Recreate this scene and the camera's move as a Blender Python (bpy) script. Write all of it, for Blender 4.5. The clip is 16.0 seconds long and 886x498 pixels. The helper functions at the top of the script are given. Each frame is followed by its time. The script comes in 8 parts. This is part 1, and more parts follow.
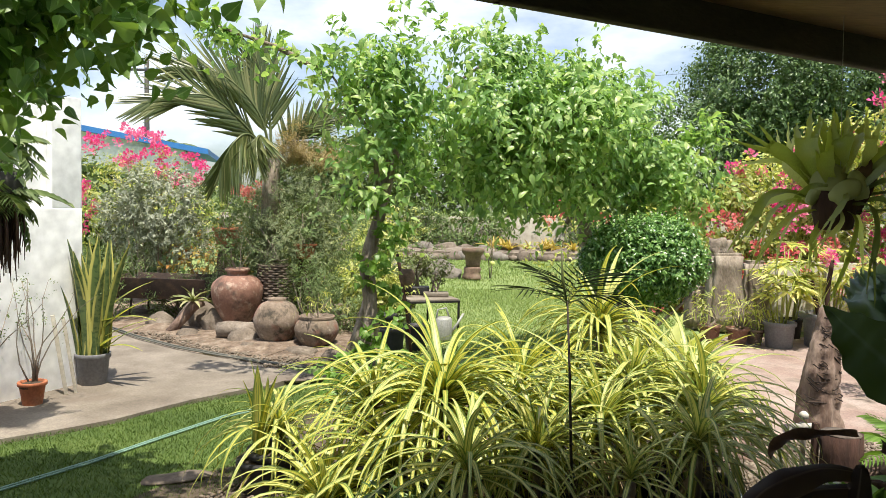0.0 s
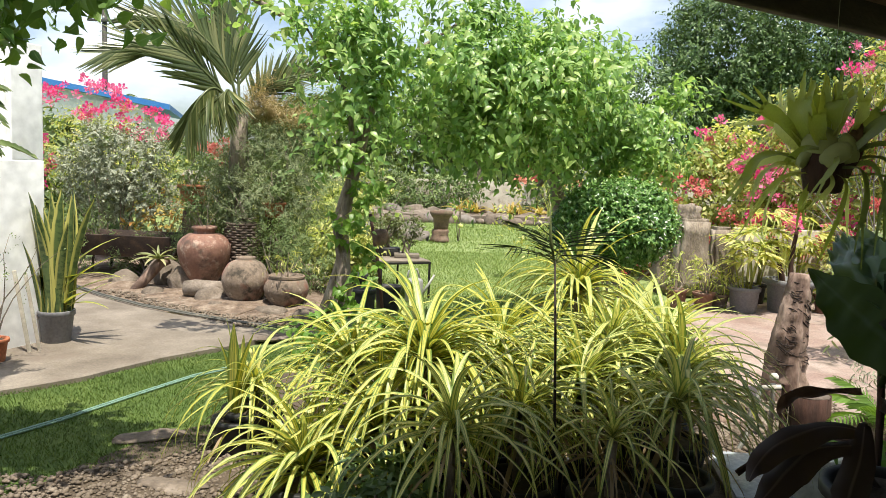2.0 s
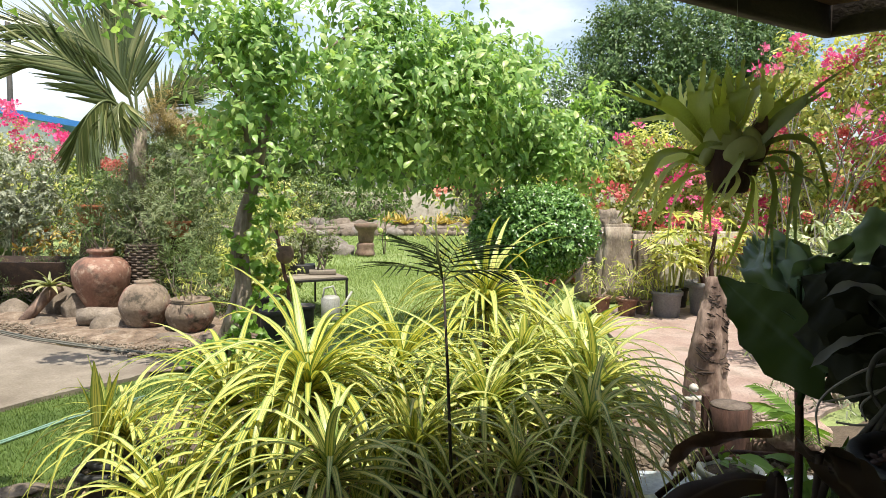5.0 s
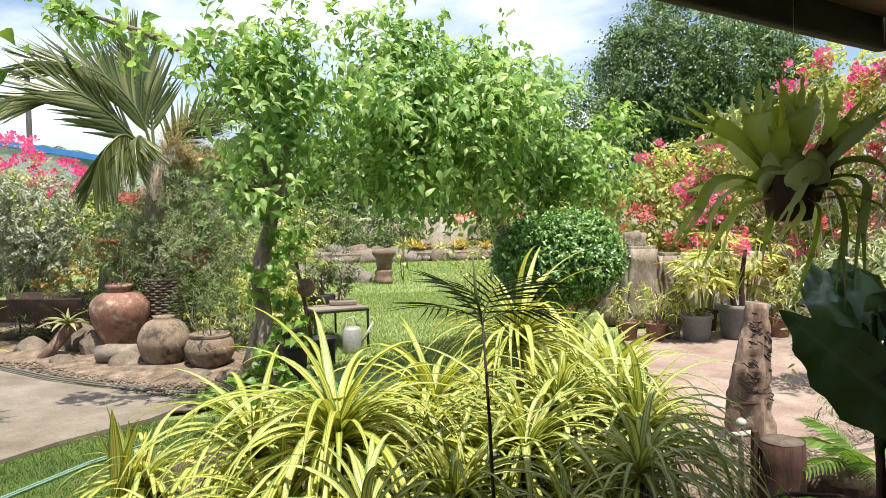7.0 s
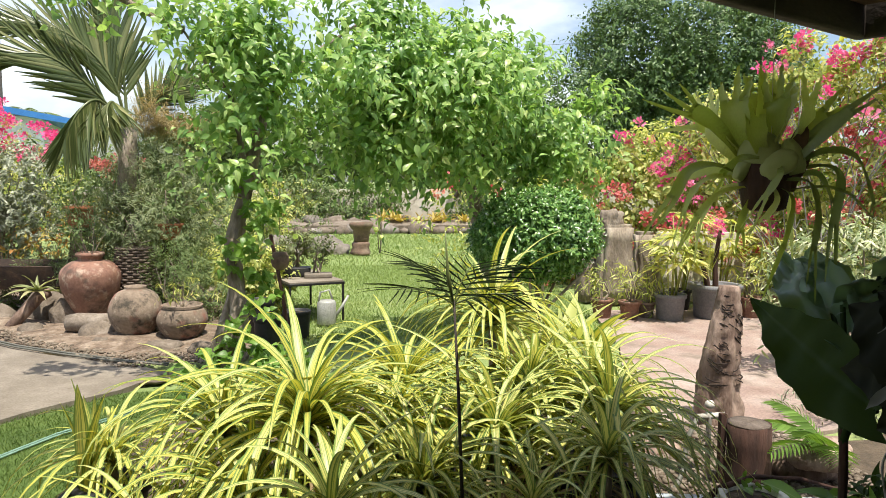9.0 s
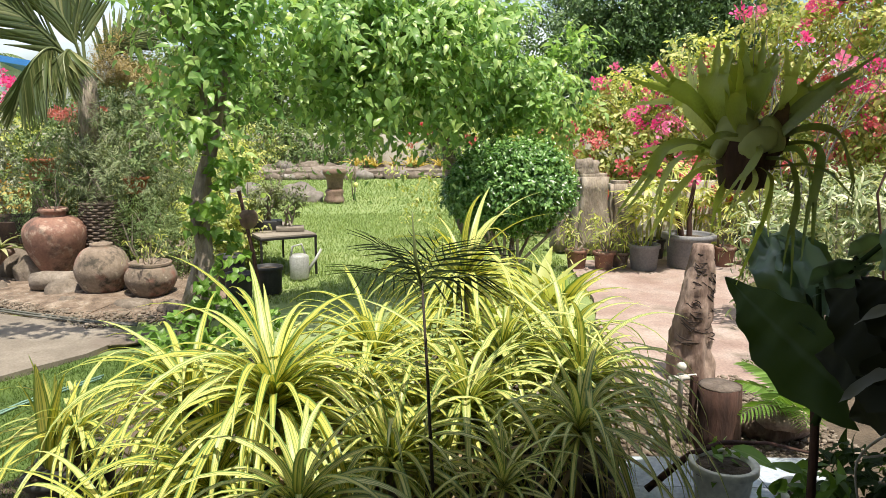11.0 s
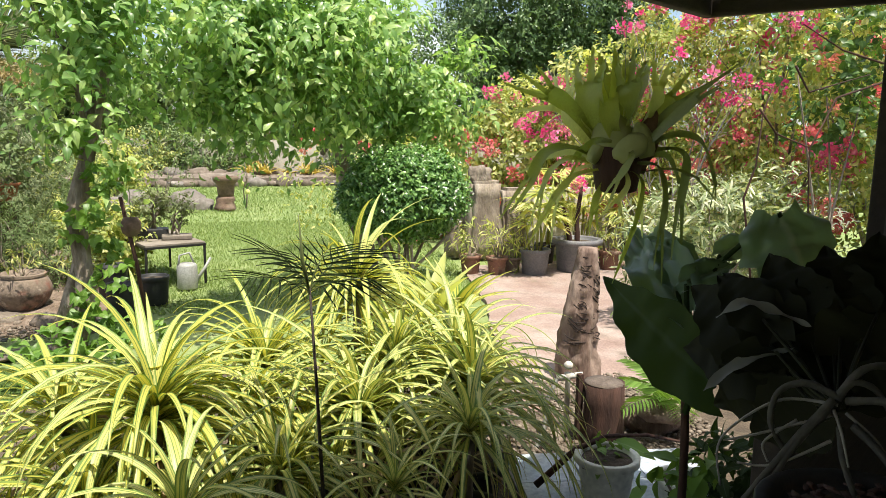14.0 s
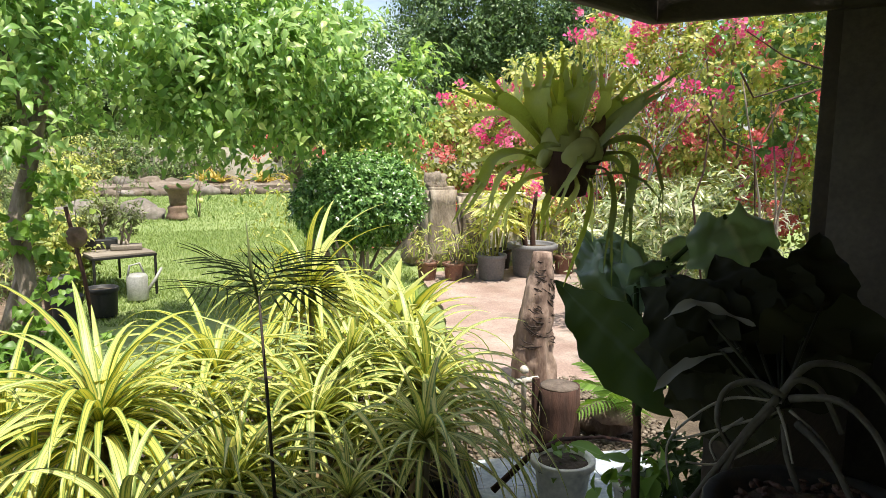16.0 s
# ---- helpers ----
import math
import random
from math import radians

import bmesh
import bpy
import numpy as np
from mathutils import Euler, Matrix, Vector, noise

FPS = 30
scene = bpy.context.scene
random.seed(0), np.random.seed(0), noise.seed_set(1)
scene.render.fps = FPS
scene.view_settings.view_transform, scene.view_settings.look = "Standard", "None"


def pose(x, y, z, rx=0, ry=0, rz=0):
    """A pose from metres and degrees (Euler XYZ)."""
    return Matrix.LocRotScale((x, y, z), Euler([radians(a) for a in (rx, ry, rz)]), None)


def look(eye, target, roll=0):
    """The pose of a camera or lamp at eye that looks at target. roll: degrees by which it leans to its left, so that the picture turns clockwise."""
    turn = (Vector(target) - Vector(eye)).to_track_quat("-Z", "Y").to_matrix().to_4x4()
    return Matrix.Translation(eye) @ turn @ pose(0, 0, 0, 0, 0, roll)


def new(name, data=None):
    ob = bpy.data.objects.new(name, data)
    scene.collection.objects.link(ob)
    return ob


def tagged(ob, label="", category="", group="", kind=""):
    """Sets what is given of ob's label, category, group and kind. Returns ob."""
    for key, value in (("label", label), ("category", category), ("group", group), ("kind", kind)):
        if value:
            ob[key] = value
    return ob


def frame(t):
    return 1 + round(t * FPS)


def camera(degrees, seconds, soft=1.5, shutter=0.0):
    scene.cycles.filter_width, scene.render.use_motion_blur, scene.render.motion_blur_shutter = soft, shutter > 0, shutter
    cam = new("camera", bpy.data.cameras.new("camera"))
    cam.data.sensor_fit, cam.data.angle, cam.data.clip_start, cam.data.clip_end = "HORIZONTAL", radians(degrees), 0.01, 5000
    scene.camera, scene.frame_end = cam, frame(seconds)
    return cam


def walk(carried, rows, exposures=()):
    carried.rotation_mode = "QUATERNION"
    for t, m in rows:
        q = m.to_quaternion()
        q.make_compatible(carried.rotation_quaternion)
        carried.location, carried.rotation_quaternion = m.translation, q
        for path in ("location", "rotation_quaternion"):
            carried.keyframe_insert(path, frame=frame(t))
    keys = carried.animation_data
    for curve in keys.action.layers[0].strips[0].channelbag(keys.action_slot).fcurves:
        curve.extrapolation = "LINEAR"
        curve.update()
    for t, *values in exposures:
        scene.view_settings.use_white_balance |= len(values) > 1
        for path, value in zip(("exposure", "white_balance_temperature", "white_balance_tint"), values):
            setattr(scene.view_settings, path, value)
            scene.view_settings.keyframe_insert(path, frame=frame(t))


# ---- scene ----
# camera: seconds, eye, the point it looks at, and its lean
cam = camera(61.6, 16.0, soft=0.85)
PATH = [
    (0.0, (-0.024, 0.006, 1.474), (0.048, 2.002, 1.369), 1.1),
    (0.5, (-0.083, -0.012, 1.469), (-0.078, 1.986, 1.375), 0.6),
    (1.0, (-0.111, 0.001, 1.459), (-0.068, 1.997, 1.340), 2.7),
    (1.5, (-0.109, 0.025, 1.456), (0.032, 2.017, 1.334), 2.9),
    (2.0, (-0.107, 0.060, 1.447), (0.064, 2.042, 1.246), 2.2),
    (2.5, (-0.069, 0.110, 1.436), (-0.010, 2.081, 1.100), -1.3),
    (3.0, (-0.003, 0.193, 1.440), (0.122, 2.170, 1.162), -0.8),
    (3.5, (0.052, 0.267, 1.435), (0.227, 2.247, 1.210), 0.1),
    (4.0, (0.120, 0.301, 1.432), (0.347, 2.280, 1.247), 0.2),
    (4.2, (0.145, 0.307, 1.434), (0.398, 2.282, 1.252), 0.5),
    (6.3, (0.086, 0.494, 1.464), (0.494, 2.448, 1.335), -0.6),
    (6.5, (0.088, 0.512, 1.473), (0.468, 2.472, 1.351), -0.2),
    (7.0, (0.086, 0.534, 1.476), (0.388, 2.509, 1.372), -0.8),
    (7.5, (0.097, 0.546, 1.475), (0.432, 2.516, 1.376), -0.9),
    (8.0, (0.100, 0.551, 1.475), (0.456, 2.518, 1.391), -0.1),
    (8.5, (0.095, 0.547, 1.485), (0.450, 2.512, 1.367), 0.8),
    (9.0, (0.109, 0.564, 1.504), (0.467, 2.523, 1.325), 0.5),
    (9.2, (0.116, 0.578, 1.515), (0.488, 2.536, 1.348), 0.8),
    (11.3, (0.155, 0.662, 1.614), (0.580, 2.585, 1.269), 0.2),
    (11.5, (0.153, 0.662, 1.608), (0.599, 2.582, 1.275), 0.5),
    (12.0, (0.157, 0.656, 1.611), (0.680, 2.560, 1.292), 0.3),
    (12.5, (0.168, 0.655, 1.605), (0.745, 2.545, 1.294), 0.7),
    (13.0, (0.174, 0.643, 1.604), (0.778, 2.526, 1.303), 1.0),
    (13.5, (0.174, 0.632, 1.601), (0.818, 2.502, 1.297), 1.0),
    (14.0, (0.177, 0.635, 1.600), (0.859, 2.489, 1.288), 0.9),
    (14.5, (0.189, 0.646, 1.599), (0.909, 2.485, 1.283), 0.8),
    (15.0, (0.197, 0.646, 1.595), (0.957, 2.468, 1.281), 0.8),
    (15.5, (0.197, 0.642, 1.596), (0.966, 2.462, 1.292), 0.8),
    (16.0, (0.200, 0.638, 1.596), (0.987, 2.453, 1.303), 0.6),
]

walk(cam, [(t, look(eye, target, roll)) for t, eye, target, roll in PATH], exposures=[(0, 0.75), (6.5, 0.82), (9, 0.78), (12, 0.80), (16, 0.92)])

# world: bright tropical sky with thin cloud, one high sun behind the porch
world = bpy.data.worlds.new("world")
scene.world = world
world.use_nodes = True
wn, wl = world.node_tree.nodes, world.node_tree.links
wn.clear()
sky = wn.new("ShaderNodeTexSky")
sky.sky_type, sky.sun_disc, sky.sun_elevation, sky.sun_rotation = "NISHITA", False, radians(72), radians(162)
sky.air_density, sky.dust_density, sky.ozone_density = 1.0, 2.0, 1.0
wtex = wn.new("ShaderNodeTexCoord")
wmap = wn.new("ShaderNodeMapping")
wmap.inputs["Scale"].default_value = (1.0, 1.0, 2.6)
cloud = wn.new("ShaderNodeTexNoise")
cloud.inputs["Scale"].default_value, cloud.inputs["Detail"].default_value, cloud.inputs["Roughness"].default_value = 2.3, 8.0, 0.55
cramp = wn.new("ShaderNodeValToRGB")
cramp.color_ramp.elements[0].position, cramp.color_ramp.elements[1].position = 0.46, 0.74
cmix = wn.new("ShaderNodeMix")
cmix.data_type = "RGBA"
cmix.inputs["B"].default_value = (9.3, 9.45, 9.7, 1)
bg = wn.new("ShaderNodeBackground")
bg.inputs["Strength"].default_value = 0.11
wout = wn.new("ShaderNodeOutputWorld")
wl.new(wtex.outputs["Generated"], wmap.inputs["Vector"])
wl.new(wmap.outputs["Vector"], cloud.inputs["Vector"])
wl.new(cloud.outputs["Fac"], cramp.inputs["Fac"])
wl.new(cramp.outputs["Color"], cmix.inputs["Factor"])
wl.new(sky.outputs["Color"], cmix.inputs["A"])
wl.new(cmix.outputs["Result"], bg.inputs["Color"])
wl.new(bg.outputs["Background"], wout.inputs["Surface"])

sun_data = bpy.data.lights.new("sun", "SUN")
sun_data.energy, sun_data.angle, sun_data.color = 4.7, radians(0.6), (1.0, 0.935, 0.82)
sun = new("sun", sun_data)
sun.matrix_world = look((1.0, -3.1, 10.0), (0, 0, 0))

# ---- building helpers ----
rng = np.random.default_rng(7)


def np_mesh(name, V, F, uv=None, smooth=True):
    """A mesh from arrays: places, faces of one size, and a texture place for each vertex."""
    V, F = np.asarray(V, np.float32).reshape(-1, 3), np.asarray(F, np.int32)
    me = bpy.data.meshes.new(name)
    me.vertices.add(len(V))
    me.vertices.foreach_set("co", V.ravel())
    me.loops.add(F.size)
    me.loops.foreach_set("vertex_index", F.ravel())
    me.polygons.add(len(F))
    me.polygons.foreach_set("loop_start", np.arange(len(F), dtype=np.int32) * F.shape[1])
    if uv is not None:
        layer = me.uv_layers.new(name="UVMap")
        layer.data.foreach_set("uv", np.asarray(uv, np.float32)[F.ravel()].ravel())
    me.polygons.foreach_set("use_smooth", np.full(len(F), smooth))
    me.update()
    me.validate()
    return me


class Geo:
    """Gathers the pieces of one mesh."""

    def __init__(self):
        self.v, self.f = [], []

    def add(self, vf, m=None):
        v, f = vf
        n = len(self.v)
        self.v += [tuple(m @ Vector(p)) for p in v] if m else [tuple(p) for p in v]
        self.f += [tuple(i + n for i in face) for face in f]
        return self

    def mesh(self, name, smooth=True):
        me = bpy.data.meshes.new(name)
        me.from_pydata(self.v, [], self.f)
        me.polygons.foreach_set("use_smooth", [smooth] * len(me.polygons))
        me.update()
        return me


def part(name, data, material, parent, label="", m=None):
    ob = new(name, data)
    if not data.materials:
        data.materials.append(material)
    elif data.materials[0] != material:
        ob.material_slots[0].link = "OBJECT"
        ob.material_slots[0].material = material
    ob.parent = parent
    if m is not None:
        ob.matrix_basis = m
    if label:
        ob["label"] = label
    return ob


def thing(name, label, category, place=(0, 0, 0), turn=0, group="", kind=""):
    ob = new(name)
    ob.empty_display_size = 0.1
    ob.matrix_basis = pose(*place, 0, 0, turn)
    return tagged(ob, label, category, group, kind)


def solo(name, data, material, label, category, place=(0, 0, 0), turn=0, group="", kind=""):
    ob = new(name, data)
    if not data.materials:
        data.materials.append(material)
    ob.matrix_basis = pose(*place, 0, 0, turn)
    return tagged(ob, label, category, group, kind)


def tube(points, radii, seg=8, rough=0.0):
    pts = [Vector(p) for p in points]
    radii = list(radii) if hasattr(radii, "__len__") else [radii] * len(pts)
    v, f = [], []
    side = None
    for i, p in enumerate(pts):
        d = (pts[min(i + 1, len(pts) - 1)] - pts[max(i - 1, 0)]).normalized()
        if side is None:
            side = d.orthogonal().normalized()
        side = (side - d * side.dot(d)).normalized()
        other = d.cross(side)
        for k in range(seg):
            a = 2 * math.pi * k / seg
            w = radii[i]
            if rough:
                w *= 1 + rough * noise.noise(Vector((math.cos(a) * 2.1 + p.x * 3, math.sin(a) * 2.1 + p.y * 3, p.z * 5 + i)))
            v.append(p + (side * math.cos(a) + other * math.sin(a)) * w)
    for i in range(len(pts) - 1):
        for k in range(seg):
            a, b = i * seg + k, i * seg + (k + 1) % seg
            f.append((a, b, b + seg, a + seg))
    f.append(tuple(range(seg))[::-1])
    f.append(tuple((len(pts) - 1) * seg + k for k in range(seg)))
    return v, f


def lathe(profile, seg=28, wobble=0.0):
    v, f = [], []
    for r, z in profile:
        for k in range(seg):
            a = 2 * math.pi * k / seg
            q = r * (1 + wobble * noise.noise(Vector((math.cos(a) * 1.5, math.sin(a) * 1.5, z * 4))))
            v.append((q * math.cos(a), q * math.sin(a), z))
    for i in range(len(profile) - 1):
        for k in range(seg):
            a, b = i * seg + k, i * seg + (k + 1) % seg
            f.append((a, b, b + seg, a + seg))
    f.append(tuple(range(seg))[::-1])
    if profile[-1][0] > 0.002:
        f.append(tuple((len(profile) - 1) * seg + k for k in range(seg)))
    return v, f


def boxed(sx, sy, sz, bevel=0.01, at=(0, 0, 0), turn=(0, 0, 0), segs=2):
    """A bevelled box whose base is at z = 0 of its own."""
    bm = bmesh.new()
    bmesh.ops.create_cube(bm, size=1.0, matrix=Matrix.Translation((0, 0, sz / 2)) @ Matrix.Diagonal((sx, sy, sz, 1)))
    if bevel:
        bmesh.ops.bevel(bm, geom=bm.edges[:], offset=bevel, segments=segs, affect="EDGES", profile=0.7)
    bmesh.ops.transform(bm, matrix=pose(*at, *turn), verts=bm.verts[:])
    bm.verts.index_update()
    out = [v.co.copy() for v in bm.verts], [tuple(v.index for v in f.verts) for f in bm.faces]
    bm.free()
    return out


def boulder(rx, ry, rz, seed, rough=0.28, sub=3, freq=1.7):
    bm = bmesh.new()
    bmesh.ops.create_icosphere(bm, subdivisions=sub, radius=1.0)
    for v in bm.verts:
        p = v.co + Vector((seed * 7.3, seed * 3.1, seed))
        n = noise.noise(p * freq) * rough + noise.noise(p * freq * 3) * rough * 0.35 + noise.noise(p * freq * 8) * rough * 0.1
        v.co *= 1 + n
        v.co = Vector((v.co.x * rx, v.co.y * ry, max(v.co.z, -0.75) * rz))
    bm.verts.index_update()
    out = [v.co.copy() for v in bm.verts], [tuple(v.index for v in f.verts) for f in bm.faces]
    bm.free()
    return out


def patch(outline, z, cell=0.12, jag=0.06, rise=0.0, thick=0.03, seed=1):
    """A slab of ground of the given outline, with an uneven rim and a gently uneven top."""
    pts = []
    n = len(outline)
    for i in range(n):
        a, b = Vector(outline[i]), Vector(outline[(i + 1) % n])
        steps = max(1, int((b - a).length / cell))
        for k in range(steps):
            p = a.lerp(b, k / steps)
            q = Vector((p.x * 2.2, p.y * 2.2, seed))
            pts.append((p.x + jag * noise.noise(q), p.y + jag * noise.noise(q + Vector((9, 4, 2)))))
    bm = bmesh.new()
    top = [bm.verts.new((x, y, z)) for x, y in pts]
    bot = [bm.verts.new((x, y, z - thick)) for x, y in pts]
    for i in range(len(pts)):
        j = (i + 1) % len(pts)
        bm.faces.new((top[i], top[j], bot[j], bot[i]))
    face = bm.faces.new(top)
    if rise:
        bmesh.ops.triangulate(bm, faces=[face])
        inner = [f for f in bm.faces if abs(f.normal.z) > 0.5 or all(v in top for v in f.verts)]
        edges = {e for f in inner for e in f.edges}
        for _ in range(3):
            res = bmesh.ops.subdivide_edges(bm, edges=[e for e in edges if e.calc_length() > cell * 1.5], cuts=1, use_grid_fill=True)
            inner = [f for f in bm.faces if all(v.co.z > z - thick * 0.5 for v in f.verts)]
            edges = {e for f in inner for e in f.edges}
        bmesh.ops.triangulate(bm, faces=[f for f in bm.faces if len(f.verts) > 4])
        for v in bm.verts:
            if v.co.z > z - thick * 0.5 and not v.is_boundary:
                near = min((v.co.x - x) ** 2 + (v.co.y - y) ** 2 for x, y in pts) ** 0.5
                v.co.z += rise * min(1, near / 0.5) * (0.6 + 0.8 * noise.noise(Vector((v.co.x * 1.8, v.co.y * 1.8, seed))))
    bmesh.ops.recalc_face_normals(bm, faces=bm.faces[:])
    me = bpy.data.meshes.new("patch")
    bm.to_mesh(me)
    bm.free()
    return me


# leaf outlines: half width at steps along the leaf
def leaf_shape(widths, fold=0.25, droop=0.25, tipcurl=0.0):
    n = len(widths)
    V, F, U = [], [], []
    for i, w in enumerate(widths):
        s = i / (n - 1)
        z = -droop * s * s - tipcurl * s ** 4
        V += [(-w, s, z + fold * w), (0, s, z), (w, s, z + fold * w)]
        U += [(0, s), (0.5, s), (1, s)]
    for i in range(n - 1):
        a = 3 * i
        F += [(a, a + 1, a + 4, a + 3), (a + 1, a + 2, a + 5, a + 4)]
    return np.array(V), np.array(F), np.array(U)


HEART = leaf_shape((0.14, 0.40, 0.39, 0.27, 0.13, 0.01), 0.3, 0.25, 0.1)
OVAL = leaf_shape((0.03, 0.22, 0.25, 0.17, 0.01), 0.3, 0.25)
SMALL = leaf_shape((0.05, 0.26, 0.02), 0.3, 0.2)
BLADE = leaf_shape((0.06, 0.09, 0.07, 0.004), 0.2, 0.2)
POINTED = leaf_shape((0.03, 0.20, 0.24, 0.17, 0.09, 0.01), 0.35, 0.32, 0.1)
PETAL = leaf_shape((0.08, 0.38, 0.03), 0.35, -0.2)


def leaves(shape, P, D, N, L, W=1.0):
    """Arrays of one mesh that holds a leaf at each place P, along D, its face to N, of length L."""
    V, F, U = shape
    P, D, N = np.asarray(P), np.asarray(D), np.asarray(N)
    D = D / np.maximum(np.linalg.norm(D, axis=1, keepdims=True), 1e-6)
    X = np.cross(D, N)
    X /= np.maximum(np.linalg.norm(X, axis=1, keepdims=True), 1e-6)
    Z = np.cross(X, D)
    L = np.broadcast_to(np.asarray(L, float), (len(P),))[:, None, None]
    out = P[:, None] + L * (V[None, :, :1] * W * X[:, None] + V[None, :, 1:2] * D[:, None] + V[None, :, 2:] * Z[:, None])
    faces = F[None] + (np.arange(len(P)) * len(V))[:, None, None]
    return out.reshape(-1, 3), faces.reshape(-1, F.shape[1]), np.tile(U, (len(P), 1))


def join(sets):
    V, F, U, n = [], [], [], 0
    for v, f, u in sets:
        V.append(v), F.append(f + n), U.append(u)
        n += len(v)
    return np.concatenate(V), np.concatenate(F), np.concatenate(U)


def unit(a):
    return a / np.maximum(np.linalg.norm(a, axis=-1, keepdims=True), 1e-6)


def in_blobs(blobs, count, shell=0.55, lumps=0.25, seed=3, hollow=-0.22):
    """Places in a crown made of ellipsoids (centre, radii), thicker towards the outside, with hollows and lumps; and the way out."""
    vol = np.array([b[1][0] * b[1][1] * b[1][2] for b in blobs]) ** 0.75
    pick = rng.choice(len(blobs), count * 2, p=vol / vol.sum())
    d = unit(rng.normal(size=(count * 2, 3)))
    r = shell + (1 - shell) * rng.random(count * 2) ** 0.6
    C, R = np.array([b[0] for b in blobs])[pick], np.array([b[1] for b in blobs])[pick]
    bump = np.array([noise.noise(Vector(q) + Vector((seed * 3.7, 0, seed))) for q in (d * R * 2.2 + C)])
    P = C + d * R * (r * (1 + lumps * bump))[:, None]
    keep = np.array([noise.noise(Vector(q) * 1.9 + Vector((seed, seed * 5.1, 0))) for q in P]) > hollow
    order = np.argsort(~keep, kind="stable")[:count]
    return P[order], d[order]


def shoots(P, out, per, length, droop, leaf, shape, lsize=(0.7, 1.1), up=0.6, W=1.0, south=0.0):
    """Leafy shoots that start at P: leaves alternate along a drooping twig. Returns leaf arrays and twig lines."""
    n = len(P)
    D = unit(out * 0.8 + rng.normal(size=(n, 3)) * 0.55 + np.array([0, 0, 0.25]))
    s = (np.arange(per) + 0.5) / per
    ln = length * (0.6 + 0.8 * rng.random(n))
    Q = P[:, None] + D[:, None] * (s[None, :, None] * ln[:, None, None])
    Q[:, :, 2] -= droop * (s[None] ** 2) * ln[:, None]
    side = unit(np.cross(D, rng.normal(size=(n, 3))))
    alt = np.where(np.arange(per) % 2, 1.0, -1.0)
    LD = D[:, None] * 0.55 + side[:, None] * alt[None, :, None] * 0.9 + np.array([0, 0, -0.35]) + rng.normal(size=(n, per, 3)) * 0.35
    LN = np.array([0, -south, up]) + out[:, None] * 0.7 + rng.normal(size=(n, per, 3)) * 0.35
    size = leaf * (lsize[0] + (lsize[1] - lsize[0]) * rng.random((n, per))) * (1 - 0.25 * s[None] ** 3)
    return leaves(shape, Q.reshape(-1, 3), LD.reshape(-1, 3), LN.reshape(-1, 3), size.ravel(), W)


def strap(theta0, bend, width, n=9, fold=0.35, twist=0.0, taper=0.45, base=0.65, late=1.4):
    """A long leaf of length 1 that leaves the ground at theta0 from upright and bends over."""
    V, U, F = [], [], []
    y = z = 0.0
    for i in range(n):
        s = i / (n - 1)
        a = radians(theta0 + bend * s ** late)
        if i:
            y += math.sin(a) / (n - 1)
            z += math.cos(a) / (n - 1)
        w = width * (base + (1 - base) * min(1, s / 0.15)) * min(1.0, max(0.02, (1 - s) / taper)) ** 0.75
        nrm = (-math.cos(a), math.sin(a))
        tw = math.sin(twist * s)
        V += [(-w, y + nrm[0] * fold * w * (1 - tw), z + nrm[1] * fold * w * (1 - tw)), (0, y, z), (w, y + nrm[0] * fold * w * (1 + tw), z + nrm[1] * fold * w * (1 + tw))]
        U += [(0, s), (0.5, s), (1, s)]
    for i in range(n - 1):
        a = 3 * i
        F += [(a, a + 1, a + 4, a + 3), (a + 1, a + 2, a + 5, a + 4)]
    return np.array(V), np.array(F), np.array(U)


def rosette(owner, meshes, count, length, material, tilt=(0, 10), at=(0, 0, 0), low=0.6, name="leaf"):
    """Leaves that spring from one heart, each an object of its own; the inner ones stand upright."""
    for k in range(count):
        s = k / max(1, count - 1)
        me = meshes[min(len(meshes) - 1, int(s * len(meshes) + rng.random() * 1.2))]
        ln = length * (low + (1.15 - low) * rng.random()) * (0.75 + 0.25 * s)
        m = Matrix.Translation((at[0], at[1], at[2] + 0.05 * length * (1 - s))) @ pose(0, 0, 0, 0, 0, k * 137.5 + rng.uniform(-14, 14))
        m = m @ pose(0, 0, 0, rng.uniform(*tilt) - 6, rng.uniform(-7, 7), 0) @ Matrix.Diagonal((ln, ln, ln, 1))
        part(name, me, material, owner, m=m)


# ---- materials ----
def node_mat(name):
    m = bpy.data.materials.new(name)
    m.use_nodes = True
    m.node_tree.nodes.clear()
    return m, m.node_tree.nodes, m.node_tree.links


def ramp(nodes, links, source, stops):
    r = nodes.new("ShaderNodeValToRGB")
    e = r.color_ramp.elements
    while len(e) < len(stops):
        e.new(0.5)
    for k, (p, c) in enumerate(stops):
        e[k].position, e[k].color = p, (*c, 1)
    links.new(source, r.inputs["Fac"])
    return r.outputs["Color"]


def mixed(nodes, links, a, b, fac, mode="MIX"):
    x = nodes.new("ShaderNodeMix")
    x.data_type, x.blend_type = "RGBA", mode
    for key, value in (("Factor", fac), ("A", a), ("B", b)):
        if hasattr(value, "is_linked"):
            links.new(value, x.inputs[key])
        elif key == "Factor":
            x.inputs[key].default_value = value
        else:
            x.inputs[key].default_value = (*value, 1)
    return x.outputs["Result"]


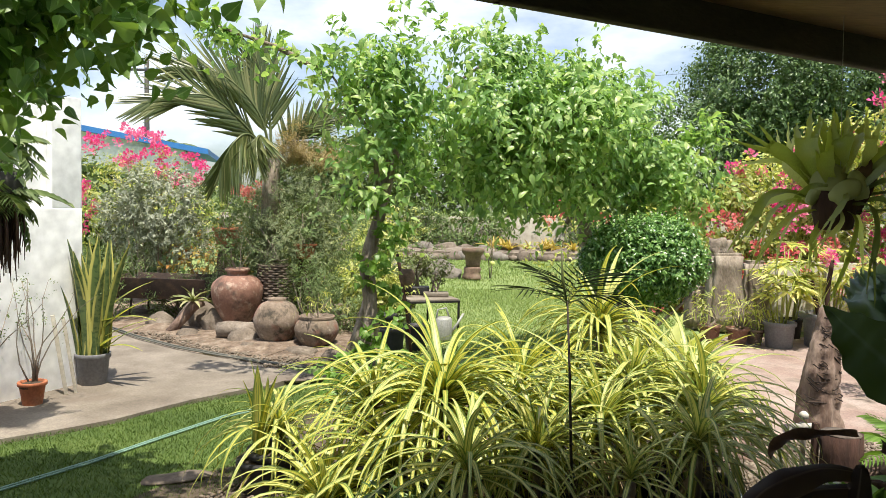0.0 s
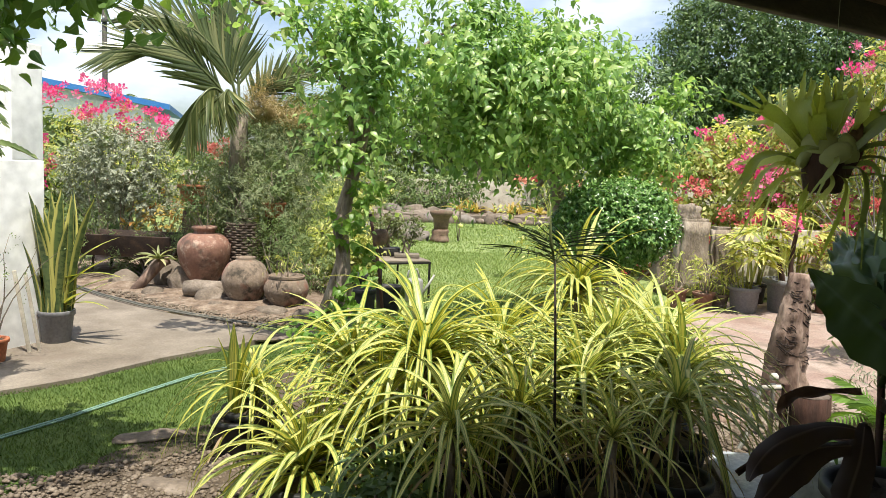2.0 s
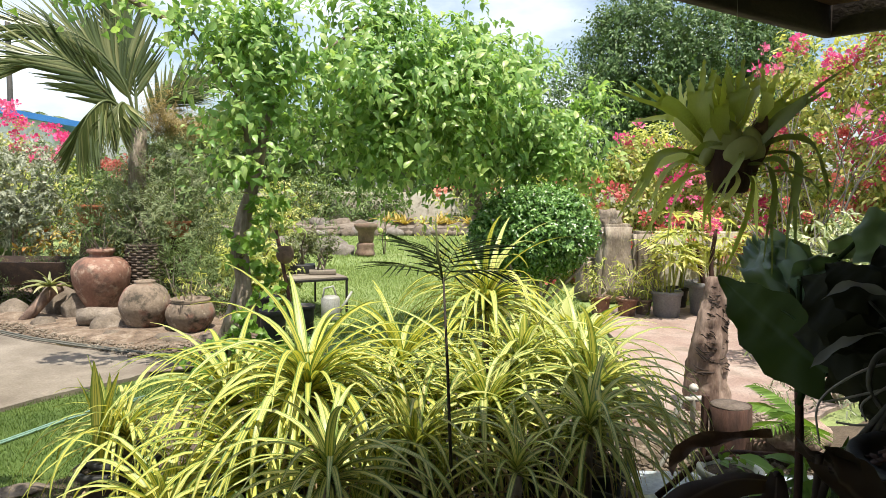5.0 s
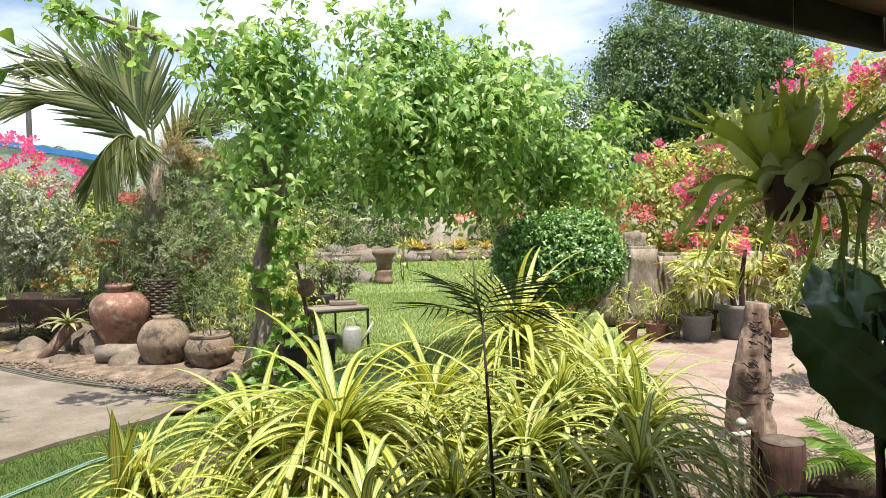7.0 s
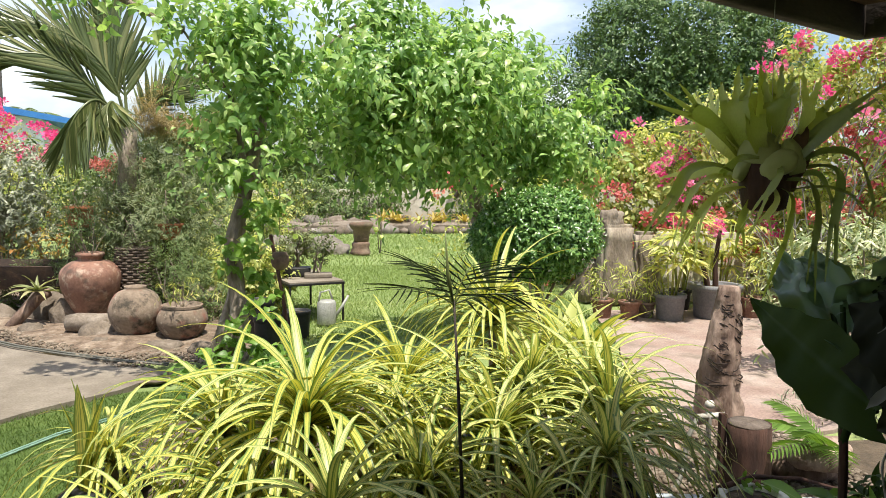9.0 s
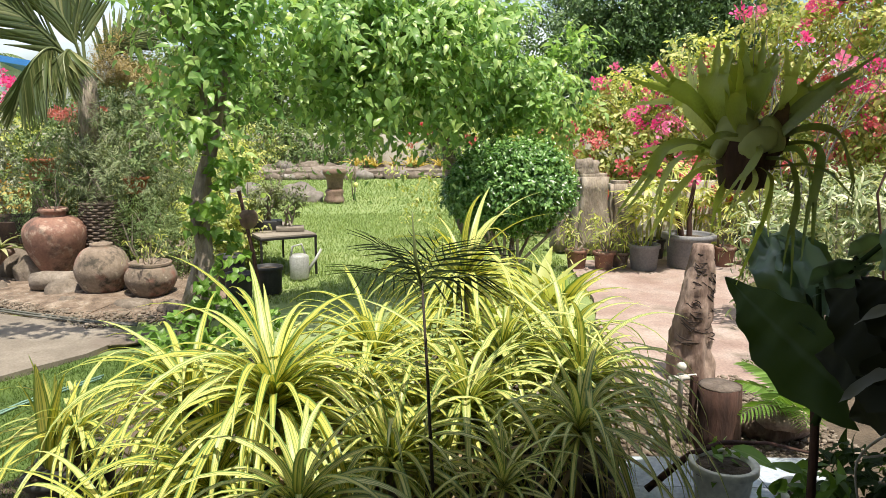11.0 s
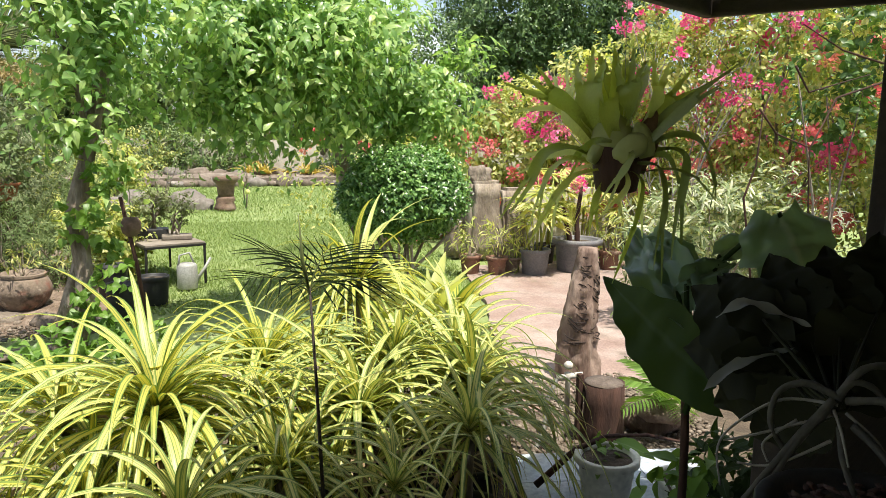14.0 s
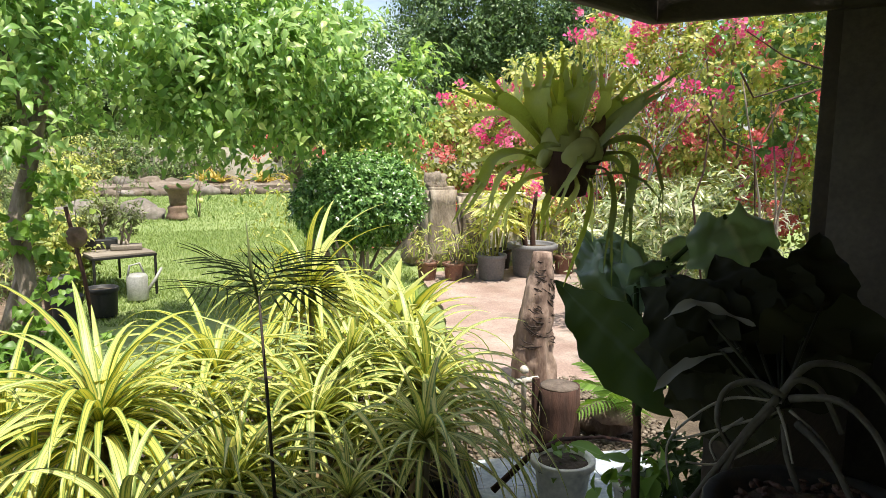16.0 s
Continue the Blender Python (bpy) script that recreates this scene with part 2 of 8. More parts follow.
def surface(name, stops, scale=6.0, fine=60.0, rough=0.8, bump=0.3, metal=0.0, detail=6.0, stain=None, stretch=(1, 1, 1), voronoi=0.0, spec=0.4, dist=0.02):
    """Rough stuff such as stone, soil, wood, clay: a coarse and a fine noise colour it and give it relief. stain: colour, share, scale."""
    m, n, l = node_mat(name)
    tc = n.new("ShaderNodeTexCoord")
    mp = n.new("ShaderNodeMapping")
    mp.inputs["Scale"].default_value = stretch
    l.new(tc.outputs["Object"], mp.inputs["Vector"])
    big = n.new("ShaderNodeTexNoise")
    big.inputs["Scale"].default_value, big.inputs["Detail"].default_value, big.inputs["Roughness"].default_value = scale, detail, 0.62
    small = n.new("ShaderNodeTexNoise")
    small.inputs["Scale"].default_value, small.inputs["Detail"].default_value = fine, 4.0
    for t in (big, small):
        l.new(mp.outputs["Vector"], t.inputs["Vector"])
    info = n.new("ShaderNodeObjectInfo")
    add = n.new("ShaderNodeMath")
    add.operation = "MULTIPLY_ADD"
    l.new(info.outputs["Random"], add.inputs[0])
    add.inputs[1].default_value = 0.12
    l.new(big.outputs["Fac"], add.inputs[2])
    col = ramp(n, l, add.outputs[0], stops)
    grain = ramp(n, l, small.outputs["Fac"], [(0.3, (0.72, 0.72, 0.72)), (0.7, (1.15, 1.15, 1.15))])
    col = mixed(n, l, col, grain, 0.8, "MULTIPLY")
    for stain in stain if isinstance(stain, list) else [stain] if stain else []:
        st = n.new("ShaderNodeTexNoise")
        st.inputs["Scale"].default_value, st.inputs["Detail"].default_value, st.inputs["Roughness"].default_value = stain[2], 7.0, 0.65
        l.new(mp.outputs["Vector"], st.inputs["Vector"])
        fac = ramp(n, l, st.outputs["Fac"], [(stain[1], (0, 0, 0)), (stain[1] + 0.13, (1, 1, 1))])
        col = mixed(n, l, col, stain[0], fac)
    p = n.new("ShaderNodeBsdfPrincipled")
    p.inputs["Roughness"].default_value, p.inputs["Metallic"].default_value, p.inputs["Specular IOR Level"].default_value = rough, metal, spec
    l.new(col, p.inputs["Base Color"])
    height = n.new("ShaderNodeMath")
    height.operation = "MULTIPLY_ADD"
    l.new(small.outputs["Fac"], height.inputs[0])
    height.inputs[1].default_value = 0.4
    l.new(big.outputs["Fac"], height.inputs[2])
    b = n.new("ShaderNodeBump")
    b.inputs["Strength"].default_value, b.inputs["Distance"].default_value = bump, dist
    l.new(height.outputs[0], b.inputs["Height"])
    l.new(b.outputs["Normal"], p.inputs["Normal"])
    o = n.new("ShaderNodeOutputMaterial")
    l.new(p.outputs["BSDF"], o.inputs["Surface"])
    return m


def foliage(name, stops, glow=0.35, rough=0.45, island=True, rib=None, pattern=None, spec=0.35, thin=None):
    """Leaves: each differs in colour; light comes through them. rib: colour of the midrib. pattern: a function that paints along the leaf."""
    m, n, l = node_mat(name)
    if island:
        src = n.new("ShaderNodeNewGeometry").outputs["Random Per Island"]
    else:
        src = n.new("ShaderNodeObjectInfo").outputs["Random"]
    tc = n.new("ShaderNodeTexCoord")
    ns = n.new("ShaderNodeTexNoise")
    ns.inputs["Scale"].default_value, ns.inputs["Detail"].default_value = 1.6, 4.0
    l.new(tc.outputs["Object"], ns.inputs["Vector"])
    add = n.new("ShaderNodeMath")
    add.operation = "MULTIPLY_ADD"
    l.new(ns.outputs["Fac"], add.inputs[0])
    add.inputs[1].default_value = 0.5
    sub = n.new("ShaderNodeMath")
    sub.operation = "MULTIPLY_ADD"
    l.new(src, sub.inputs[0])
    sub.inputs[1].default_value, sub.inputs[2].default_value = 0.75, -0.12
    l.new(sub.outputs[0], add.inputs[2])
    col = ramp(n, l, add.outputs[0], stops)
    uv = n.new("ShaderNodeUVMap")
    sep = n.new("ShaderNodeSeparateXYZ")
    l.new(uv.outputs["UV"], sep.inputs["Vector"])
    if pattern:
        col = pattern(n, l, sep, src, col)
    if rib:
        off = n.new("ShaderNodeMath")
        off.operation = "SUBTRACT"
        l.new(sep.outputs["X"], off.inputs[0])
        off.inputs[1].default_value = 0.5
        ab = n.new("ShaderNodeMath")
        ab.operation = "ABSOLUTE"
        l.new(off.outputs[0], ab.inputs[0])
        col = mixed(n, l, rib, col, ramp(n, l, ab.outputs[0], [(0.015, (0.3, 0.3, 0.3)), (0.06, (1, 1, 1))]))
    p = n.new("ShaderNodeBsdfPrincipled")
    p.inputs["Roughness"].default_value, p.inputs["Specular IOR Level"].default_value = rough, spec
    l.new(col, p.inputs["Base Color"])
    t = n.new("ShaderNodeBsdfTranslucent")
    tcol = mixed(n, l, col, thin or (1.25, 1.25, 0.55), 1.0, "MULTIPLY")
    l.new(tcol, t.inputs["Color"])
    x = n.new("ShaderNodeMixShader")
    x.inputs["Fac"].default_value = glow
    l.new(p.outputs["BSDF"], x.inputs[1])
    l.new(t.outputs["BSDF"], x.inputs[2])
    o = n.new("ShaderNodeOutputMaterial")
    l.new(x.outputs["Shader"], o.inputs["Surface"])
    return m


def striped(n, l, sep, src, col):
    """Yellow leaf with green margins and a few green lines along it."""
    vec = n.new("ShaderNodeCombineXYZ")
    k = n.new("ShaderNodeMath")
    k.operation = "MULTIPLY_ADD"
    l.new(src, k.inputs[0])
    k.inputs[1].default_value = 37.0
    m8 = n.new("ShaderNodeMath")
    m8.operation = "MULTIPLY"
    l.new(sep.outputs["X"], m8.inputs[0])
    m8.inputs[1].default_value = 7.0
    l.new(m8.outputs[0], k.inputs[2])
    vs = n.new("ShaderNodeMath")
    vs.operation = "MULTIPLY"
    l.new(sep.outputs["Y"], vs.inputs[0])
    vs.inputs[1].default_value = 0.35
    l.new(k.outputs[0], vec.inputs["X"])
    l.new(vs.outputs[0], vec.inputs["Y"])
    ns = n.new("ShaderNodeTexNoise")
    ns.inputs["Scale"].default_value, ns.inputs["Detail"].default_value = 1.0, 1.5
    l.new(vec.outputs["Vector"], ns.inputs["Vector"])
    lines = ramp(n, l, ns.outputs["Fac"], [(0.50, (0, 0, 0)), (0.60, (1, 1, 1))])
    off = n.new("ShaderNodeMath")
    off.operation = "SUBTRACT"
    l.new(sep.outputs["X"], off.inputs[0])
    off.inputs[1].default_value = 0.5
    ab = n.new("ShaderNodeMath")
    ab.operation = "ABSOLUTE"
    l.new(off.outputs[0], ab.inputs[0])
    rim = ramp(n, l, ab.outputs[0], [(0.30, (0, 0, 0)), (0.40, (1, 1, 1))])
    fac = mixed(n, l, lines, rim, 1.0, "LIGHTEN")
    green = mixed(n, l, (0.11, 0.20, 0.045), (0.24, 0.33, 0.09), src)
    return mixed(n, l, col, green, fac)


def banded(n, l, sep, src, col):
    """Upright leaf with a pale rim and dark wavy cross bands."""
    ns = n.new("ShaderNodeTexNoise")
    ns.inputs["Scale"].default_value, ns.inputs["Detail"].default_value = 1.0, 3.0
    vec = n.new("ShaderNodeCombineXYZ")
    for axis, mul in (("X", 2.0), ("Y", 26.0)):
        k = n.new("ShaderNodeMath")
        k.operation = "MULTIPLY"
        l.new(sep.outputs[axis], k.inputs[0])
        k.inputs[1].default_value = mul
        l.new(k.outputs[0], vec.inputs[axis])
    l.new(src, vec.inputs["Z"])
    l.new(vec.outputs["Vector"], ns.inputs["Vector"])
    col = mixed(n, l, col, (0.05, 0.09, 0.035), ramp(n, l, ns.outputs["Fac"], [(0.48, (0, 0, 0)), (0.58, (0.8, 0.8, 0.8))]))
    off = n.new("ShaderNodeMath")
    off.operation = "SUBTRACT"
    l.new(sep.outputs["X"], off.inputs[0])
    off.inputs[1].default_value = 0.5
    ab = n.new("ShaderNodeMath")
    ab.operation = "ABSOLUTE"
    l.new(off.outputs[0], ab.inputs[0])
    return mixed(n, l, col, (0.50, 0.47, 0.14), ramp(n, l, ab.outputs[0], [(0.28, (0, 0, 0)), (0.36, (1, 1, 1))]))


def shaded_foot(n, l, sep, src, col):
    """Brownish foot, paler tip, the foot's shade put into the colour, with faint long streaks."""
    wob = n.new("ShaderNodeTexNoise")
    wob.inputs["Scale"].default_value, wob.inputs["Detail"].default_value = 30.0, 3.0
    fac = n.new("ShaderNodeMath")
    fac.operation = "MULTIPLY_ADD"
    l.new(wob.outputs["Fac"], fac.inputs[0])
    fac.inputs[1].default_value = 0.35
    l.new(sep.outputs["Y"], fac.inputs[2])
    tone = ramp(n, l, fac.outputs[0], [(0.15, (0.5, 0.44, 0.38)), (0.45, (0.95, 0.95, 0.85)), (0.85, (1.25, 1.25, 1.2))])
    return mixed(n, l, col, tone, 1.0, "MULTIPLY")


M_LAWN = surface("lawn_green", [(0.3, (0.12, 0.17, 0.05)), (0.55, (0.185, 0.245, 0.08)), (0.8, (0.28, 0.32, 0.13))], 1.2, 90, 0.95, 0.6)
M_BLADE = foliage("grass_blades", [(0.1, (0.16, 0.235, 0.07)), (0.5, (0.22, 0.305, 0.095)), (0.9, (0.31, 0.37, 0.14))], 0.3, 0.7)
M_SOIL = surface("dry_soil", [(0.3, (0.085, 0.06, 0.042)), (0.5, (0.18, 0.13, 0.092)), (0.75, (0.34, 0.275, 0.21))], 7, 45, 0.95, 1.0, dist=0.04)
M_DARKSOIL = surface("damp_soil", [(0.3, (0.035, 0.026, 0.018)), (0.7, (0.10, 0.075, 0.05))], 8, 60, 0.95, 0.9)
M_CONC = surface("old_concrete", [(0.3, (0.115, 0.093, 0.071)), (0.55, (0.19, 0.162, 0.128)), (0.75, (0.265, 0.23, 0.187))], 1.7, 70, 0.9, 0.3, stain=[((0.15, 0.12, 0.095), 0.55, 1.3), ((0.11, 0.085, 0.065), 0.62, 6.0)], dist=0.008)
M_PATIO = surface("worn_pink_paving", [(0.3, (0.18, 0.118, 0.097)), (0.55, (0.275, 0.198, 0.168)), (0.75, (0.345, 0.28, 0.245))], 2.2, 60, 0.9, 0.5, stain=[((0.19, 0.15, 0.12), 0.54, 3.0), ((0.12, 0.095, 0.08), 0.64, 9.0)], dist=0.012)
M_PEBBLE = surface("pebbles", [(0.3, (0.08, 0.062, 0.042)), (0.55, (0.17, 0.135, 0.10)), (0.8, (0.31, 0.265, 0.21))], 9, 80, 0.85, 0.3)
M_ROCK = surface("grey_rock", [(0.3, (0.10, 0.085, 0.07)), (0.6, (0.21, 0.185, 0.16)), (0.8, (0.33, 0.30, 0.265))], 5, 50, 0.9, 0.6, stain=((0.12, 0.13, 0.08), 0.6, 4.0))
M_WALL = surface("white_limewash", [(0.2, (0.86, 0.86, 0.85)), (0.7, (0.91, 0.91, 0.90))], 1.2, 8, 0.9, 0.03, stain=((0.80, 0.79, 0.77), 0.70, 0.7), dist=0.004)
M_CREAM = surface("weathered_cream_render", [(0.3, (0.38, 0.33, 0.25)), (0.6, (0.55, 0.51, 0.42)), (0.8, (0.62, 0.58, 0.50))], 3.5, 50, 0.9, 0.4, stain=((0.20, 0.17, 0.13), 0.58, 3.0), dist=0.01)
M_PILLAR = surface("lichened_stone", [(0.3, (0.12, 0.095, 0.07)), (0.55, (0.25, 0.205, 0.16)), (0.8, (0.42, 0.375, 0.31))], 5, 45, 0.92, 0.8, stain=((0.13, 0.11, 0.09), 0.55, 4.0), stretch=(1, 1, 0.4), dist=0.03)
M_TERRA = surface("terracotta", [(0.3, (0.27, 0.085, 0.04)), (0.6, (0.40, 0.14, 0.065)), (0.8, (0.46, 0.21, 0.12))], 4, 60, 0.8, 0.25, stain=((0.16, 0.09, 0.06), 0.62, 8.0))
M_JAR = surface("red_clay_jar", [(0.3, (0.15, 0.078, 0.055)), (0.55, (0.235, 0.122, 0.086)), (0.8, (0.35, 0.22, 0.165))], 3.2, 40, 0.75, 0.4, stain=[((0.40, 0.30, 0.23), 0.55, 9.0), ((0.085, 0.055, 0.042), 0.52, 4.0)], dist=0.02)
M_JARPALE = surface("pale_clay_jar", [(0.3, (0.12, 0.088, 0.062)), (0.55, (0.225, 0.172, 0.128)), (0.8, (0.33, 0.265, 0.205))], 3.5, 40, 0.85, 0.6, stain=[((0.22, 0.095, 0.068), 0.52, 4.0), ((0.055, 0.045, 0.032), 0.52, 6.0), ((0.42, 0.36, 0.28), 0.60, 10.0)], dist=0.02)
M_BLACKPOT = surface("black_plastic", [(0.2, (0.012, 0.012, 0.013)), (0.8, (0.035, 0.035, 0.035))], 6, 50, 0.55, 0.1, stain=((0.10, 0.085, 0.07), 0.62, 5.0))
M_GREYPOT = surface("grey_plastic", [(0.2, (0.12, 0.12, 0.13)), (0.8, (0.20, 0.20, 0.21))], 5, 50, 0.6, 0.1, stain=((0.30, 0.27, 0.24), 0.64, 5.0))
M_WHITEPOT = surface("dirty_white_plastic", [(0.2, (0.48, 0.48, 0.39)), (0.8, (0.64, 0.63, 0.53))], 4, 40, 0.5, 0.1, stain=((0.32, 0.30, 0.22), 0.58, 5.0))
# Blue tint and dimness of shade are put into the white tile colour.
M_TILE = surface("shaded_white_tile", [(0.2, (0.34, 0.39, 0.45)), (0.8, (0.44, 0.48, 0.53))], 3, 50, 0.25, 0.05, stain=((0.32, 0.32, 0.32), 0.64, 6.0))
M_WEAVE = surface("dark_woven_clay", [(0.3, (0.07, 0.05, 0.04)), (0.7, (0.17, 0.13, 0.10))], 14, 60, 0.9, 0.6)
M_BARK = surface("tree_bark", [(0.3, (0.09, 0.07, 0.05)), (0.55, (0.24, 0.195, 0.15)), (0.8, (0.42, 0.37, 0.31))], 9, 50, 0.92, 1.0, stretch=(1, 1, 0.3), dist=0.04)
M_DRIFT = surface("carved_driftwood", [(0.3, (0.05, 0.03, 0.022)), (0.5, (0.17, 0.112, 0.085)), (0.75, (0.38, 0.285, 0.225))], 9, 45, 0.9, 0.9, stretch=(1, 1, 0.35))
M_STUMP = surface("stump_bark", [(0.3, (0.02, 0.010, 0.007)), (0.6, (0.06, 0.028, 0.019)), (0.8, (0.12, 0.064, 0.042))], 10, 60, 0.9, 0.7, stretch=(1, 1, 0.25))
M_SAWN = surface("sawn_end_grain", [(0.3, (0.075, 0.055, 0.042)), (0.7, (0.15, 0.12, 0.098))], 12, 80, 0.9, 0.5)
M_DARKWOOD = surface("dark_stained_wood", [(0.3, (0.014, 0.010, 0.008)), (0.7, (0.045, 0.032, 0.024))], 5, 60, 0.7, 0.4, stretch=(0.3, 1, 1))
M_CEIL = surface("brown_ceiling_board", [(0.3, (0.13, 0.07, 0.035)), (0.7, (0.26, 0.15, 0.08))], 4, 60, 0.7, 0.4, stretch=(0.25, 1, 1))
M_RUST = surface("rusty_dark_iron", [(0.3, (0.02, 0.014, 0.012)), (0.6, (0.055, 0.037, 0.028)), (0.85, (0.11, 0.065, 0.04))], 6, 60, 0.85, 0.4, metal=0.1)
M_BLACKIRON = surface("black_iron", [(0.2, (0.015, 0.015, 0.015)), (0.8, (0.035, 0.033, 0.03))], 10, 60, 0.5, 0.1, metal=0.4)
M_PVC = surface("white_plastic_pipe", [(0.2, (0.38, 0.35, 0.30)), (0.8, (0.55, 0.52, 0.46))], 8, 60, 0.5, 0.1)
M_HOSE = surface("pale_green_hose", [(0.2, (0.13, 0.24, 0.18)), (0.8, (0.22, 0.34, 0.27))], 8, 60, 0.5, 0.1)
M_HOSEDARK = surface("dark_hose", [(0.2, (0.07, 0.072, 0.06)), (0.8, (0.15, 0.145, 0.12))], 8, 60, 0.6, 0.1)
M_BLUEROOF = surface("blue_metal_roof", [(0.2, (0.03, 0.14, 0.42)), (0.8, (0.05, 0.22, 0.55))], 2, 30, 0.5, 0.1)
M_PORCH = surface("grey_cement", [(0.3, (0.15, 0.135, 0.12)), (0.7, (0.28, 0.26, 0.235))], 2.5, 60, 0.85, 0.3, dist=0.008)
M_PORCHWALL = surface("dark_board_wall", [(0.3, (0.025, 0.02, 0.017)), (0.7, (0.06, 0.05, 0.04))], 3, 50, 0.85, 0.3)
M_TIN = surface("pale_tin", [(0.2, (0.26, 0.26, 0.24)), (0.8, (0.42, 0.42, 0.39))], 5, 60, 0.5, 0.1, metal=0.15)
M_ROOT = surface("aerial_root", [(0.3, (0.025, 0.023, 0.019)), (0.7, (0.075, 0.069, 0.056))], 12, 60, 0.75, 0.4)

M_STRIPE = foliage("yellow_striped_leaf", [(0.1, (0.47, 0.44, 0.08)), (0.45, (0.66, 0.60, 0.13)), (0.9, (0.78, 0.71, 0.28))], 0.33, 0.4, False, pattern=striped, thin=(1.1, 1.1, 0.6))
M_STRIPEPALE = foliage("pale_striped_leaf", [(0.1, (0.45, 0.43, 0.12)), (0.45, (0.64, 0.60, 0.19)), (0.9, (0.75, 0.70, 0.32))], 0.33, 0.38, False, pattern=striped, thin=(1.1, 1.1, 0.6))
M_VARIEG = foliage("cream_edged_leaf", [(0.05, (0.10, 0.15, 0.06)), (0.45, (0.26, 0.32, 0.15)), (0.7, (0.58, 0.60, 0.40)), (0.95, (0.75, 0.75, 0.58))], 0.3, 0.5)
M_DRYLEAF = foliage("dry_leaf", [(0.1, (0.22, 0.15, 0.08)), (0.9, (0.42, 0.33, 0.20))], 0.25, 0.7, False)
M_SNAKE = foliage("banded_upright_leaf", [(0.1, (0.10, 0.15, 0.05)), (0.9, (0.20, 0.24, 0.09))], 0.12, 0.4, False, pattern=banded)
M_TREE = foliage("bright_tree_leaf", [(0.05, (0.09, 0.20, 0.045)), (0.4, (0.22, 0.38, 0.10)), (0.7, (0.36, 0.52, 0.165)), (0.95, (0.56, 0.64, 0.26))], 0.5, 0.36, spec=0.5, rib=(0.25, 0.36, 0.15), thin=(1.15, 1.15, 0.7))
M_NEARLEAF = foliage("near_heart_leaf", [(0.05, (0.065, 0.135, 0.03)), (0.5, (0.13, 0.24, 0.05)), (0.95, (0.24, 0.35, 0.09))], 0.4, 0.38, rib=(0.22, 0.32, 0.11))
M_BUSH = foliage("dark_glossy_bush_leaf", [(0.05, (0.05, 0.12, 0.03)), (0.5, (0.12, 0.25, 0.06)), (0.95, (0.29, 0.45, 0.14))], 0.3, 0.24, spec=0.6)
M_MANGO = foliage("dark_tree_leaf", [(0.05, (0.05, 0.095, 0.035)), (0.5, (0.105, 0.175, 0.065)), (0.95, (0.19, 0.27, 0.12))], 0.3, 0.34)
M_SILVER = foliage("silver_leaf", [(0.05, (0.14, 0.16, 0.105)), (0.5, (0.27, 0.295, 0.215)), (0.95, (0.45, 0.47, 0.38))], 0.2, 0.6)
M_URN = surface("weathered_urn", [(0.3, (0.08, 0.052, 0.037)), (0.55, (0.175, 0.115, 0.082)), (0.8, (0.28, 0.205, 0.15))], 4, 40, 0.9, 0.6, stain=((0.10, 0.10, 0.06), 0.56, 5.0), dist=0.02)
M_CONIFER = foliage("grey_green_needles", [(0.05, (0.085, 0.12, 0.055)), (0.5, (0.19, 0.235, 0.12)), (0.95, (0.36, 0.385, 0.22))], 0.3, 0.65)
M_FEATHER = foliage("feathery_leaf", [(0.05, (0.06, 0.10, 0.03)), (0.5, (0.13, 0.19, 0.065)), (0.95, (0.24, 0.29, 0.12))], 0.25, 0.6)
M_TAN = foliage("tan_feathery_tips", [(0.05, (0.26, 0.20, 0.09)), (0.95, (0.46, 0.37, 0.20))], 0.35, 0.7)
M_HEDGE = foliage("light_hedge_leaf", [(0.05, (0.13, 0.18, 0.05)), (0.45, (0.38, 0.44, 0.13)), (0.9, (0.74, 0.69, 0.34))], 0.48, 0.5)
M_PINK = foliage("pink_flower", [(0.05, (0.70, 0.05, 0.24)), (0.5, (0.80, 0.12, 0.34)), (0.95, (0.85, 0.30, 0.46))], 0.4, 0.6, False, thin=(1.1, 0.8, 0.9))
M_CORAL = foliage("coral_flower", [(0.05, (0.55, 0.09, 0.11)), (0.5, (0.66, 0.19, 0.19)), (0.95, (0.74, 0.36, 0.26))], 0.4, 0.6, False, thin=(1.1, 0.8, 0.7))
M_CORALDULL = foliage("dull_coral_leaf", [(0.05, (0.40, 0.10, 0.09)), (0.95, (0.56, 0.24, 0.18))], 0.35, 0.6, False, thin=(1.1, 0.8, 0.7))
M_YELLOWLEAF = foliage("yellow_red_leaf", [(0.05, (0.30, 0.09, 0.04)), (0.4, (0.38, 0.24, 0.06)), (0.8, (0.45, 0.40, 0.11)), (0.98, (0.20, 0.27, 0.07))], 0.3, 0.5)
M_PALM = foliage("palm_leaflet", [(0.05, (0.045, 0.065, 0.02)), (0.5, (0.095, 0.125, 0.04)), (0.95, (0.27, 0.27, 0.12))], 0.2, 0.3, spec=0.5)
M_STAG = foliage("matt_olive_leaf", [(0.05, (0.10, 0.125, 0.035)), (0.35, (0.30, 0.35, 0.10)), (0.65, (0.46, 0.50, 0.17)), (0.95, (0.68, 0.70, 0.36))], 0.5, 0.34, False, pattern=shaded_foot, spec=0.6)
# Dark leaf green with the porch shade put into it.
M_EAR = foliage("great_shaded_leaf", [(0.05, (0.022, 0.042, 0.010)), (0.5, (0.034, 0.058, 0.014)), (0.95, (0.050, 0.080, 0.022))], 0.35, 0.65, False, rib=(0.06, 0.09, 0.045), spec=0.2)
M_BROM = foliage("bromeliad_leaf", [(0.05, (0.10, 0.13, 0.05)), (0.5, (0.22, 0.24, 0.10)), (0.95, (0.40, 0.38, 0.20))], 0.2, 0.45, False)
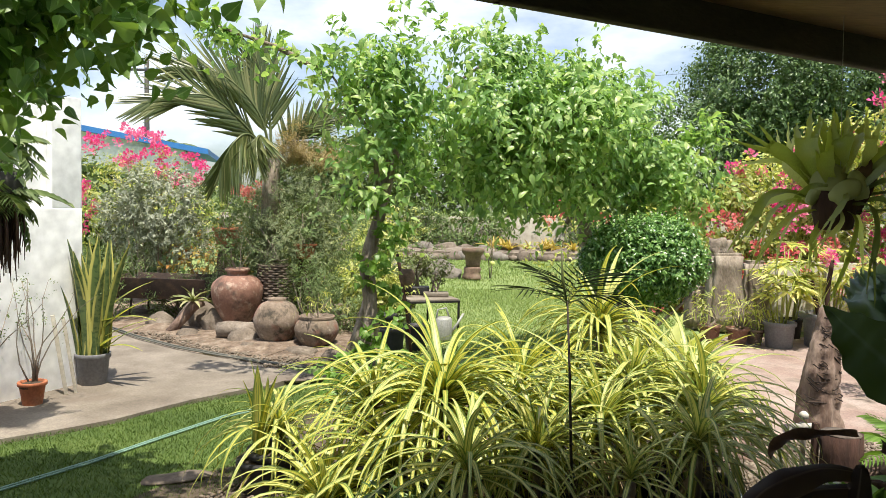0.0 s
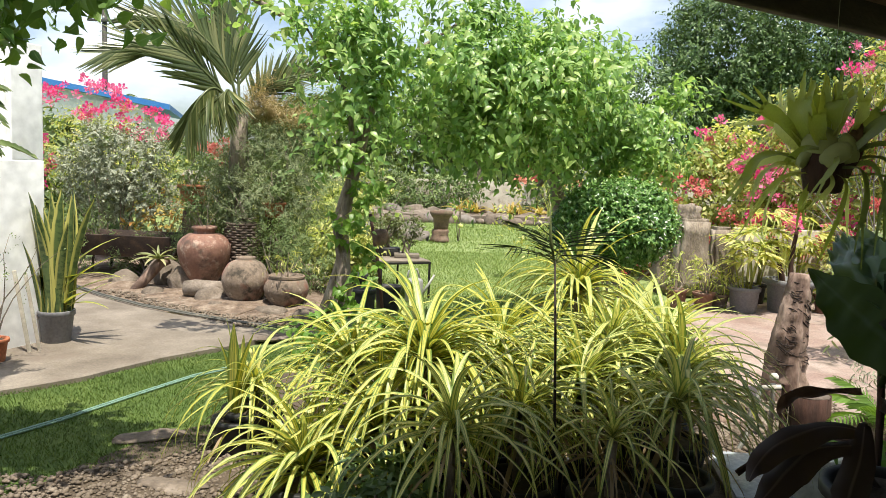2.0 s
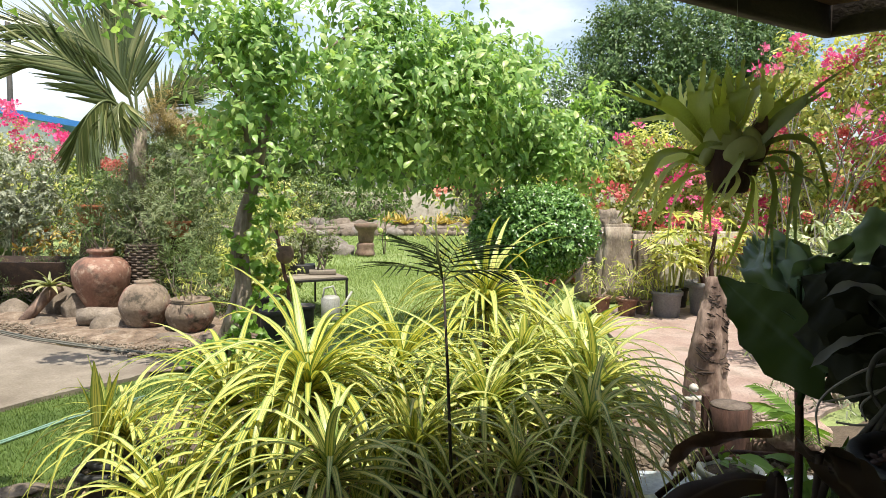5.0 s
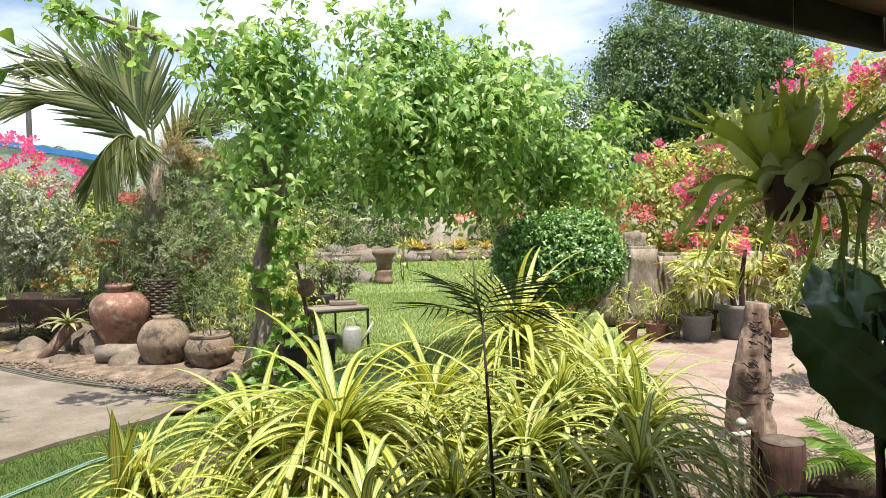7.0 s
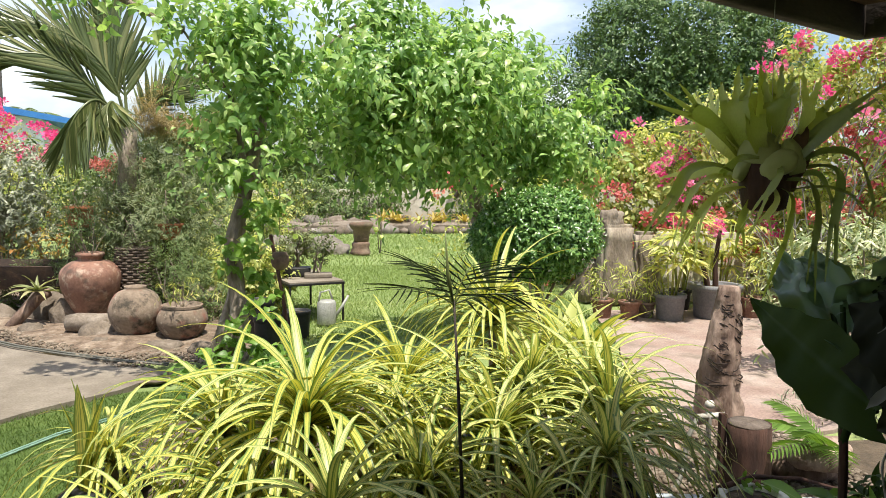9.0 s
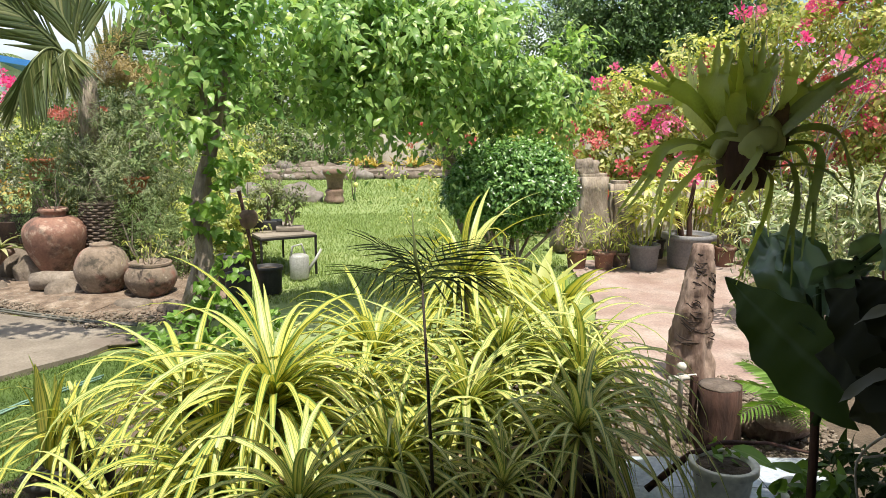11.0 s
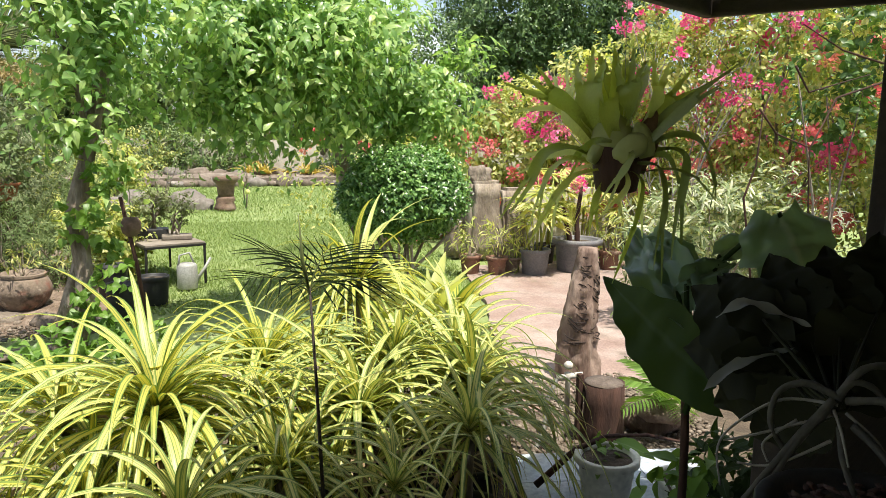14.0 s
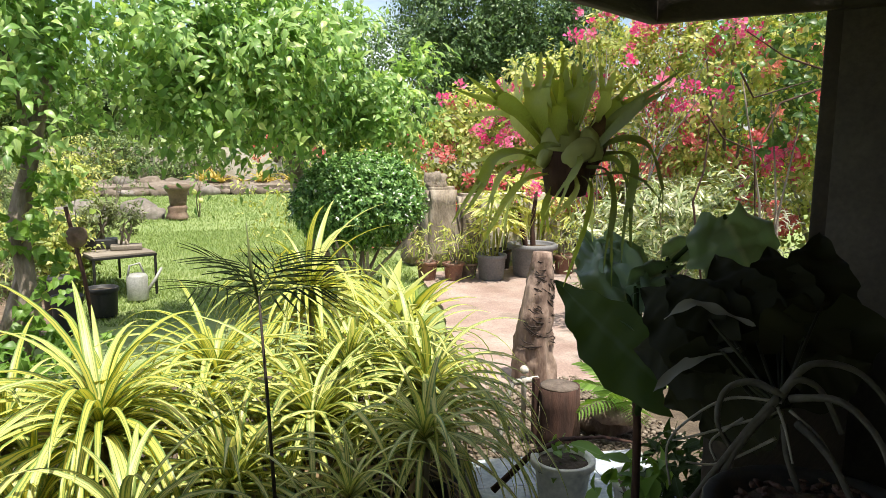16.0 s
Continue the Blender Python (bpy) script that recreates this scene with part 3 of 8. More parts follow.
M_FERN = foliage("fern_leaflet", [(0.05, (0.09, 0.17, 0.03)), (0.95, (0.20, 0.33, 0.07))], 0.35, 0.5)
M_VINE = foliage("vine_leaf", [(0.05, (0.07, 0.16, 0.02)), (0.95, (0.20, 0.34, 0.06))], 0.38, 0.4, rib=(0.25, 0.34, 0.12))
M_DARKVINE = foliage("dark_vine_leaf", [(0.05, (0.035, 0.075, 0.015)), (0.95, (0.10, 0.18, 0.04))], 0.3, 0.4, rib=(0.14, 0.2, 0.08))
M_LIME = surface("lime_skin", [(0.3, (0.42, 0.52, 0.10)), (0.7, (0.58, 0.62, 0.20))], 6, 60, 0.45, 0.1)
# Darker copy for right-hand fronds: less sky light there, put into the colour.
M_STAGDARK = foliage("shaded_antler_leaf", [(0.05, (0.07, 0.10, 0.035)), (0.5, (0.16, 0.20, 0.075)), (0.95, (0.30, 0.34, 0.15))], 0.35, 0.34, False, pattern=shaded_foot, spec=0.6)
# Leaf green taken almost to black: the porch shade is in the colour.
M_SHADELEAF = foliage("shade_black_leaf", [(0.05, (0.012, 0.013, 0.006)), (0.95, (0.027, 0.028, 0.013))], 0.2, 0.6, False, spec=0.15)
# Dense lawn grass, darker than M_LAWN: shade is put into its green.
M_SHADYLAWN = surface("shady_lawn", [(0.3, (0.04, 0.072, 0.013)), (0.55, (0.068, 0.112, 0.02)), (0.8, (0.115, 0.155, 0.037))], 1.6, 90, 0.95, 0.6)
M_SHADYBLADE = foliage("shady_lawn_blades", [(0.1, (0.048, 0.09, 0.015)), (0.5, (0.08, 0.135, 0.024)), (0.9, (0.14, 0.19, 0.045))], 0.25, 0.6)
# Paler ear leaf: the sky light on the rumpled leaves is in the colour.
M_EARPALE = foliage("skylit_grey_green_leaf", [(0.05, (0.10, 0.165, 0.095)), (0.95, (0.20, 0.285, 0.18))], 0.35, 0.38, False, rib=(0.26, 0.32, 0.24), spec=0.55)
M_BARKCHIP = surface("red_bark_chips", [(0.3, (0.045, 0.025, 0.019)), (0.7, (0.13, 0.072, 0.058))], 14, 60, 0.85, 0.5)
M_SHIELD = foliage("pale_shield_leaf", [(0.05, (0.26, 0.28, 0.10)), (0.95, (0.42, 0.43, 0.18))], 0.1, 0.5, False)
M_PALEROOT = surface("pale_root", [(0.3, (0.12, 0.11, 0.095)), (0.7, (0.28, 0.26, 0.23))], 12, 60, 0.7, 0.4)
M_PURPLE = foliage("dark_purple_leaf", [(0.05, (0.034, 0.023, 0.020)), (0.95, (0.070, 0.048, 0.042))], 0.2, 0.6, False, rib=(0.16, 0.125, 0.11), spec=0.25)
# Pale grey holds the light caught by curled leaf edges.
M_LITEDGE = foliage("lit_leaf_edge", [(0.05, (0.10, 0.10, 0.085)), (0.95, (0.17, 0.17, 0.15))], 0.15, 0.6, False)
M_DRYBROWN = surface("brown_dry_leaf", [(0.3, (0.05, 0.027, 0.017)), (0.7, (0.17, 0.095, 0.058))], 14, 60, 0.7, 0.4)
M_SLIT = surface("dark_wood_cracks", [(0.3, (0.012, 0.008, 0.006)), (0.7, (0.03, 0.02, 0.015))], 14, 60, 0.95, 0.5)
M_DARKPALM = foliage("dark_palm_leaflet", [(0.05, (0.012, 0.02, 0.007)), (0.95, (0.03, 0.045, 0.015))], 0.12, 0.85, spec=0.08)
M_BEDROCK = surface("brown_rock", [(0.3, (0.08, 0.062, 0.047)), (0.6, (0.17, 0.137, 0.105)), (0.8, (0.28, 0.235, 0.19))], 5, 50, 0.92, 0.7)

# ---- ground and structure ----
def ground_sheet():
    xs = np.concatenate([[-2000, -400, -80, -30], np.arange(-14, 18.1, 0.5), [30, 80, 400, 2000]])
    ys = np.concatenate([[-2000, -400, -60, -12], np.arange(-4, 30.1, 0.5), [45, 90, 400, 2000]])
    X, Y = np.meshgrid(xs, ys, indexing="ij")
    Z = np.array([[0.015 * noise.noise(Vector((x * 0.5, y * 0.5, 0))) for y in ys] for x in xs]) - 0.02
    i, j = np.meshgrid(np.arange(len(xs) - 1), np.arange(len(ys) - 1), indexing="ij")
    k = (i * len(ys) + j).ravel()
    F = np.stack([k, k + len(ys), k + len(ys) + 1, k + 1], 1)
    return np_mesh("ground", np.stack([X, Y, Z], -1), F)


solo("ground", ground_sheet(), M_LAWN, "green lawn of short mown grass", "lawn", kind="structure")


def blades(region, count, h, name, seed, mat=None, root=-0.02):
    """Short grass in a region: a test of x and y, in a box."""
    g = np.random.default_rng(seed)
    x0, x1, y0, y1, test = region
    P = np.stack([g.uniform(x0, x1, count), g.uniform(y0, y1, count), np.full(count, root)], 1)
    P = P[np.array([test(p[0], p[1]) for p in P])]
    n = len(P)
    lean = g.normal(size=(n, 2)) * 0.5
    H = h * (0.6 + 0.8 * g.random(n))
    a = g.uniform(0, math.pi, n)
    w = np.stack([np.cos(a), np.sin(a), 0 * a], 1) * (H * 0.14)[:, None]
    tip = P + np.stack([lean[:, 0] * H, lean[:, 1] * H, H], 1)
    V = np.stack([P - w, P + w, tip], 1).reshape(-1, 3)
    uv = np.tile([(0, 0), (1, 0), (0.5, 1)], (n, 1))
    solo(name, np_mesh(name, V, np.arange(3 * n).reshape(-1, 3), uv), mat or M_BLADE, "short green grass blades of the lawn", "grass", kind="stuff")


# concrete path that runs along the white wall, and the further part of it
solo("path", patch([(-5.2, 2.9), (-3.2, 3.9), (-2.62, 4.52), (-2.04, 5.02), (-1.68, 5.58), (-1.2, 6.05), (-0.95, 6.5), (-1.35, 6.85), (-2.05, 7.25), (-2.85, 7.95), (-3.6, 8.7), (-5.2, 10.4), (-8, 8.0)], 0.02, 0.2, 0.03, 0, 0.06), M_CONC,
     "worn grey concrete garden path beside the white wall", "path", kind="structure")
solo("pavement", patch([(2.25, 4.7), (2.55, 4.45), (3.3, 4.5), (4.4, 5.2), (5.6, 6.1), (6.4, 7.4), (6.0, 8.9), (3.5, 8.75), (3.25, 8.2), (2.95, 7.0), (2.45, 5.6)], 0.012, 0.18, 0.05, 0, 0.05, 4), M_PATIO,
     "worn pinkish cement paving, stained and uneven", "paving", kind="structure")
solo("soil_bed", patch([(-3.4, 8.65), (-2.85, 8.05), (-2.05, 7.35), (-1.35, 6.95), (-0.75, 6.95), (-0.2, 7.6), (-0.4, 9.2), (-0.9, 11.2), (-2.4, 12.6), (-4.6, 12.2), (-5.0, 10.5)], 0.0, 0.2, 0.08, 0.12, 0.05, 7), M_SOIL,
     "dry stony soil of the garden bed", "soil", kind="structure")
solo("soil_bed", patch([(-2.1, 2.6), (-1.6, 3.4), (-1.4, 3.95), (-0.95, 4.25), (-0.9, 5.2), (-0.1, 5.8), (0.9, 5.7), (1.9, 5.4), (2.4, 4.9), (2.9, 4.3), (3.4, 4.35), (4.5, 5.0), (5.7, 5.9), (6.6, 4.0), (6.0, 2.0), (2.4, 2.0), (-2.2, 1.2)], 0.0, 0.2, 0.08, 0.02, 0.05, 9), M_DARKSOIL,
     "dark gravelly soil of the planting bed", "soil", kind="structure")

# lawn beside the path, in the copy darkened for shade
solo("lawn", patch([(-5.4, 2.6), (-3.2, 3.86), (-2.6, 4.48), (-2.02, 4.98), (-1.66, 5.54), (-1.15, 6.02), (-0.7, 6.1), (-0.4, 5.2), (-1.3, 3.6), (-2.6, 2.6), (-4.5, 1.2)], 0.001, 0.2, 0.06, 0, 0.05, 12), M_SHADYLAWN, "short green grass beside the path, darkened for shade", "lawn", kind="structure")

# white wall beside the path
WDIR = Vector((0.44, 0.898, 0))
wall_mid = Vector((-2.70, 6.06, 0)) - WDIR * 2.6 + Vector((-0.898, 0.44, 0)) * 0.11
g = Geo().add(boxed(0.16, 5.2, 2.3, 0.012, (-0.03, 0, 0))).add(boxed(0.06, 5.2, 1.43, 0.008, (0.08, 0, 0))).add(boxed(0.058, 0.27, 0.87, 0.008, (0.079, 2.464, 1.43)))
solo("wall_west", g.mesh("wall"), M_WALL, "tall whitewashed masonry wall beside the path", "wall", tuple(wall_mid), -math.degrees(math.atan2(WDIR.x, WDIR.y)), kind="structure")
# porch: cement floor, ledge, roof with a dark fascia, post
# East corner (4.7, 0.3) is unseen, pushed out to shade wall_east.
EAVE = [(-3.2, 0.38), (0.188, 2.09), (2.15, 3.08), (2.49, 2.53), (4.7, 0.3), (4.0, -3.0), (-3.2, -3.0)]


def slab(outline, z0, z1):
    n = len(outline)
    return [(x, y, z0) for x, y in outline] + [(x, y, z1) for x, y in outline], [tuple(range(n))[::-1], tuple(range(n, 2 * n))] + [(i, (i + 1) % n, n + (i + 1) % n, n + i) for i in range(n)]


solo("ceiling", Geo().add(slab([(x * 0.985, y - 0.03) for x, y in EAVE], 2.165, 2.24)).mesh("ceiling", False), M_CEIL, "brown wooden porch ceiling", "ceiling", kind="structure")
fascia = Geo()
for a, b in zip(EAVE[:4], EAVE[1:5]):
    d = Vector(b) - Vector(a)
    fascia.add(boxed(d.length + 0.04, 0.05, 0.14, 0.014, at=((a[0] + b[0]) / 2, (a[1] + b[1]) / 2, 2.05), turn=(0, 0, math.degrees(math.atan2(d.y, d.x)))))
solo("trim", fascia.mesh("trim"), M_DARKWOOD, "dark wooden fascia board along the eave", "fascia", kind="structure")
solo("floor", Geo().add(slab([(-2.9, -0.3), (0.0, 1.15), (1.05, 1.75), (1.6, 1.45), (3.4, 0.2), (3.0, -3.0), (-2.9, -3.0)], -0.03, 0.06)).mesh("floor", False), M_PORCH, "grey cement porch floor", "floor", kind="structure")
solo("wall_south", Geo().add(boxed(6.9, 0.15, 2.16, 0.0, at=(0.2, -2.9, 0))).mesh("wall"), M_PORCHWALL, "dark board wall at the back of the porch", "wall", kind="structure")
# Made-up wall that blocks the outdoors to keep the porch side dark.
solo("wall_east", Geo().add(boxed(0.12, 3.36, 2.16, 0.0, at=(3.37, 1.08, 0), turn=(0, 0, 28.3))).mesh("wall"), M_PORCHWALL, "dark board wall added to make the porch side dark", "wall", kind="structure")
solo("porch_post", Geo().add(boxed(0.17, 0.17, 2.16, 0.008)).mesh("post"), M_DARKWOOD, "dark stained square porch post", "post", (2.61, 2.55, 0), 32)
# Made-up dark panel that fills the black shade behind the porch-corner plants.
solo("wall_porch", Geo().add(boxed(1.1, 0.09, 0.98, 0.006)).mesh("panel"), M_DARKWOOD, "dark waist-high board panel added to fill shade at the porch corner", "wall", (2.16, 2.30, 0), 22, kind="structure")
solo("ledge", Geo().add(boxed(0.85, 0.30, 0.40, 0.015)).mesh("ledge"), M_PORCH, "grey cement ledge at the porch edge", "ledge", (1.22, 2.0, 0.0), 31, kind="structure")

# low weathered wall behind the pots
low = thing("garden_wall", "low weathered cream wall with lichened stone pillars", "wall", kind="structure")
part("panel", Geo().add(boxed(1.7, 0.14, 0.90, 0.02)).mesh("panel"), M_CREAM, low, m=pose(5.35, 9.3, 0, 0, 0, -5))
for x, y, w, h, turn in ((3.90, 9.30, 0.44, 1.0, 4), (4.34, 9.38, 0.28, 0.9, -8), (3.62, 9.5, 0.24, 0.55, 10)):
    bm = bmesh.new()
    bmesh.ops.create_cube(bm, size=1, matrix=Matrix.Translation((0, 0, h / 2)) @ Matrix.Diagonal((w, 0.24, h, 1)))
    bmesh.ops.bevel(bm, geom=bm.edges[:], offset=0.04, segments=2, affect="EDGES")
    bmesh.ops.subdivide_edges(bm, edges=bm.edges[:], cuts=5, use_grid_fill=True)
    for v in bm.verts:
        s = v.co.z / h
        v.co.x *= 1.15 - 0.3 * s + 0.22 * max(0, s - 0.8) * 5
        v.co += Vector((noise.noise(v.co * 6 + Vector((x, 0, 0))), noise.noise(v.co * 6 + Vector((0, x, 0))), 0)) * 0.045
    me = bpy.data.meshes.new("pillar")
    bm.to_mesh(me)
    bm.free()
    me.polygons.foreach_set("use_smooth", [True] * len(me.polygons))
    pl = part("pillar", me, M_PILLAR, low, "lichened grey stone pillar", pose(x, y, 0, 0, 0, turn))
    if h > 0.95:
        part("finial", Geo().add(boulder(0.15, 0.10, 0.13, 5, 0.55, 3)).mesh("finial"), M_PILLAR, pl, "broken carved stone top", pose(-0.06, 0, h + 0.05))

# far end of the garden
solo("wall_north", Geo().add(boxed(26, 0.2, 1.25, 0.01, at=(4, 25.5, 0))).mesh("wall"), M_CREAM, "pale rendered garden wall at the far end", "wall", kind="structure")

# ---- pots ----
def pot_mesh(r, rb, h, rim=0.02, wall=0.012, seg=28):
    prof = [(rb * 0.96, 0), (rb, 0.006), (rb + (r - rb) * 0.82, h * 0.82), (r * 0.985, h * 0.83), (r + rim, h * 0.85), (r + rim, h * 0.985), (r + rim * 0.7, h), (r - wall * 0.4, h), (r - wall, h * 0.97), (r - wall * 1.6, h * 0.86)]
    return Geo().add(lathe(prof, seg)).mesh("pot")


def soil_mesh(r, z):
    return Geo().add(lathe([(r, z - 0.02), (r, z), (r * 0.6, z + 0.012), (r * 0.25, z + 0.02), (0.001, z + 0.018)], 16, 0.1)).mesh("soil")


def potted(name, label, category, place, r, rb, h, mat, rim=0.02, potlabel="", group=""):
    t = thing(name, label, category, place, rng.uniform(0, 360), group)
    part("pot", pot_mesh(r, rb, h, rim), mat, t, potlabel)
    part("soil", soil_mesh(r * 0.93, h * 0.88), M_DARKSOIL, t)
    return t


def twiggy(t, z, height, spread, count, r0=0.006, name="stem", mat=None, lean=0.3):
    """Thin stems that fork upwards; returns their tips."""
    tips = []
    for k in range(count):
        a = rng.uniform(0, 2 * math.pi)
        p = Vector((rng.uniform(-0.03, 0.03), rng.uniform(-0.03, 0.03), z))
        pts, rad = [p.copy()], [r0]
        d = Vector((math.cos(a) * lean, math.sin(a) * lean, 1)).normalized()
        steps = 5
        for i in range(steps):
            d = (d + Vector(rng.normal(size=3)) * 0.16).normalized()
            p = p + d * height / steps
            pts.append(p.copy())
            rad.append(r0 * (1 - 0.75 * (i + 1) / steps))
            if i > 1:
                tips.append((p.copy(), d.copy()))
        part(name, Geo().add(tube(pts, rad, 5)).mesh(name), mat or M_BARK, t)
    return tips


# ---- variegated strap-leaved plants in front of the porch ----
STRAPS = [np_mesh("strap", *strap(t0, bend, w, 12, 0.4, tw, 0.6, 0.65, 1.1)) for t0, bend, tw, w in
          ((6, 70, 0.3, 0.027), (12, 98, -0.4, 0.026), (17, 120, 0.5, 0.024), (23, 134, -0.3, 0.023), (29, 138, 0.4, 0.024), (36, 134, -0.5, 0.021), (44, 128, 0.3, 0.023), (55, 116, -0.4, 0.020), (66, 102, 0.3, 0.020), (78, 86, -0.3, 0.018))]
DRY = [np_mesh("dry_strap", *strap(t0, 70, 0.016, 7, 0.6, 1.5, 0.6)) for t0 in (60, 85, 100, 115)]


def strap_plant(x, y, z, length, count, lean=(0, 0), pale=False, dry=9, r=0.15, h=0.22):
    t = thing("strap_leaf_plant", "pale green and cream striped strap-leaved plant in a black pot" if pale else "yellow and green striped strap-leaved plant in a black pot", "potted plant", (x, y, 0), 0, "striped plants in front of the porch")
    part("pot", pot_mesh(r, r * 0.78, h), M_BLACKPOT, t, "black plastic nursery pot")
    part("soil", soil_mesh(r * 0.92, h * 0.88), M_DARKSOIL, t)
    q = (lean[0], lean[1], z)
    part("stem", Geo().add(tube([(0, 0, h * 0.8), (q[0] * 0.4, q[1] * 0.4, max(h * 0.9, (h + z) / 2)), q], [0.020, 0.018, 0.022], 7)).mesh("stem"), M_BARK, t)
    rosette(t, STRAPS, count, length, M_STRIPEPALE if pale else M_STRIPE, (-4, 12), q, 0.7)
    for j in range(dry):
        ln = length * rng.uniform(0.45, 0.85)
        part("dry_leaf", DRY[j % 4], M_DRYLEAF, t, m=Matrix.Translation((q[0], q[1], q[2] - 0.06 - 0.05 * rng.random())) @ pose(0, 0, 0, 0, 0, rng.uniform(0, 360)) @ Matrix.Diagonal((ln, ln, ln, 1)))


for x, y, z, ln, n, pale, dry in (
        (0.10, 3.18, 0.61, 0.82, 118, False, 8), (-0.22, 3.52, 0.50, 0.74, 92, False, 8), (-0.72, 3.86, 0.28, 0.64, 56, False, 6), (-0.38, 2.95, 0.23, 0.72, 84, False, 8),
        (0.17, 2.62, 0.52, 0.62, 58, True, 10), (1.00, 4.06, 0.80, 0.76, 104, False, 8), (1.34, 3.42, 0.49, 0.78, 104, True, 14), (0.83, 3.32, 0.46, 0.82, 104, True, 26),
        (0.82, 2.80, 0.44, 0.50, 30, True, 14), (0.52, 3.72, 0.58, 0.76, 84, False, 8), (-0.10, 3.0, 0.38, 0.72, 76, False, 8), (0.48, 2.95, 0.47, 0.66, 66, True, 18),
        (1.16, 3.0, 0.50, 0.62, 58, True, 18), (1.42, 3.80, 0.52, 0.72, 76, True, 8), (0.42, 3.32, 0.50, 0.74, 76, False, 10), (1.06, 3.62, 0.56, 0.74, 76, True, 16), (0.10, 3.85, 0.44, 0.68, 62, False, 6)):
    strap_plant(x, y, z, ln, n, (0, 0), pale, dry)
UPRIGHT = [np_mesh("strap", *strap(a, b, 0.058, 10, 0.35, 0.4, 0.4, 0.7)) for a, b in ((2, 10), (7, 16), (10, 30))]
t = thing("strap_leaf_plant", "yellow striped plant with stiff upright leaves in a black pot", "potted plant", (-0.80, 3.80, 0), 0, "striped plants in front of the porch")
part("pot", pot_mesh(0.11, 0.09, 0.18), M_BLACKPOT, t, "black plastic nursery pot")
part("soil", soil_mesh(0.10, 0.16), M_DARKSOIL, t)
for k in range(8):
    ln = rng.uniform(0.36, 0.52)
    part("leaf", UPRIGHT[k % 3], M_STRIPE, t, m=Matrix.Translation((0.02 * math.cos(k * 2.4), 0.02 * math.sin(k * 2.4), 0.2)) @ pose(0, 0, 0, 0, 0, k * 137.5) @ Matrix.Diagonal((ln, ln, ln, 1)))
# thin dark palm seedling that rises through them
def frond_mesh(length, leaflet, pairs, droop=0.25, angle=38, w=0.05, hang=0.3, start=0.15):
    """A feather leaf along +y from the origin that arches down; its leaflets are blades. Returns rachis mesh and leaflet arrays."""
    pts = []
    for i in range(13):
        s = i / 12
        pts.append(Vector((0, length * (s - 0.12 * s ** 3), length * (0.15 * s - droop * s * s))))
    P, D, N, L = [], [], [], []
    for k in range(pairs):
        s = start + (1 - start) * (k + 0.5) / pairs
        i = min(11, int(s * 12))
        p = pts[i].lerp(pts[i + 1], s * 12 - i)
        ax = (pts[i + 1] - pts[i]).normalized()
        for sd in (-1, 1):
            a = radians(angle + 25 * (1 - s)) * sd
            d = ax * math.cos(a) + Vector((1, 0, 0)) * math.sin(a) + Vector((0, 0, -hang * (0.7 + 0.6 * rng.random())))
            P.append(p), D.append(d), N.append(Vector((0, -0.25, 1)) + Vector(rng.normal(size=3)) * 0.12)
            L.append(leaflet * (0.45 + 0.55 * math.sin(math.pi * min(1, 0.18 + 0.75 * s))) * rng.uniform(0.9, 1.08))
    shape = leaf_shape((0.3 * w, w, w * 0.8, w * 0.45, 0.004), 0.35, 0.12)
    return Geo().add(tube(pts, [length * 0.008 * (1 - 0.85 * i / 12) + 0.0012 for i in range(13)], 5)).mesh("rachis"), np_mesh("leaflets", *leaves(shape, P, D, N, L))


seedling = thing("palm_seedling", "slender dark-stemmed young palm among the striped plants", "palm", (0.55, 2.78, 0))
part("stem", Geo().add(tube([(0.05, 0.02, 0.0), (0.035, 0, 0.45), (0.015, -0.01, 0.85), (0.0, 0, 1.14)], [0.0075, 0.006, 0.005, 0.0035], 6)).mesh("stem"), M_DARKWOOD, seedling)
for k, (turn, rise, ln, lf_) in enumerate(((84, 52, 0.22, 0.26), (104, 26, 0.22, 0.25), (-80, 46, 0.22, 0.25), (-104, 18, 0.22, 0.24), (-60, 66, 0.16, 0.22), (60, 72, 0.14, 0.20))):
    ra, lf = frond_mesh(ln, lf_, 8, 0.30, 60, 0.016, 0.0, 0.12)
    fr = part("frond", ra, M_PALM, seedling, m=pose(0, 0, 1.13, 0, 0, turn) @ pose(0, 0, 0, rise, 0, 0))
    part("blade", lf, M_DARKPALM, fr)
part("spear_leaf", Geo().add(tube([(0, 0, 1.12), (-0.02, 0, 1.22), (-0.03, 0, 1.36)], [0.004, 0.006, 0.001], 5)).mesh("spear"), M_PALM, seedling)

# ---- the big leafy tree over the lawn ----
TREE_BLOBS = [((-0.32, 6.0, 2.25), (0.24, 0.3, 0.50)), ((-0.30, 5.92, 1.55), (0.24, 0.18, 0.32)), ((0.12, 6.3, 2.42), (0.5, 0.45, 0.48)), ((0.62, 6.7, 2.36), (0.6, 0.5, 0.52)),
              ((1.26, 7.0, 2.24), (0.70, 0.5, 0.50)), ((1.98, 7.8, 2.20), (0.75, 0.5, 0.52)), ((2.58, 7.9, 2.10), (0.52, 0.4, 0.46)), ((0.52, 6.7, 2.84), (0.4, 0.35, 0.22)), ((1.6, 7.5, 2.72), (0.5, 0.4, 0.2)),
              ((-0.80, 5.95, 2.50), (0.30, 0.25, 0.16)), ((-0.55, 6.0, 2.72), (0.30, 0.25, 0.16)), ((0.85, 6.75, 1.90), (0.55, 0.35, 0.13))]
tree = thing("shade_tree", "spreading garden tree with bright green pointed leaves over the lawn", "tree")
FAR_SIDE = [TREE_BLOBS[k] for k in (4, 5, 6, 8, 11)]
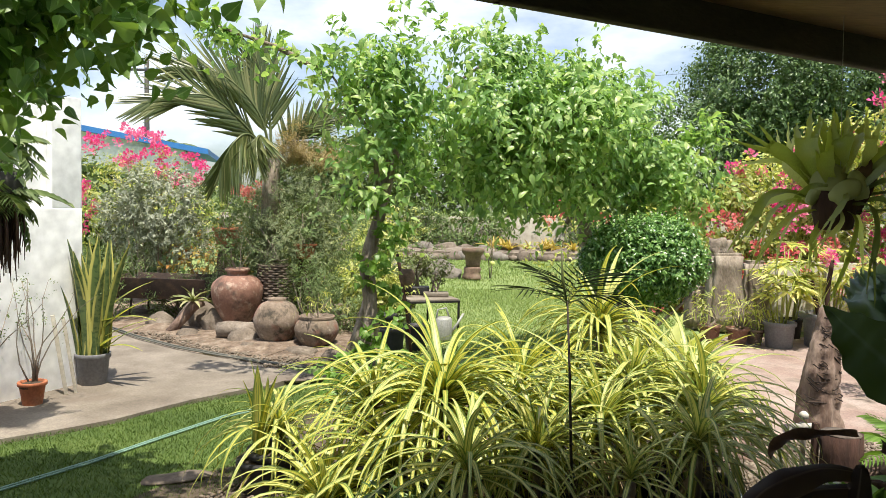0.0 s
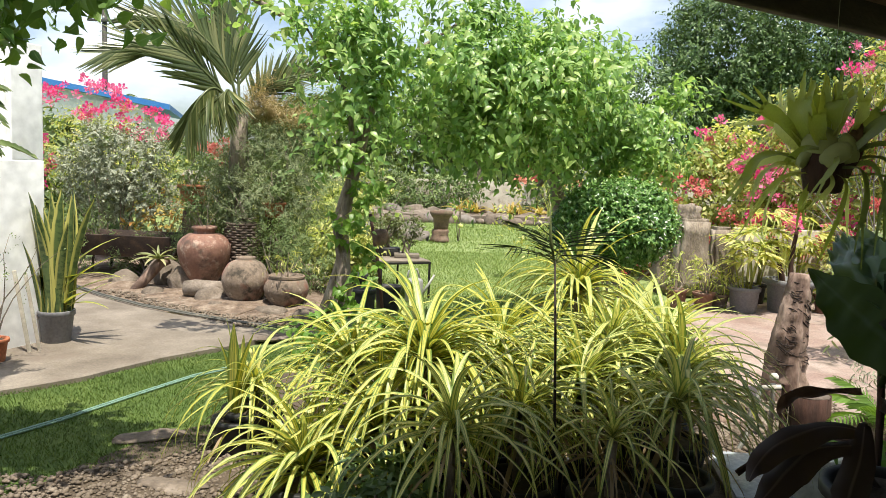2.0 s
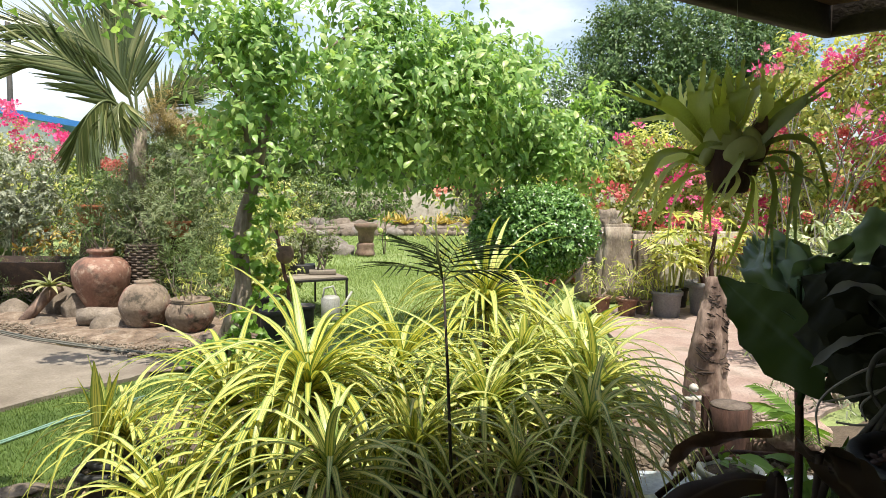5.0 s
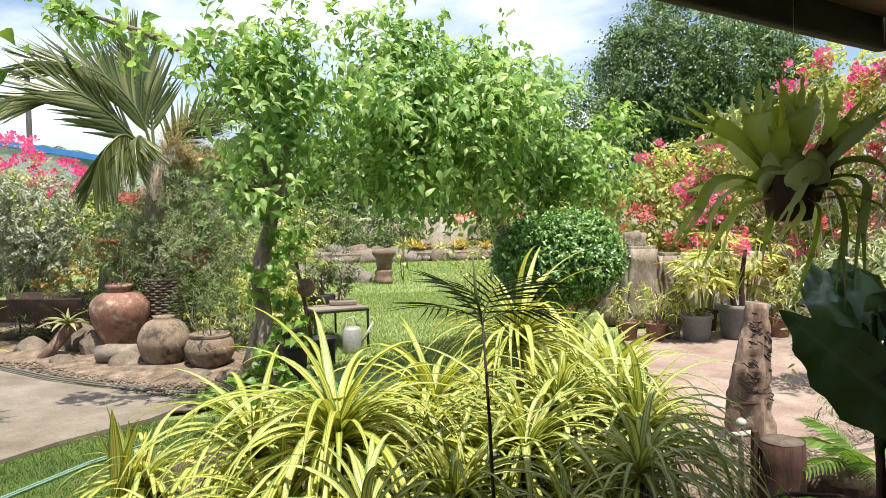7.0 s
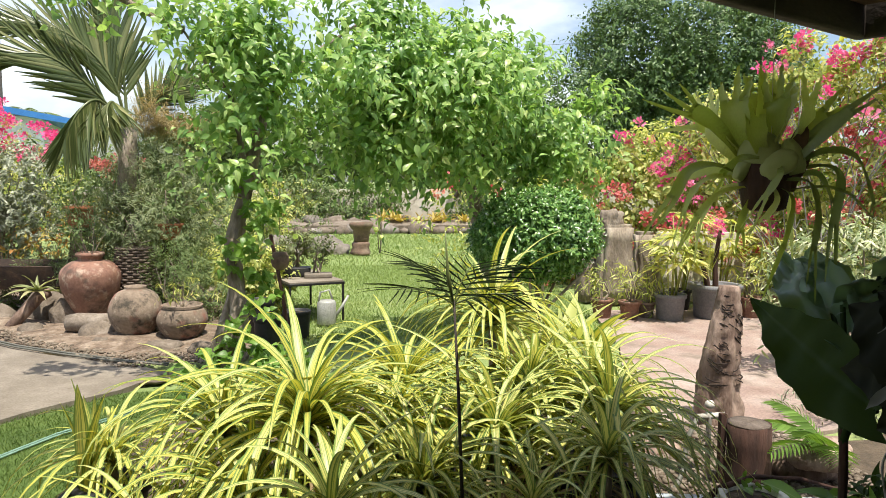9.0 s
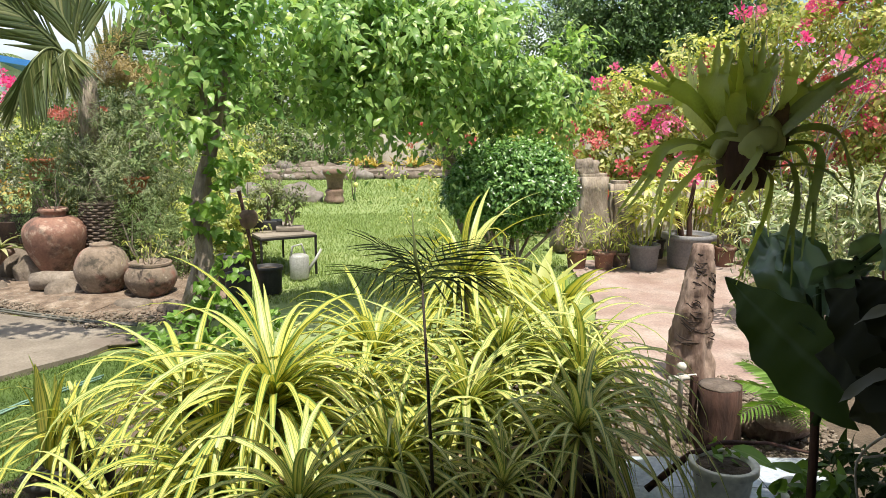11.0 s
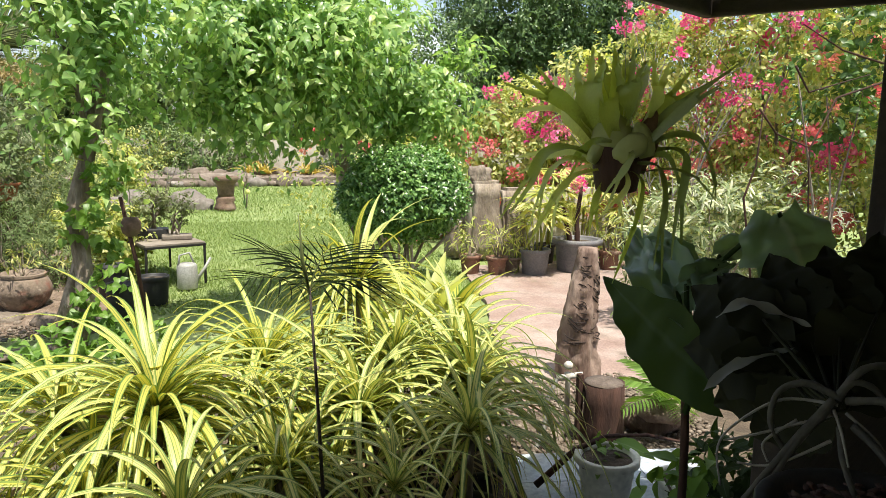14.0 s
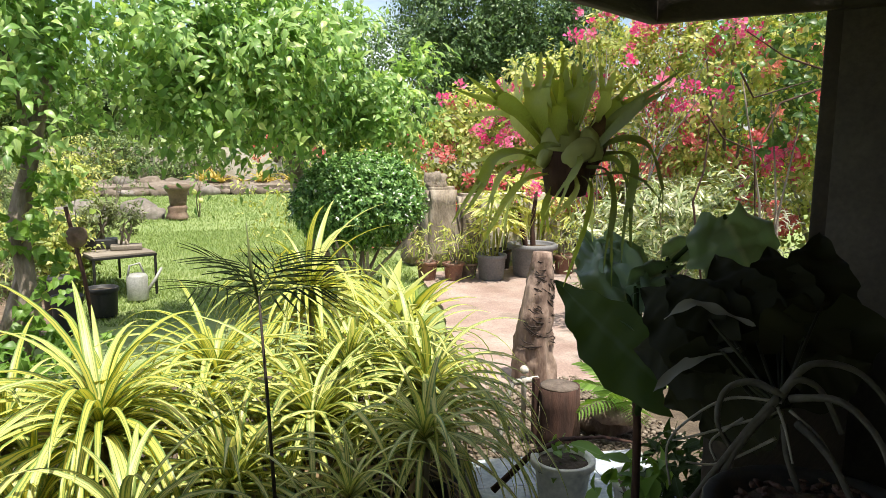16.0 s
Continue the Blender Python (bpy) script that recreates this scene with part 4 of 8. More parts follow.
NEAR_SIDE = [TREE_BLOBS[k] for k in (0, 1, 2, 3, 7, 9, 10)]
P, out = in_blobs(NEAR_SIDE, 1050, 0.35, 0.95, 3, -0.08)
crown = [shoots(P, out, 6, 0.28, 0.6, 0.088, POINTED, (0.5, 1.3), 0.8, 1.1, 0.4)]
# leafy bough that reaches out over the path
s = rng.random(95)
P = np.stack([-0.45 - 1.3 * s, 5.9 + 0.08 * rng.normal(size=95), 2.42 + 0.52 * s - 0.06 * s * s], 1) + rng.normal(size=(95, 3)) * [0.08, 0.08, 0.085] * (1.3 - 0.8 * s)[:, None]
crown.append(shoots(P, unit(rng.normal(size=(95, 3)) + [0, -0.4, 0.1]), 4, 0.16, 0.7, 0.098, HEART, (0.55, 1.15), 0.7, 0.82))
P, out = in_blobs(FAR_SIDE, 1750, 0.45, 0.9, 4, -0.08)
crown.append(shoots(P, unit(out - [0, 0.1, 0.05]), 6, 0.30, 0.9, 0.108, POINTED, (0.5, 1.25), 0.8, 1.0, 0.4))
# long whips that rise above the crown
W0 = [(-0.2, 6.2, 2.75), (0.45, 6.5, 2.95), (0.65, 6.6, 3.0), (1.75, 7.5, 2.8), (1.95, 7.7, 2.7), (-0.35, 6.0, 2.85), (2.4, 7.9, 2.35), (0.2, 6.4, 2.9), (1.6, 7.3, 2.85), (-0.1, 6.0, 2.85), (1.2, 7.2, 2.8), (2.8, 7.9, 2.2), (0.95, 6.9, 2.9), (1.45, 7.3, 2.8)]
for k, w in enumerate(W0):
    n = 9
    s = np.linspace(0, 1, n)[:, None]
    d = unit(np.array([rng.uniform(-0.7, 0.7), rng.uniform(-0.2, 0.2), 0.8]))
    Q = np.array(w) + s * d * rng.uniform(0.25, 0.55) + np.array([0.12, 0, 0]) * s ** 2
    crown.append(shoots(Q, unit(rng.normal(size=(n, 3)) + d * 0.4), 3, 0.10, 0.4, 0.085, HEART, (0.6, 1.0), 0.7, 0.82))
# sprays that hang below the crown
for k in range(26):
    c = TREE_BLOBS[rng.integers(2, 7)]
    w = np.array(c[0]) + np.array([rng.uniform(-0.8, 0.8) * c[1][0], rng.uniform(-1, 0.5) * c[1][1], -0.8 * c[1][2]])
    n = 7
    s = np.linspace(0, 1, n)[:, None]
    Q = w + s * np.array([rng.uniform(-0.15, 0.15), 0, -rng.uniform(0.15, 0.45)])
    crown.append(shoots(Q, unit(rng.normal(size=(n, 3)) - [0, 0, 0.5]), 3, 0.10, 0.5, 0.10, HEART, (0.6, 1.0), 0.5, 0.82))
part("crown", np_mesh("crown", *join(crown)), M_TREE, tree, "dense bright green leaves")


def limb(name, points, r0, r1, owner, mat=None, seg=9, rough=0.25, label=""):
    n = len(points)
    fine, rad = [], []
    for i in range(n - 1):
        for k in range(4):
            u = k / 4
            p = Vector(points[i]).lerp(Vector(points[i + 1]), u)
            w = (i + u) / (n - 1)
            fine.append(p + Vector((noise.noise(p * 2.3), noise.noise(p * 2.3 + Vector((5, 0, 0))), 0)) * r0 * 0.8)
            rad.append(r0 + (r1 - r0) * w)
    fine.append(Vector(points[-1]))
    rad.append(r1)
    return part(name, Geo().add(tube(fine, rad, seg, rough)).mesh(name), mat or M_BARK, owner, label)


limb("trunk", [(-0.45, 6.05, -0.05), (-0.40, 6.0, 0.5), (-0.43, 6.02, 1.0), (-0.30, 6.1, 1.5), (-0.2, 6.2, 2.1)], 0.07, 0.045, tree, rough=0.5, label="gnarled grey leaning trunk")
limb("trunk", [(-0.58, 6.1, -0.05), (-0.5, 6.05, 0.4), (-0.42, 6.05, 0.75), (-0.36, 6.1, 1.2)], 0.05, 0.04, tree, rough=0.5)
limb("trunk", [(2.3, 8.75, -0.05), (2.08, 8.55, 0.7), (1.86, 8.4, 1.35), (1.55, 8.0, 1.9), (1.3, 7.5, 2.3)], 0.10, 0.05, tree)
for a, b, c in (((-0.2, 6.2, 2.1), (0.2, 6.4, 2.5), (0.6, 6.6, 2.8)), ((-0.3, 6.1, 1.5), (-0.42, 6.0, 2.1), (-0.70, 5.9, 2.50)), ((1.55, 8.0, 1.9), (1.9, 7.9, 2.1), (2.5, 7.9, 2.0)),
                ((1.3, 7.5, 2.3), (0.9, 7.0, 2.4), (0.3, 6.4, 2.2)), ((1.66, 8.35, 1.35), (1.9, 8.1, 1.8), (2.1, 7.8, 2.1)), ((-0.70, 5.9, 2.50), (-1.15, 5.9, 2.72), (-1.72, 5.9, 2.90))):
    limb("branch", [a, b, c], 0.026, 0.008, tree, seg=6)

# vine that climbs the trunk
vine = thing("climbing_vine", "green heart-leaved vine climbing the grey tree trunk", "vine")
s = np.linspace(0, 1, 70)
Q = np.stack([-0.33 + 0.10 * np.cos(s * 17) + rng.normal(size=70) * 0.03, 5.95 + 0.09 * np.sin(s * 17), 0.15 + s * 1.45], 1)
part("stem", Geo().add(tube([tuple(q) for q in Q], 0.006, 5)).mesh("stem"), M_HEDGE, vine)
Q = np.concatenate([Q[::2], Q[1::3] + [0.08, -0.04, 0.02]])
o = unit(Q - np.array([-0.42, 6.1, 0]) * [1, 1, 0] - Q * [0, 0, 1] + np.array([0.1, -0.25, 0.05]))
part("leaves", np_mesh("leaves", *shoots(Q, o, 4, 0.12, 0.3, 0.085, HEART, (0.6, 1.1), 0.3)), M_VINE, vine)
Q = np.stack([rng.uniform(-0.75, 0.1, 60), rng.uniform(5.4, 6.0, 60), rng.uniform(0.05, 0.32, 60)], 1)
solo("ground_cover", np_mesh("leaves", *shoots(Q, unit(rng.normal(size=(60, 3)) * 0.5 + [0, -0.3, 0.8]), 4, 0.1, 0.3, 0.09, HEART, (0.6, 1.1), 0.8)), M_VINE, "low green heart-leaved creeper at the foot of the tree", "ground cover", kind="stuff")

# ---- branch of another tree over the camera's left ----
near = thing("overhanging_branch", "overhanging leafy branches with large dark green heart-shaped leaves", "tree branch")
NB = [((-1.62, 3.15, 2.52), (0.55, 0.4, 0.34)), ((-1.32, 3.2, 2.30), (0.36, 0.3, 0.2)), ((-1.85, 3.3, 2.20), (0.4, 0.35, 0.25)), ((-1.05, 3.25, 2.62), (0.32, 0.25, 0.12)), ((-2.05, 3.2, 2.3), (0.45, 0.4, 0.4)), ((-2.0, 3.3, 1.98), (0.25, 0.25, 0.15))]
P, out = in_blobs(NB, 400, 0.2, 0.3, 11)
part("crown", np_mesh("crown", *shoots(P, out, 6, 0.26, 0.6, 0.105, HEART, (0.65, 1.2), 0.6, 0.95)), M_NEARLEAF, near)
for pts in (((-3.2, 3.0, 2.9), (-2.3, 3.1, 2.75), (-1.4, 3.2, 2.7), (-0.85, 3.3, 2.78)), ((-2.3, 3.1, 2.75), (-1.8, 3.2, 2.5), (-1.3, 3.2, 2.3)), ((-3.2, 3.0, 2.9), (-2.4, 3.2, 2.5), (-1.9, 3.3, 2.25))):
    limb("branch", pts, 0.022, 0.006, near, seg=6)
limb("trunk", [(-3.4, 2.4, -0.05), (-3.35, 2.6, 1.2), (-3.3, 2.85, 2.2), (-3.2, 3.0, 2.95)], 0.07, 0.04, near)

# hanging fern by the white wall
fern = thing("hanging_fern", "dark drooping fern hanging in front of the white wall", "hanging plant", (-2.56, 4.6, 1.32))
FERNS = [frond_mesh(ln, 0.10, 11, dr, 58, 0.16, 0.4, 0.1) for ln, dr in ((0.20, 0.7), (0.26, 0.9), (0.23, 0.5), (0.28, 1.0))]
for k in range(64):
    ra, lf = FERNS[k % 4]
    fr = part("frond", ra, M_PALM, fern, m=pose(rng.uniform(-0.12, 0.08), rng.uniform(-0.1, 0.1), 0.1 + 0.48 * rng.random(), 0, 0, k * 137.5) @ pose(0, 0, 0, rng.uniform(-40, 40), 0, 0))
    part("blade", lf, M_FEATHER, fr)
part("basket", Geo().add(lathe([(0.02, 0.06), (0.10, 0.10), (0.14, 0.26), (0.14, 0.33), (0.10, 0.33)], 18)).mesh("basket"), M_ROOT, fern)
part("wire", Geo().add(tube([(0, 0, 0.3), (0.1, -0.5, 0.8), (0.35, -1.3, 1.2)], 0.003, 4)).mesh("wire"), M_BLACKIRON, fern)
for k in range(70):
    a, d, ln = rng.uniform(0, 6.28), 0.16 * math.sqrt(rng.random()), rng.uniform(0.2, 0.42)
    x0, y0 = d * math.cos(a), d * math.sin(a)
    part("root", Geo().add(tube([(x0 * 0.8, y0 * 0.8, 0.2), (x0, y0, 0.1 - ln * 0.5), (x0 + rng.uniform(-0.02, 0.02), y0, 0.08 - ln)], [0.007, 0.006, 0.002], 4)).mesh("root"), M_STUMP, fern)

# ---- along the white wall ----
for x, y, r in ((-2.77, 5.40, 0.09), (-2.95, 4.98, 0.09)):
    t = potted("potted_shrub", "bare twiggy shrub in an orange clay pot by the wall", "potted plant", (x, y, 0.02), r, r * 0.74, 0.165, M_TERRA, 0.008, "orange terracotta pot", "orange pots by the wall")
    tips = twiggy(t, 0.16, 0.75, 0.3, 9, 0.006, lean=0.22)
    Q = np.array([tuple(p) for p, d in tips])
    part("leaves", np_mesh("leaves", *shoots(Q, unit(rng.normal(size=Q.shape)), 6, 0.12, 0.1, 0.022, SMALL)), M_FEATHER, t)

SNAKES = [np_mesh("snake_leaf", *strap(a, b, w, 8, 0.55, tw, 0.35, 0.5)) for a, b, w, tw in ((2, 3, 0.05, 0.9), (5, 5, 0.058, -0.7), (9, 9, 0.052, 0.5), (4, -4, 0.055, -0.4))]
FLAX = [np_mesh("broad_leaf", *strap(a, b, 0.055, 8, 0.3, 0.2, 0.5, 0.4)) for a, b in ((45, 25), (60, 20), (70, 35))]
t = potted("snake_plant", "tall banded snake plant in a black pot beside the wall", "potted plant", (-2.62, 6.05, 0.02), 0.13, 0.105, 0.25, M_GREYPOT, 0.008)
t.matrix_basis = pose(-2.62, 6.05, 0.02)
for k in range(30):
    a, d = rng.uniform(0, 6.28), 0.12 * math.sqrt(rng.random())
    ln = rng.uniform(0.6, 1.0)
    part("leaf", SNAKES[k % 4], M_SNAKE, t, m=Matrix.Translation((math.cos(a) * d, math.sin(a) * d, 0.22)) @ pose(0, 0, 0, 0, 0, math.degrees(a) - 90 + rng.uniform(-40, 40)) @ Matrix.Diagonal((ln, ln, ln, 1)))
for k, (turn, z, ln) in enumerate(((-95, 0.42, 0.52), (-80, 0.36, 0.48), (-115, 0.28, 0.46), (-70, 0.24, 0.42), (-130, 0.3, 0.40), (-100, 0.5, 0.50), (-60, 0.55, 0.50))):
    part("broad_leaf", FLAX[k % 3], M_STRIPE, t, m=Matrix.Translation((0.06, 0, z)) @ pose(0, 0, 0, 0, 0, turn) @ Matrix.Diagonal((ln, ln, ln, 1)))
for k, (dx, w, ln) in enumerate(((0, 0.028, 0.62), (0.05, 0.024, 0.60))):
    solo("wooden_stick", Geo().add(boxed(w, 0.02, ln, 0.003)).mesh("stick"), M_CREAM, "pale wooden batten leaning against the white wall", "batten", (-2.66 + dx, 5.68 + dx, 0.02), 20, "battens by the wall").rotation_euler = (radians(3), radians(-8), radians(20))

# ---- clay jars and stones of the left bed ----
def clay_jar(name, label, place, prof, mat, turn=0):
    t = thing(name, label, "clay jar", place, turn)
    part("body", Geo().add(lathe(prof, 40, 0.02)).mesh("body"), mat, t)
    return t


def arc_profile(pts, n=5):
    """A smooth line through the given radii and heights."""
    out = []
    q = [pts[0], *pts, pts[-1]]
    for i in range(1, len(q) - 2):
        for k in range(n):
            u = k / n
            out.append(tuple(0.5 * (2 * q[i][j] + (q[i + 1][j] - q[i - 1][j]) * u + (2 * q[i - 1][j] - 5 * q[i][j] + 4 * q[i + 1][j] - q[i + 2][j]) * u * u + (3 * q[i][j] - q[i - 1][j] - 3 * q[i + 1][j] + q[i + 2][j]) * u ** 3) for j in (0, 1)))
    return out + [pts[-1]]


jar = clay_jar("clay_jar", "large reddish-brown clay jar with a narrow neck, stained and worn", (-2.10, 8.72, 0.12),
               arc_profile([(0.15, 0), (0.20, 0.08), (0.268, 0.22), (0.298, 0.35), (0.285, 0.45), (0.19, 0.535), (0.115, 0.55)]) + [(0.115, 0.585), (0.14, 0.60), (0.14, 0.625), (0.125, 0.635), (0.11, 0.62), (0.10, 0.54)], M_JAR)
tips = twiggy(jar, 0.55, 0.42, 0.2, 8, 0.007, lean=0.35)
Q = np.array([tuple(p) for p, d in tips])
part("leaves", np_mesh("leaves", *shoots(Q, unit(rng.normal(size=Q.shape) + [0, 0, 0.3]), 6, 0.10, 0.2, 0.05, OVAL)), M_FEATHER, jar)
clay_jar("round_jar", "round pale clay jar with a small mouth and flaking reddish patches", (-1.48, 7.85, 0.04),
         arc_profile([(0.10, 0), (0.17, 0.05), (0.235, 0.19), (0.235, 0.29), (0.18, 0.40), (0.10, 0.445)]) + [(0.095, 0.46), (0.10, 0.475), (0.085, 0.475), (0.08, 0.44)], M_JARPALE)
t = clay_jar("squat_pot", "squat pinkish clay pot holding a small plant", (-1.04, 7.7, 0.03),
             arc_profile([(0.12, 0), (0.19, 0.08), (0.23, 0.18), (0.20, 0.27), (0.17, 0.30)]) + [(0.19, 0.32), (0.175, 0.33), (0.16, 0.30)], M_JARPALE)
tips = twiggy(t, 0.28, 0.3, 0.2, 7, 0.005, lean=0.7)
Q = np.array([tuple(p) for p, d in tips])
part("leaves", np_mesh("leaves", *shoots(Q, unit(rng.normal(size=Q.shape) + [0, 0, 0.5]), 6, 0.14, 0.2, 0.07, BLADE)), M_HEDGE, t)
lg = Geo().add(tube([(0, 0, 0), (0.12, 0, 0.01), (0.3, 0.0, 0.0), (0.5, 0.01, 0.01)], [0.085, 0.095, 0.09, 0.09], 12, 0.2))
solo("wooden_log", lg.mesh("log"), M_BEDROCK, "short weathered log lying before the clay jars", "log", (-2.17, 8.15, 0.12), -6)
for k, (x, y, z, rx, ry, rz) in enumerate(((-2.62, 8.95, 0.1, 0.22, 0.18, 0.26), (-2.35, 8.7, 0.08, 0.14, 0.12, 0.2), (-1.85, 8.0, 0.03, 0.2, 0.14, 0.12), (-2.55, 8.3, 0.02, 0.12, 0.1, 0.08), (-1.15, 7.35, 0.02, 0.16, 0.12, 0.08),
                                            (-0.8, 7.2, 0.02, 0.12, 0.1, 0.09), (-1.72, 7.6, 0.02, 0.11, 0.09, 0.07), (-3.05, 8.9, 0.05, 0.16, 0.14, 0.14), (-0.55, 7.0, 0.03, 0.14, 0.12, 0.12))):
    solo("rock", Geo().add(boulder(rx, ry, rz, k + 1)).mesh("rock"), M_BEDROCK, "rough grey-brown garden rock in the bed", "rock", (x, y, z), 0, "rocks of the bed")
BROM = [np_mesh("brom_leaf", *strap(a, b, 0.075, 7, 0.5, 0.1, 0.5, 0.8)) for a, b in ((20, 40), (40, 50), (58, 50), (75, 40))]
t = thing("bromeliad", "striped bromeliad rosette on a piece of driftwood", "bromeliad", (-2.58, 8.62, 0.0))
part("driftwood", Geo().add(tube([(-0.25, -0.15, 0.0), (-0.12, -0.05, 0.16), (0.0, 0.0, 0.32), (0.1, 0.05, 0.36)], [0.05, 0.06, 0.07, 0.05], 9, 0.4)).mesh("driftwood"), M_DRIFT, t)
rosette(t, BROM, 20, 0.32, M_BROM, (0, 8), (0, 0, 0.36), 0.75)


def wheelbarrow(place, turn):
    t = thing("wheelbarrow", "old dark rusty wheelbarrow with its tray towards the path", "wheelbarrow", place, turn)
    tray = Geo()
    for x, y, sx, sy, tl in ((0, -0.30, 1.25, 0.02, (16, 0, 0)), (0, 0.30, 1.25, 0.02, (-16, 0, 0)), (-0.62, 0, 0.02, 0.6, (0, -20, 0)), (0.62, 0, 0.02, 0.6, (0, 28, 0))):
        tray.add(boxed(sx, sy, 0.27, 0.004, (x, y, 0.27), tl))
    tray.add(boxed(1.2, 0.56, 0.02, 0.004, (0, 0, 0.27)))
    part("tray", tray.mesh("tray"), M_RUST, t)
    w = part("wheel", Geo().add(lathe([(0.15, -0.03), (0.19, -0.035), (0.205, 0), (0.19, 0.035), (0.15, 0.03), (0.15, -0.03)], 24)).mesh("tyre"), M_BLACKPOT, t, m=pose(0.88, 0, 0.42, 90, 0, 0))
    for k in range(6):
        part("spoke", Geo().add(tube([(0, 0, 0), (0.155 * math.cos(k * 1.047), 0.155 * math.sin(k * 1.047), 0)], 0.009, 5)).mesh("spoke"), M_CREAM, w)
    for s_ in (-1, 1):
        part("handle", Geo().add(tube([(0.9, 0.06 * s_, 0.42), (0.3, 0.2 * s_, 0.3), (-0.6, 0.26 * s_, 0.34), (-1.15, 0.28 * s_, 0.45)], 0.017, 7)).mesh("handle"), M_RUST, t)
        part("leg", Geo().add(tube([(-0.4, 0.22 * s_, 0.32), (-0.42, 0.24 * s_, 0.0)], 0.015, 6)).mesh("leg"), M_RUST, t)


wheelbarrow((-3.18, 9.65, 0.03), -8)

# woven planter with a feathery shrub
t = thing("woven_planter", "tall dark woven planter with a feathery shrub", "planter", (-1.68, 8.92, 0.08))
wv = Geo()
for k in range(24):
    q = 0.2 * (1 + 0.12 * math.sin(k / 24 * 3.1))
    wv.add(tube([((q + 0.012 * math.sin(a * 12 + (k % 2) * math.pi)) * math.cos(a), (q + 0.012 * math.sin(a * 12 + (k % 2) * math.pi)) * math.sin(a), 0.03 + k * 0.029) for a in np.linspace(0, 6.283, 73)], 0.014, 5))
part("weave", wv.mesh("weave"), M_WEAVE, t)
part("soil", soil_mesh(0.2, 0.7), M_DARKSOIL, t)


def shrub(t, blobs, count, leaf, shape, mat, per=6, length=0.2, droop=0.3, seed=5, W=1.0, shell=0.4, stems=7, base=None, up=0.6, lumps=0.4):
    P, o = in_blobs(blobs, count, shell, lumps, seed)
    part("crown", np_mesh("crown", *shoots(P, o, per, length, droop, leaf, shape, (0.6, 1.15), up, W)), mat, t)
    bx, by, bz = base if base else (blobs[0][0][0], blobs[0][0][1], 0)
    for k in range(stems):
        q = P[rng.integers(len(P))]
        mid = (bx * 0.5 + q[0] * 0.5 + rng.uniform(-0.1, 0.1), by * 0.5 + q[1] * 0.5, bz * 0.45 + q[2] * 0.55)
        limb("stem", [(bx + rng.uniform(-0.05, 0.05), by + rng.uniform(-0.05, 0.05), bz), mid, tuple(q)], 0.014 + 0.012 * (blobs[0][1][2] > 0.8), 0.005, t, seg=5)


shrub(t, [((0, 0, 1.0), (0.36, 0.32, 0.28)), ((0.3, 0.1, 0.85), (0.25, 0.25, 0.2))], 480, 0.05, BLADE, M_CONIFER, 12, 0.22, 0.2, 5, base=(0, 0, 0.75))


CLUSTERS = {}
BRACT = leaf_shape((0.0, 0.006, 0.006, 0.006, 0.006, 0.006, 0.006, 0.15, 0.19, 0.12, 0.01), 0.35, -0.05)


def bunches(P, heads, reach):
    """Places of flower heads gathered in loose bunches round some of the places P."""
    c = P[: max(1, len(P) // heads)]
    n = rng.integers(max(1, heads // 2), heads * 2, len(c))
    return np.repeat(c, n, axis=0) + rng.normal(size=(n.sum(), 3)) * reach * [1.2, 0.8, 0.7]


def flowers(t, P, mat, size=0.05, per=9, spread=0.07, name="flower"):
    """Heads of papery bracts that spring from one point, each a part of its own."""
    key = (mat.name, round(size, 3), per)
    if key not in CLUSTERS:
        CLUSTERS[key] = []
        for k in range(5):
            n = per * 5
            D = rng.normal(size=(n, 3)) + [0, -0.5, 0.3]
            me = np_mesh(name, *leaves(BRACT, np.zeros((n, 3)), D, rng.normal(size=(n, 3)) * 0.6 + [0, -0.8, 0.8], size * rng.uniform(1.0, 3.6, n), 1.1))
            bm = bmesh.new()
            bm.from_mesh(me)
            bmesh.ops.remove_doubles(bm, verts=[v for v in bm.verts if v.co.length < 1e-5], dist=1e-4)
            bm.to_mesh(me)
            bm.free()
            CLUSTERS[key].append(me)
    for p in P:
        k = rng.uniform(0.7, 1.4)
        part(name, CLUSTERS[key][rng.integers(5)], mat, t, m=pose(*p, rng.uniform(-20, 20), rng.uniform(-20, 20), rng.uniform(-60, 60)) @ Matrix.Diagonal((k, k, k, 1)))


t = thing("silver_shrub", "large silvery-leaved shrub behind the path", "shrub", (-3.85, 11.0, 0))
shrub(t, [((0, 0, 1.5), (0.68, 0.5, 0.55)), ((-0.35, 0.2, 1.05), (0.5, 0.4, 0.5)), ((0.3, 0, 0.95), (0.45, 0.35, 0.4))], 1300, 0.062, SMALL, M_SILVER, 9, 0.16, 0.1, 6, 0.9)
t = thing("tall_shrub", "tall feathery conifer-like shrub with tan tips", "shrub", (-1.55, 9.5, 0))
shrub(t, [((0, 0, 1.45), (0.45, 0.35, 0.55)), ((0.3, 0, 0.95), (0.36, 0.3, 0.4)), ((-0.3, 0, 1.15), (0.32, 0.3, 0.45))], 950, 0.055, BLADE, M_CONIFER, 14, 0.26, 0.15, 7)
P, o = in_blobs([((0.28, -0.1, 2.22), (0.40, 0.25, 0.36)), ((-0.1, 0, 2.1), (0.26, 0.22, 0.2))], 760, 0.3, 0.3, 8)
part("plume", np_mesh("plume", *shoots(P, unit(o + [0, 0, 1.2]), 14, 0.24, 0.1, 0.045, BLADE)), M_TAN, t)
t = thing("bougainvillea", "pink-flowering bougainvillea behind the silver shrub", "shrub", (-5.0, 13.4, 0))
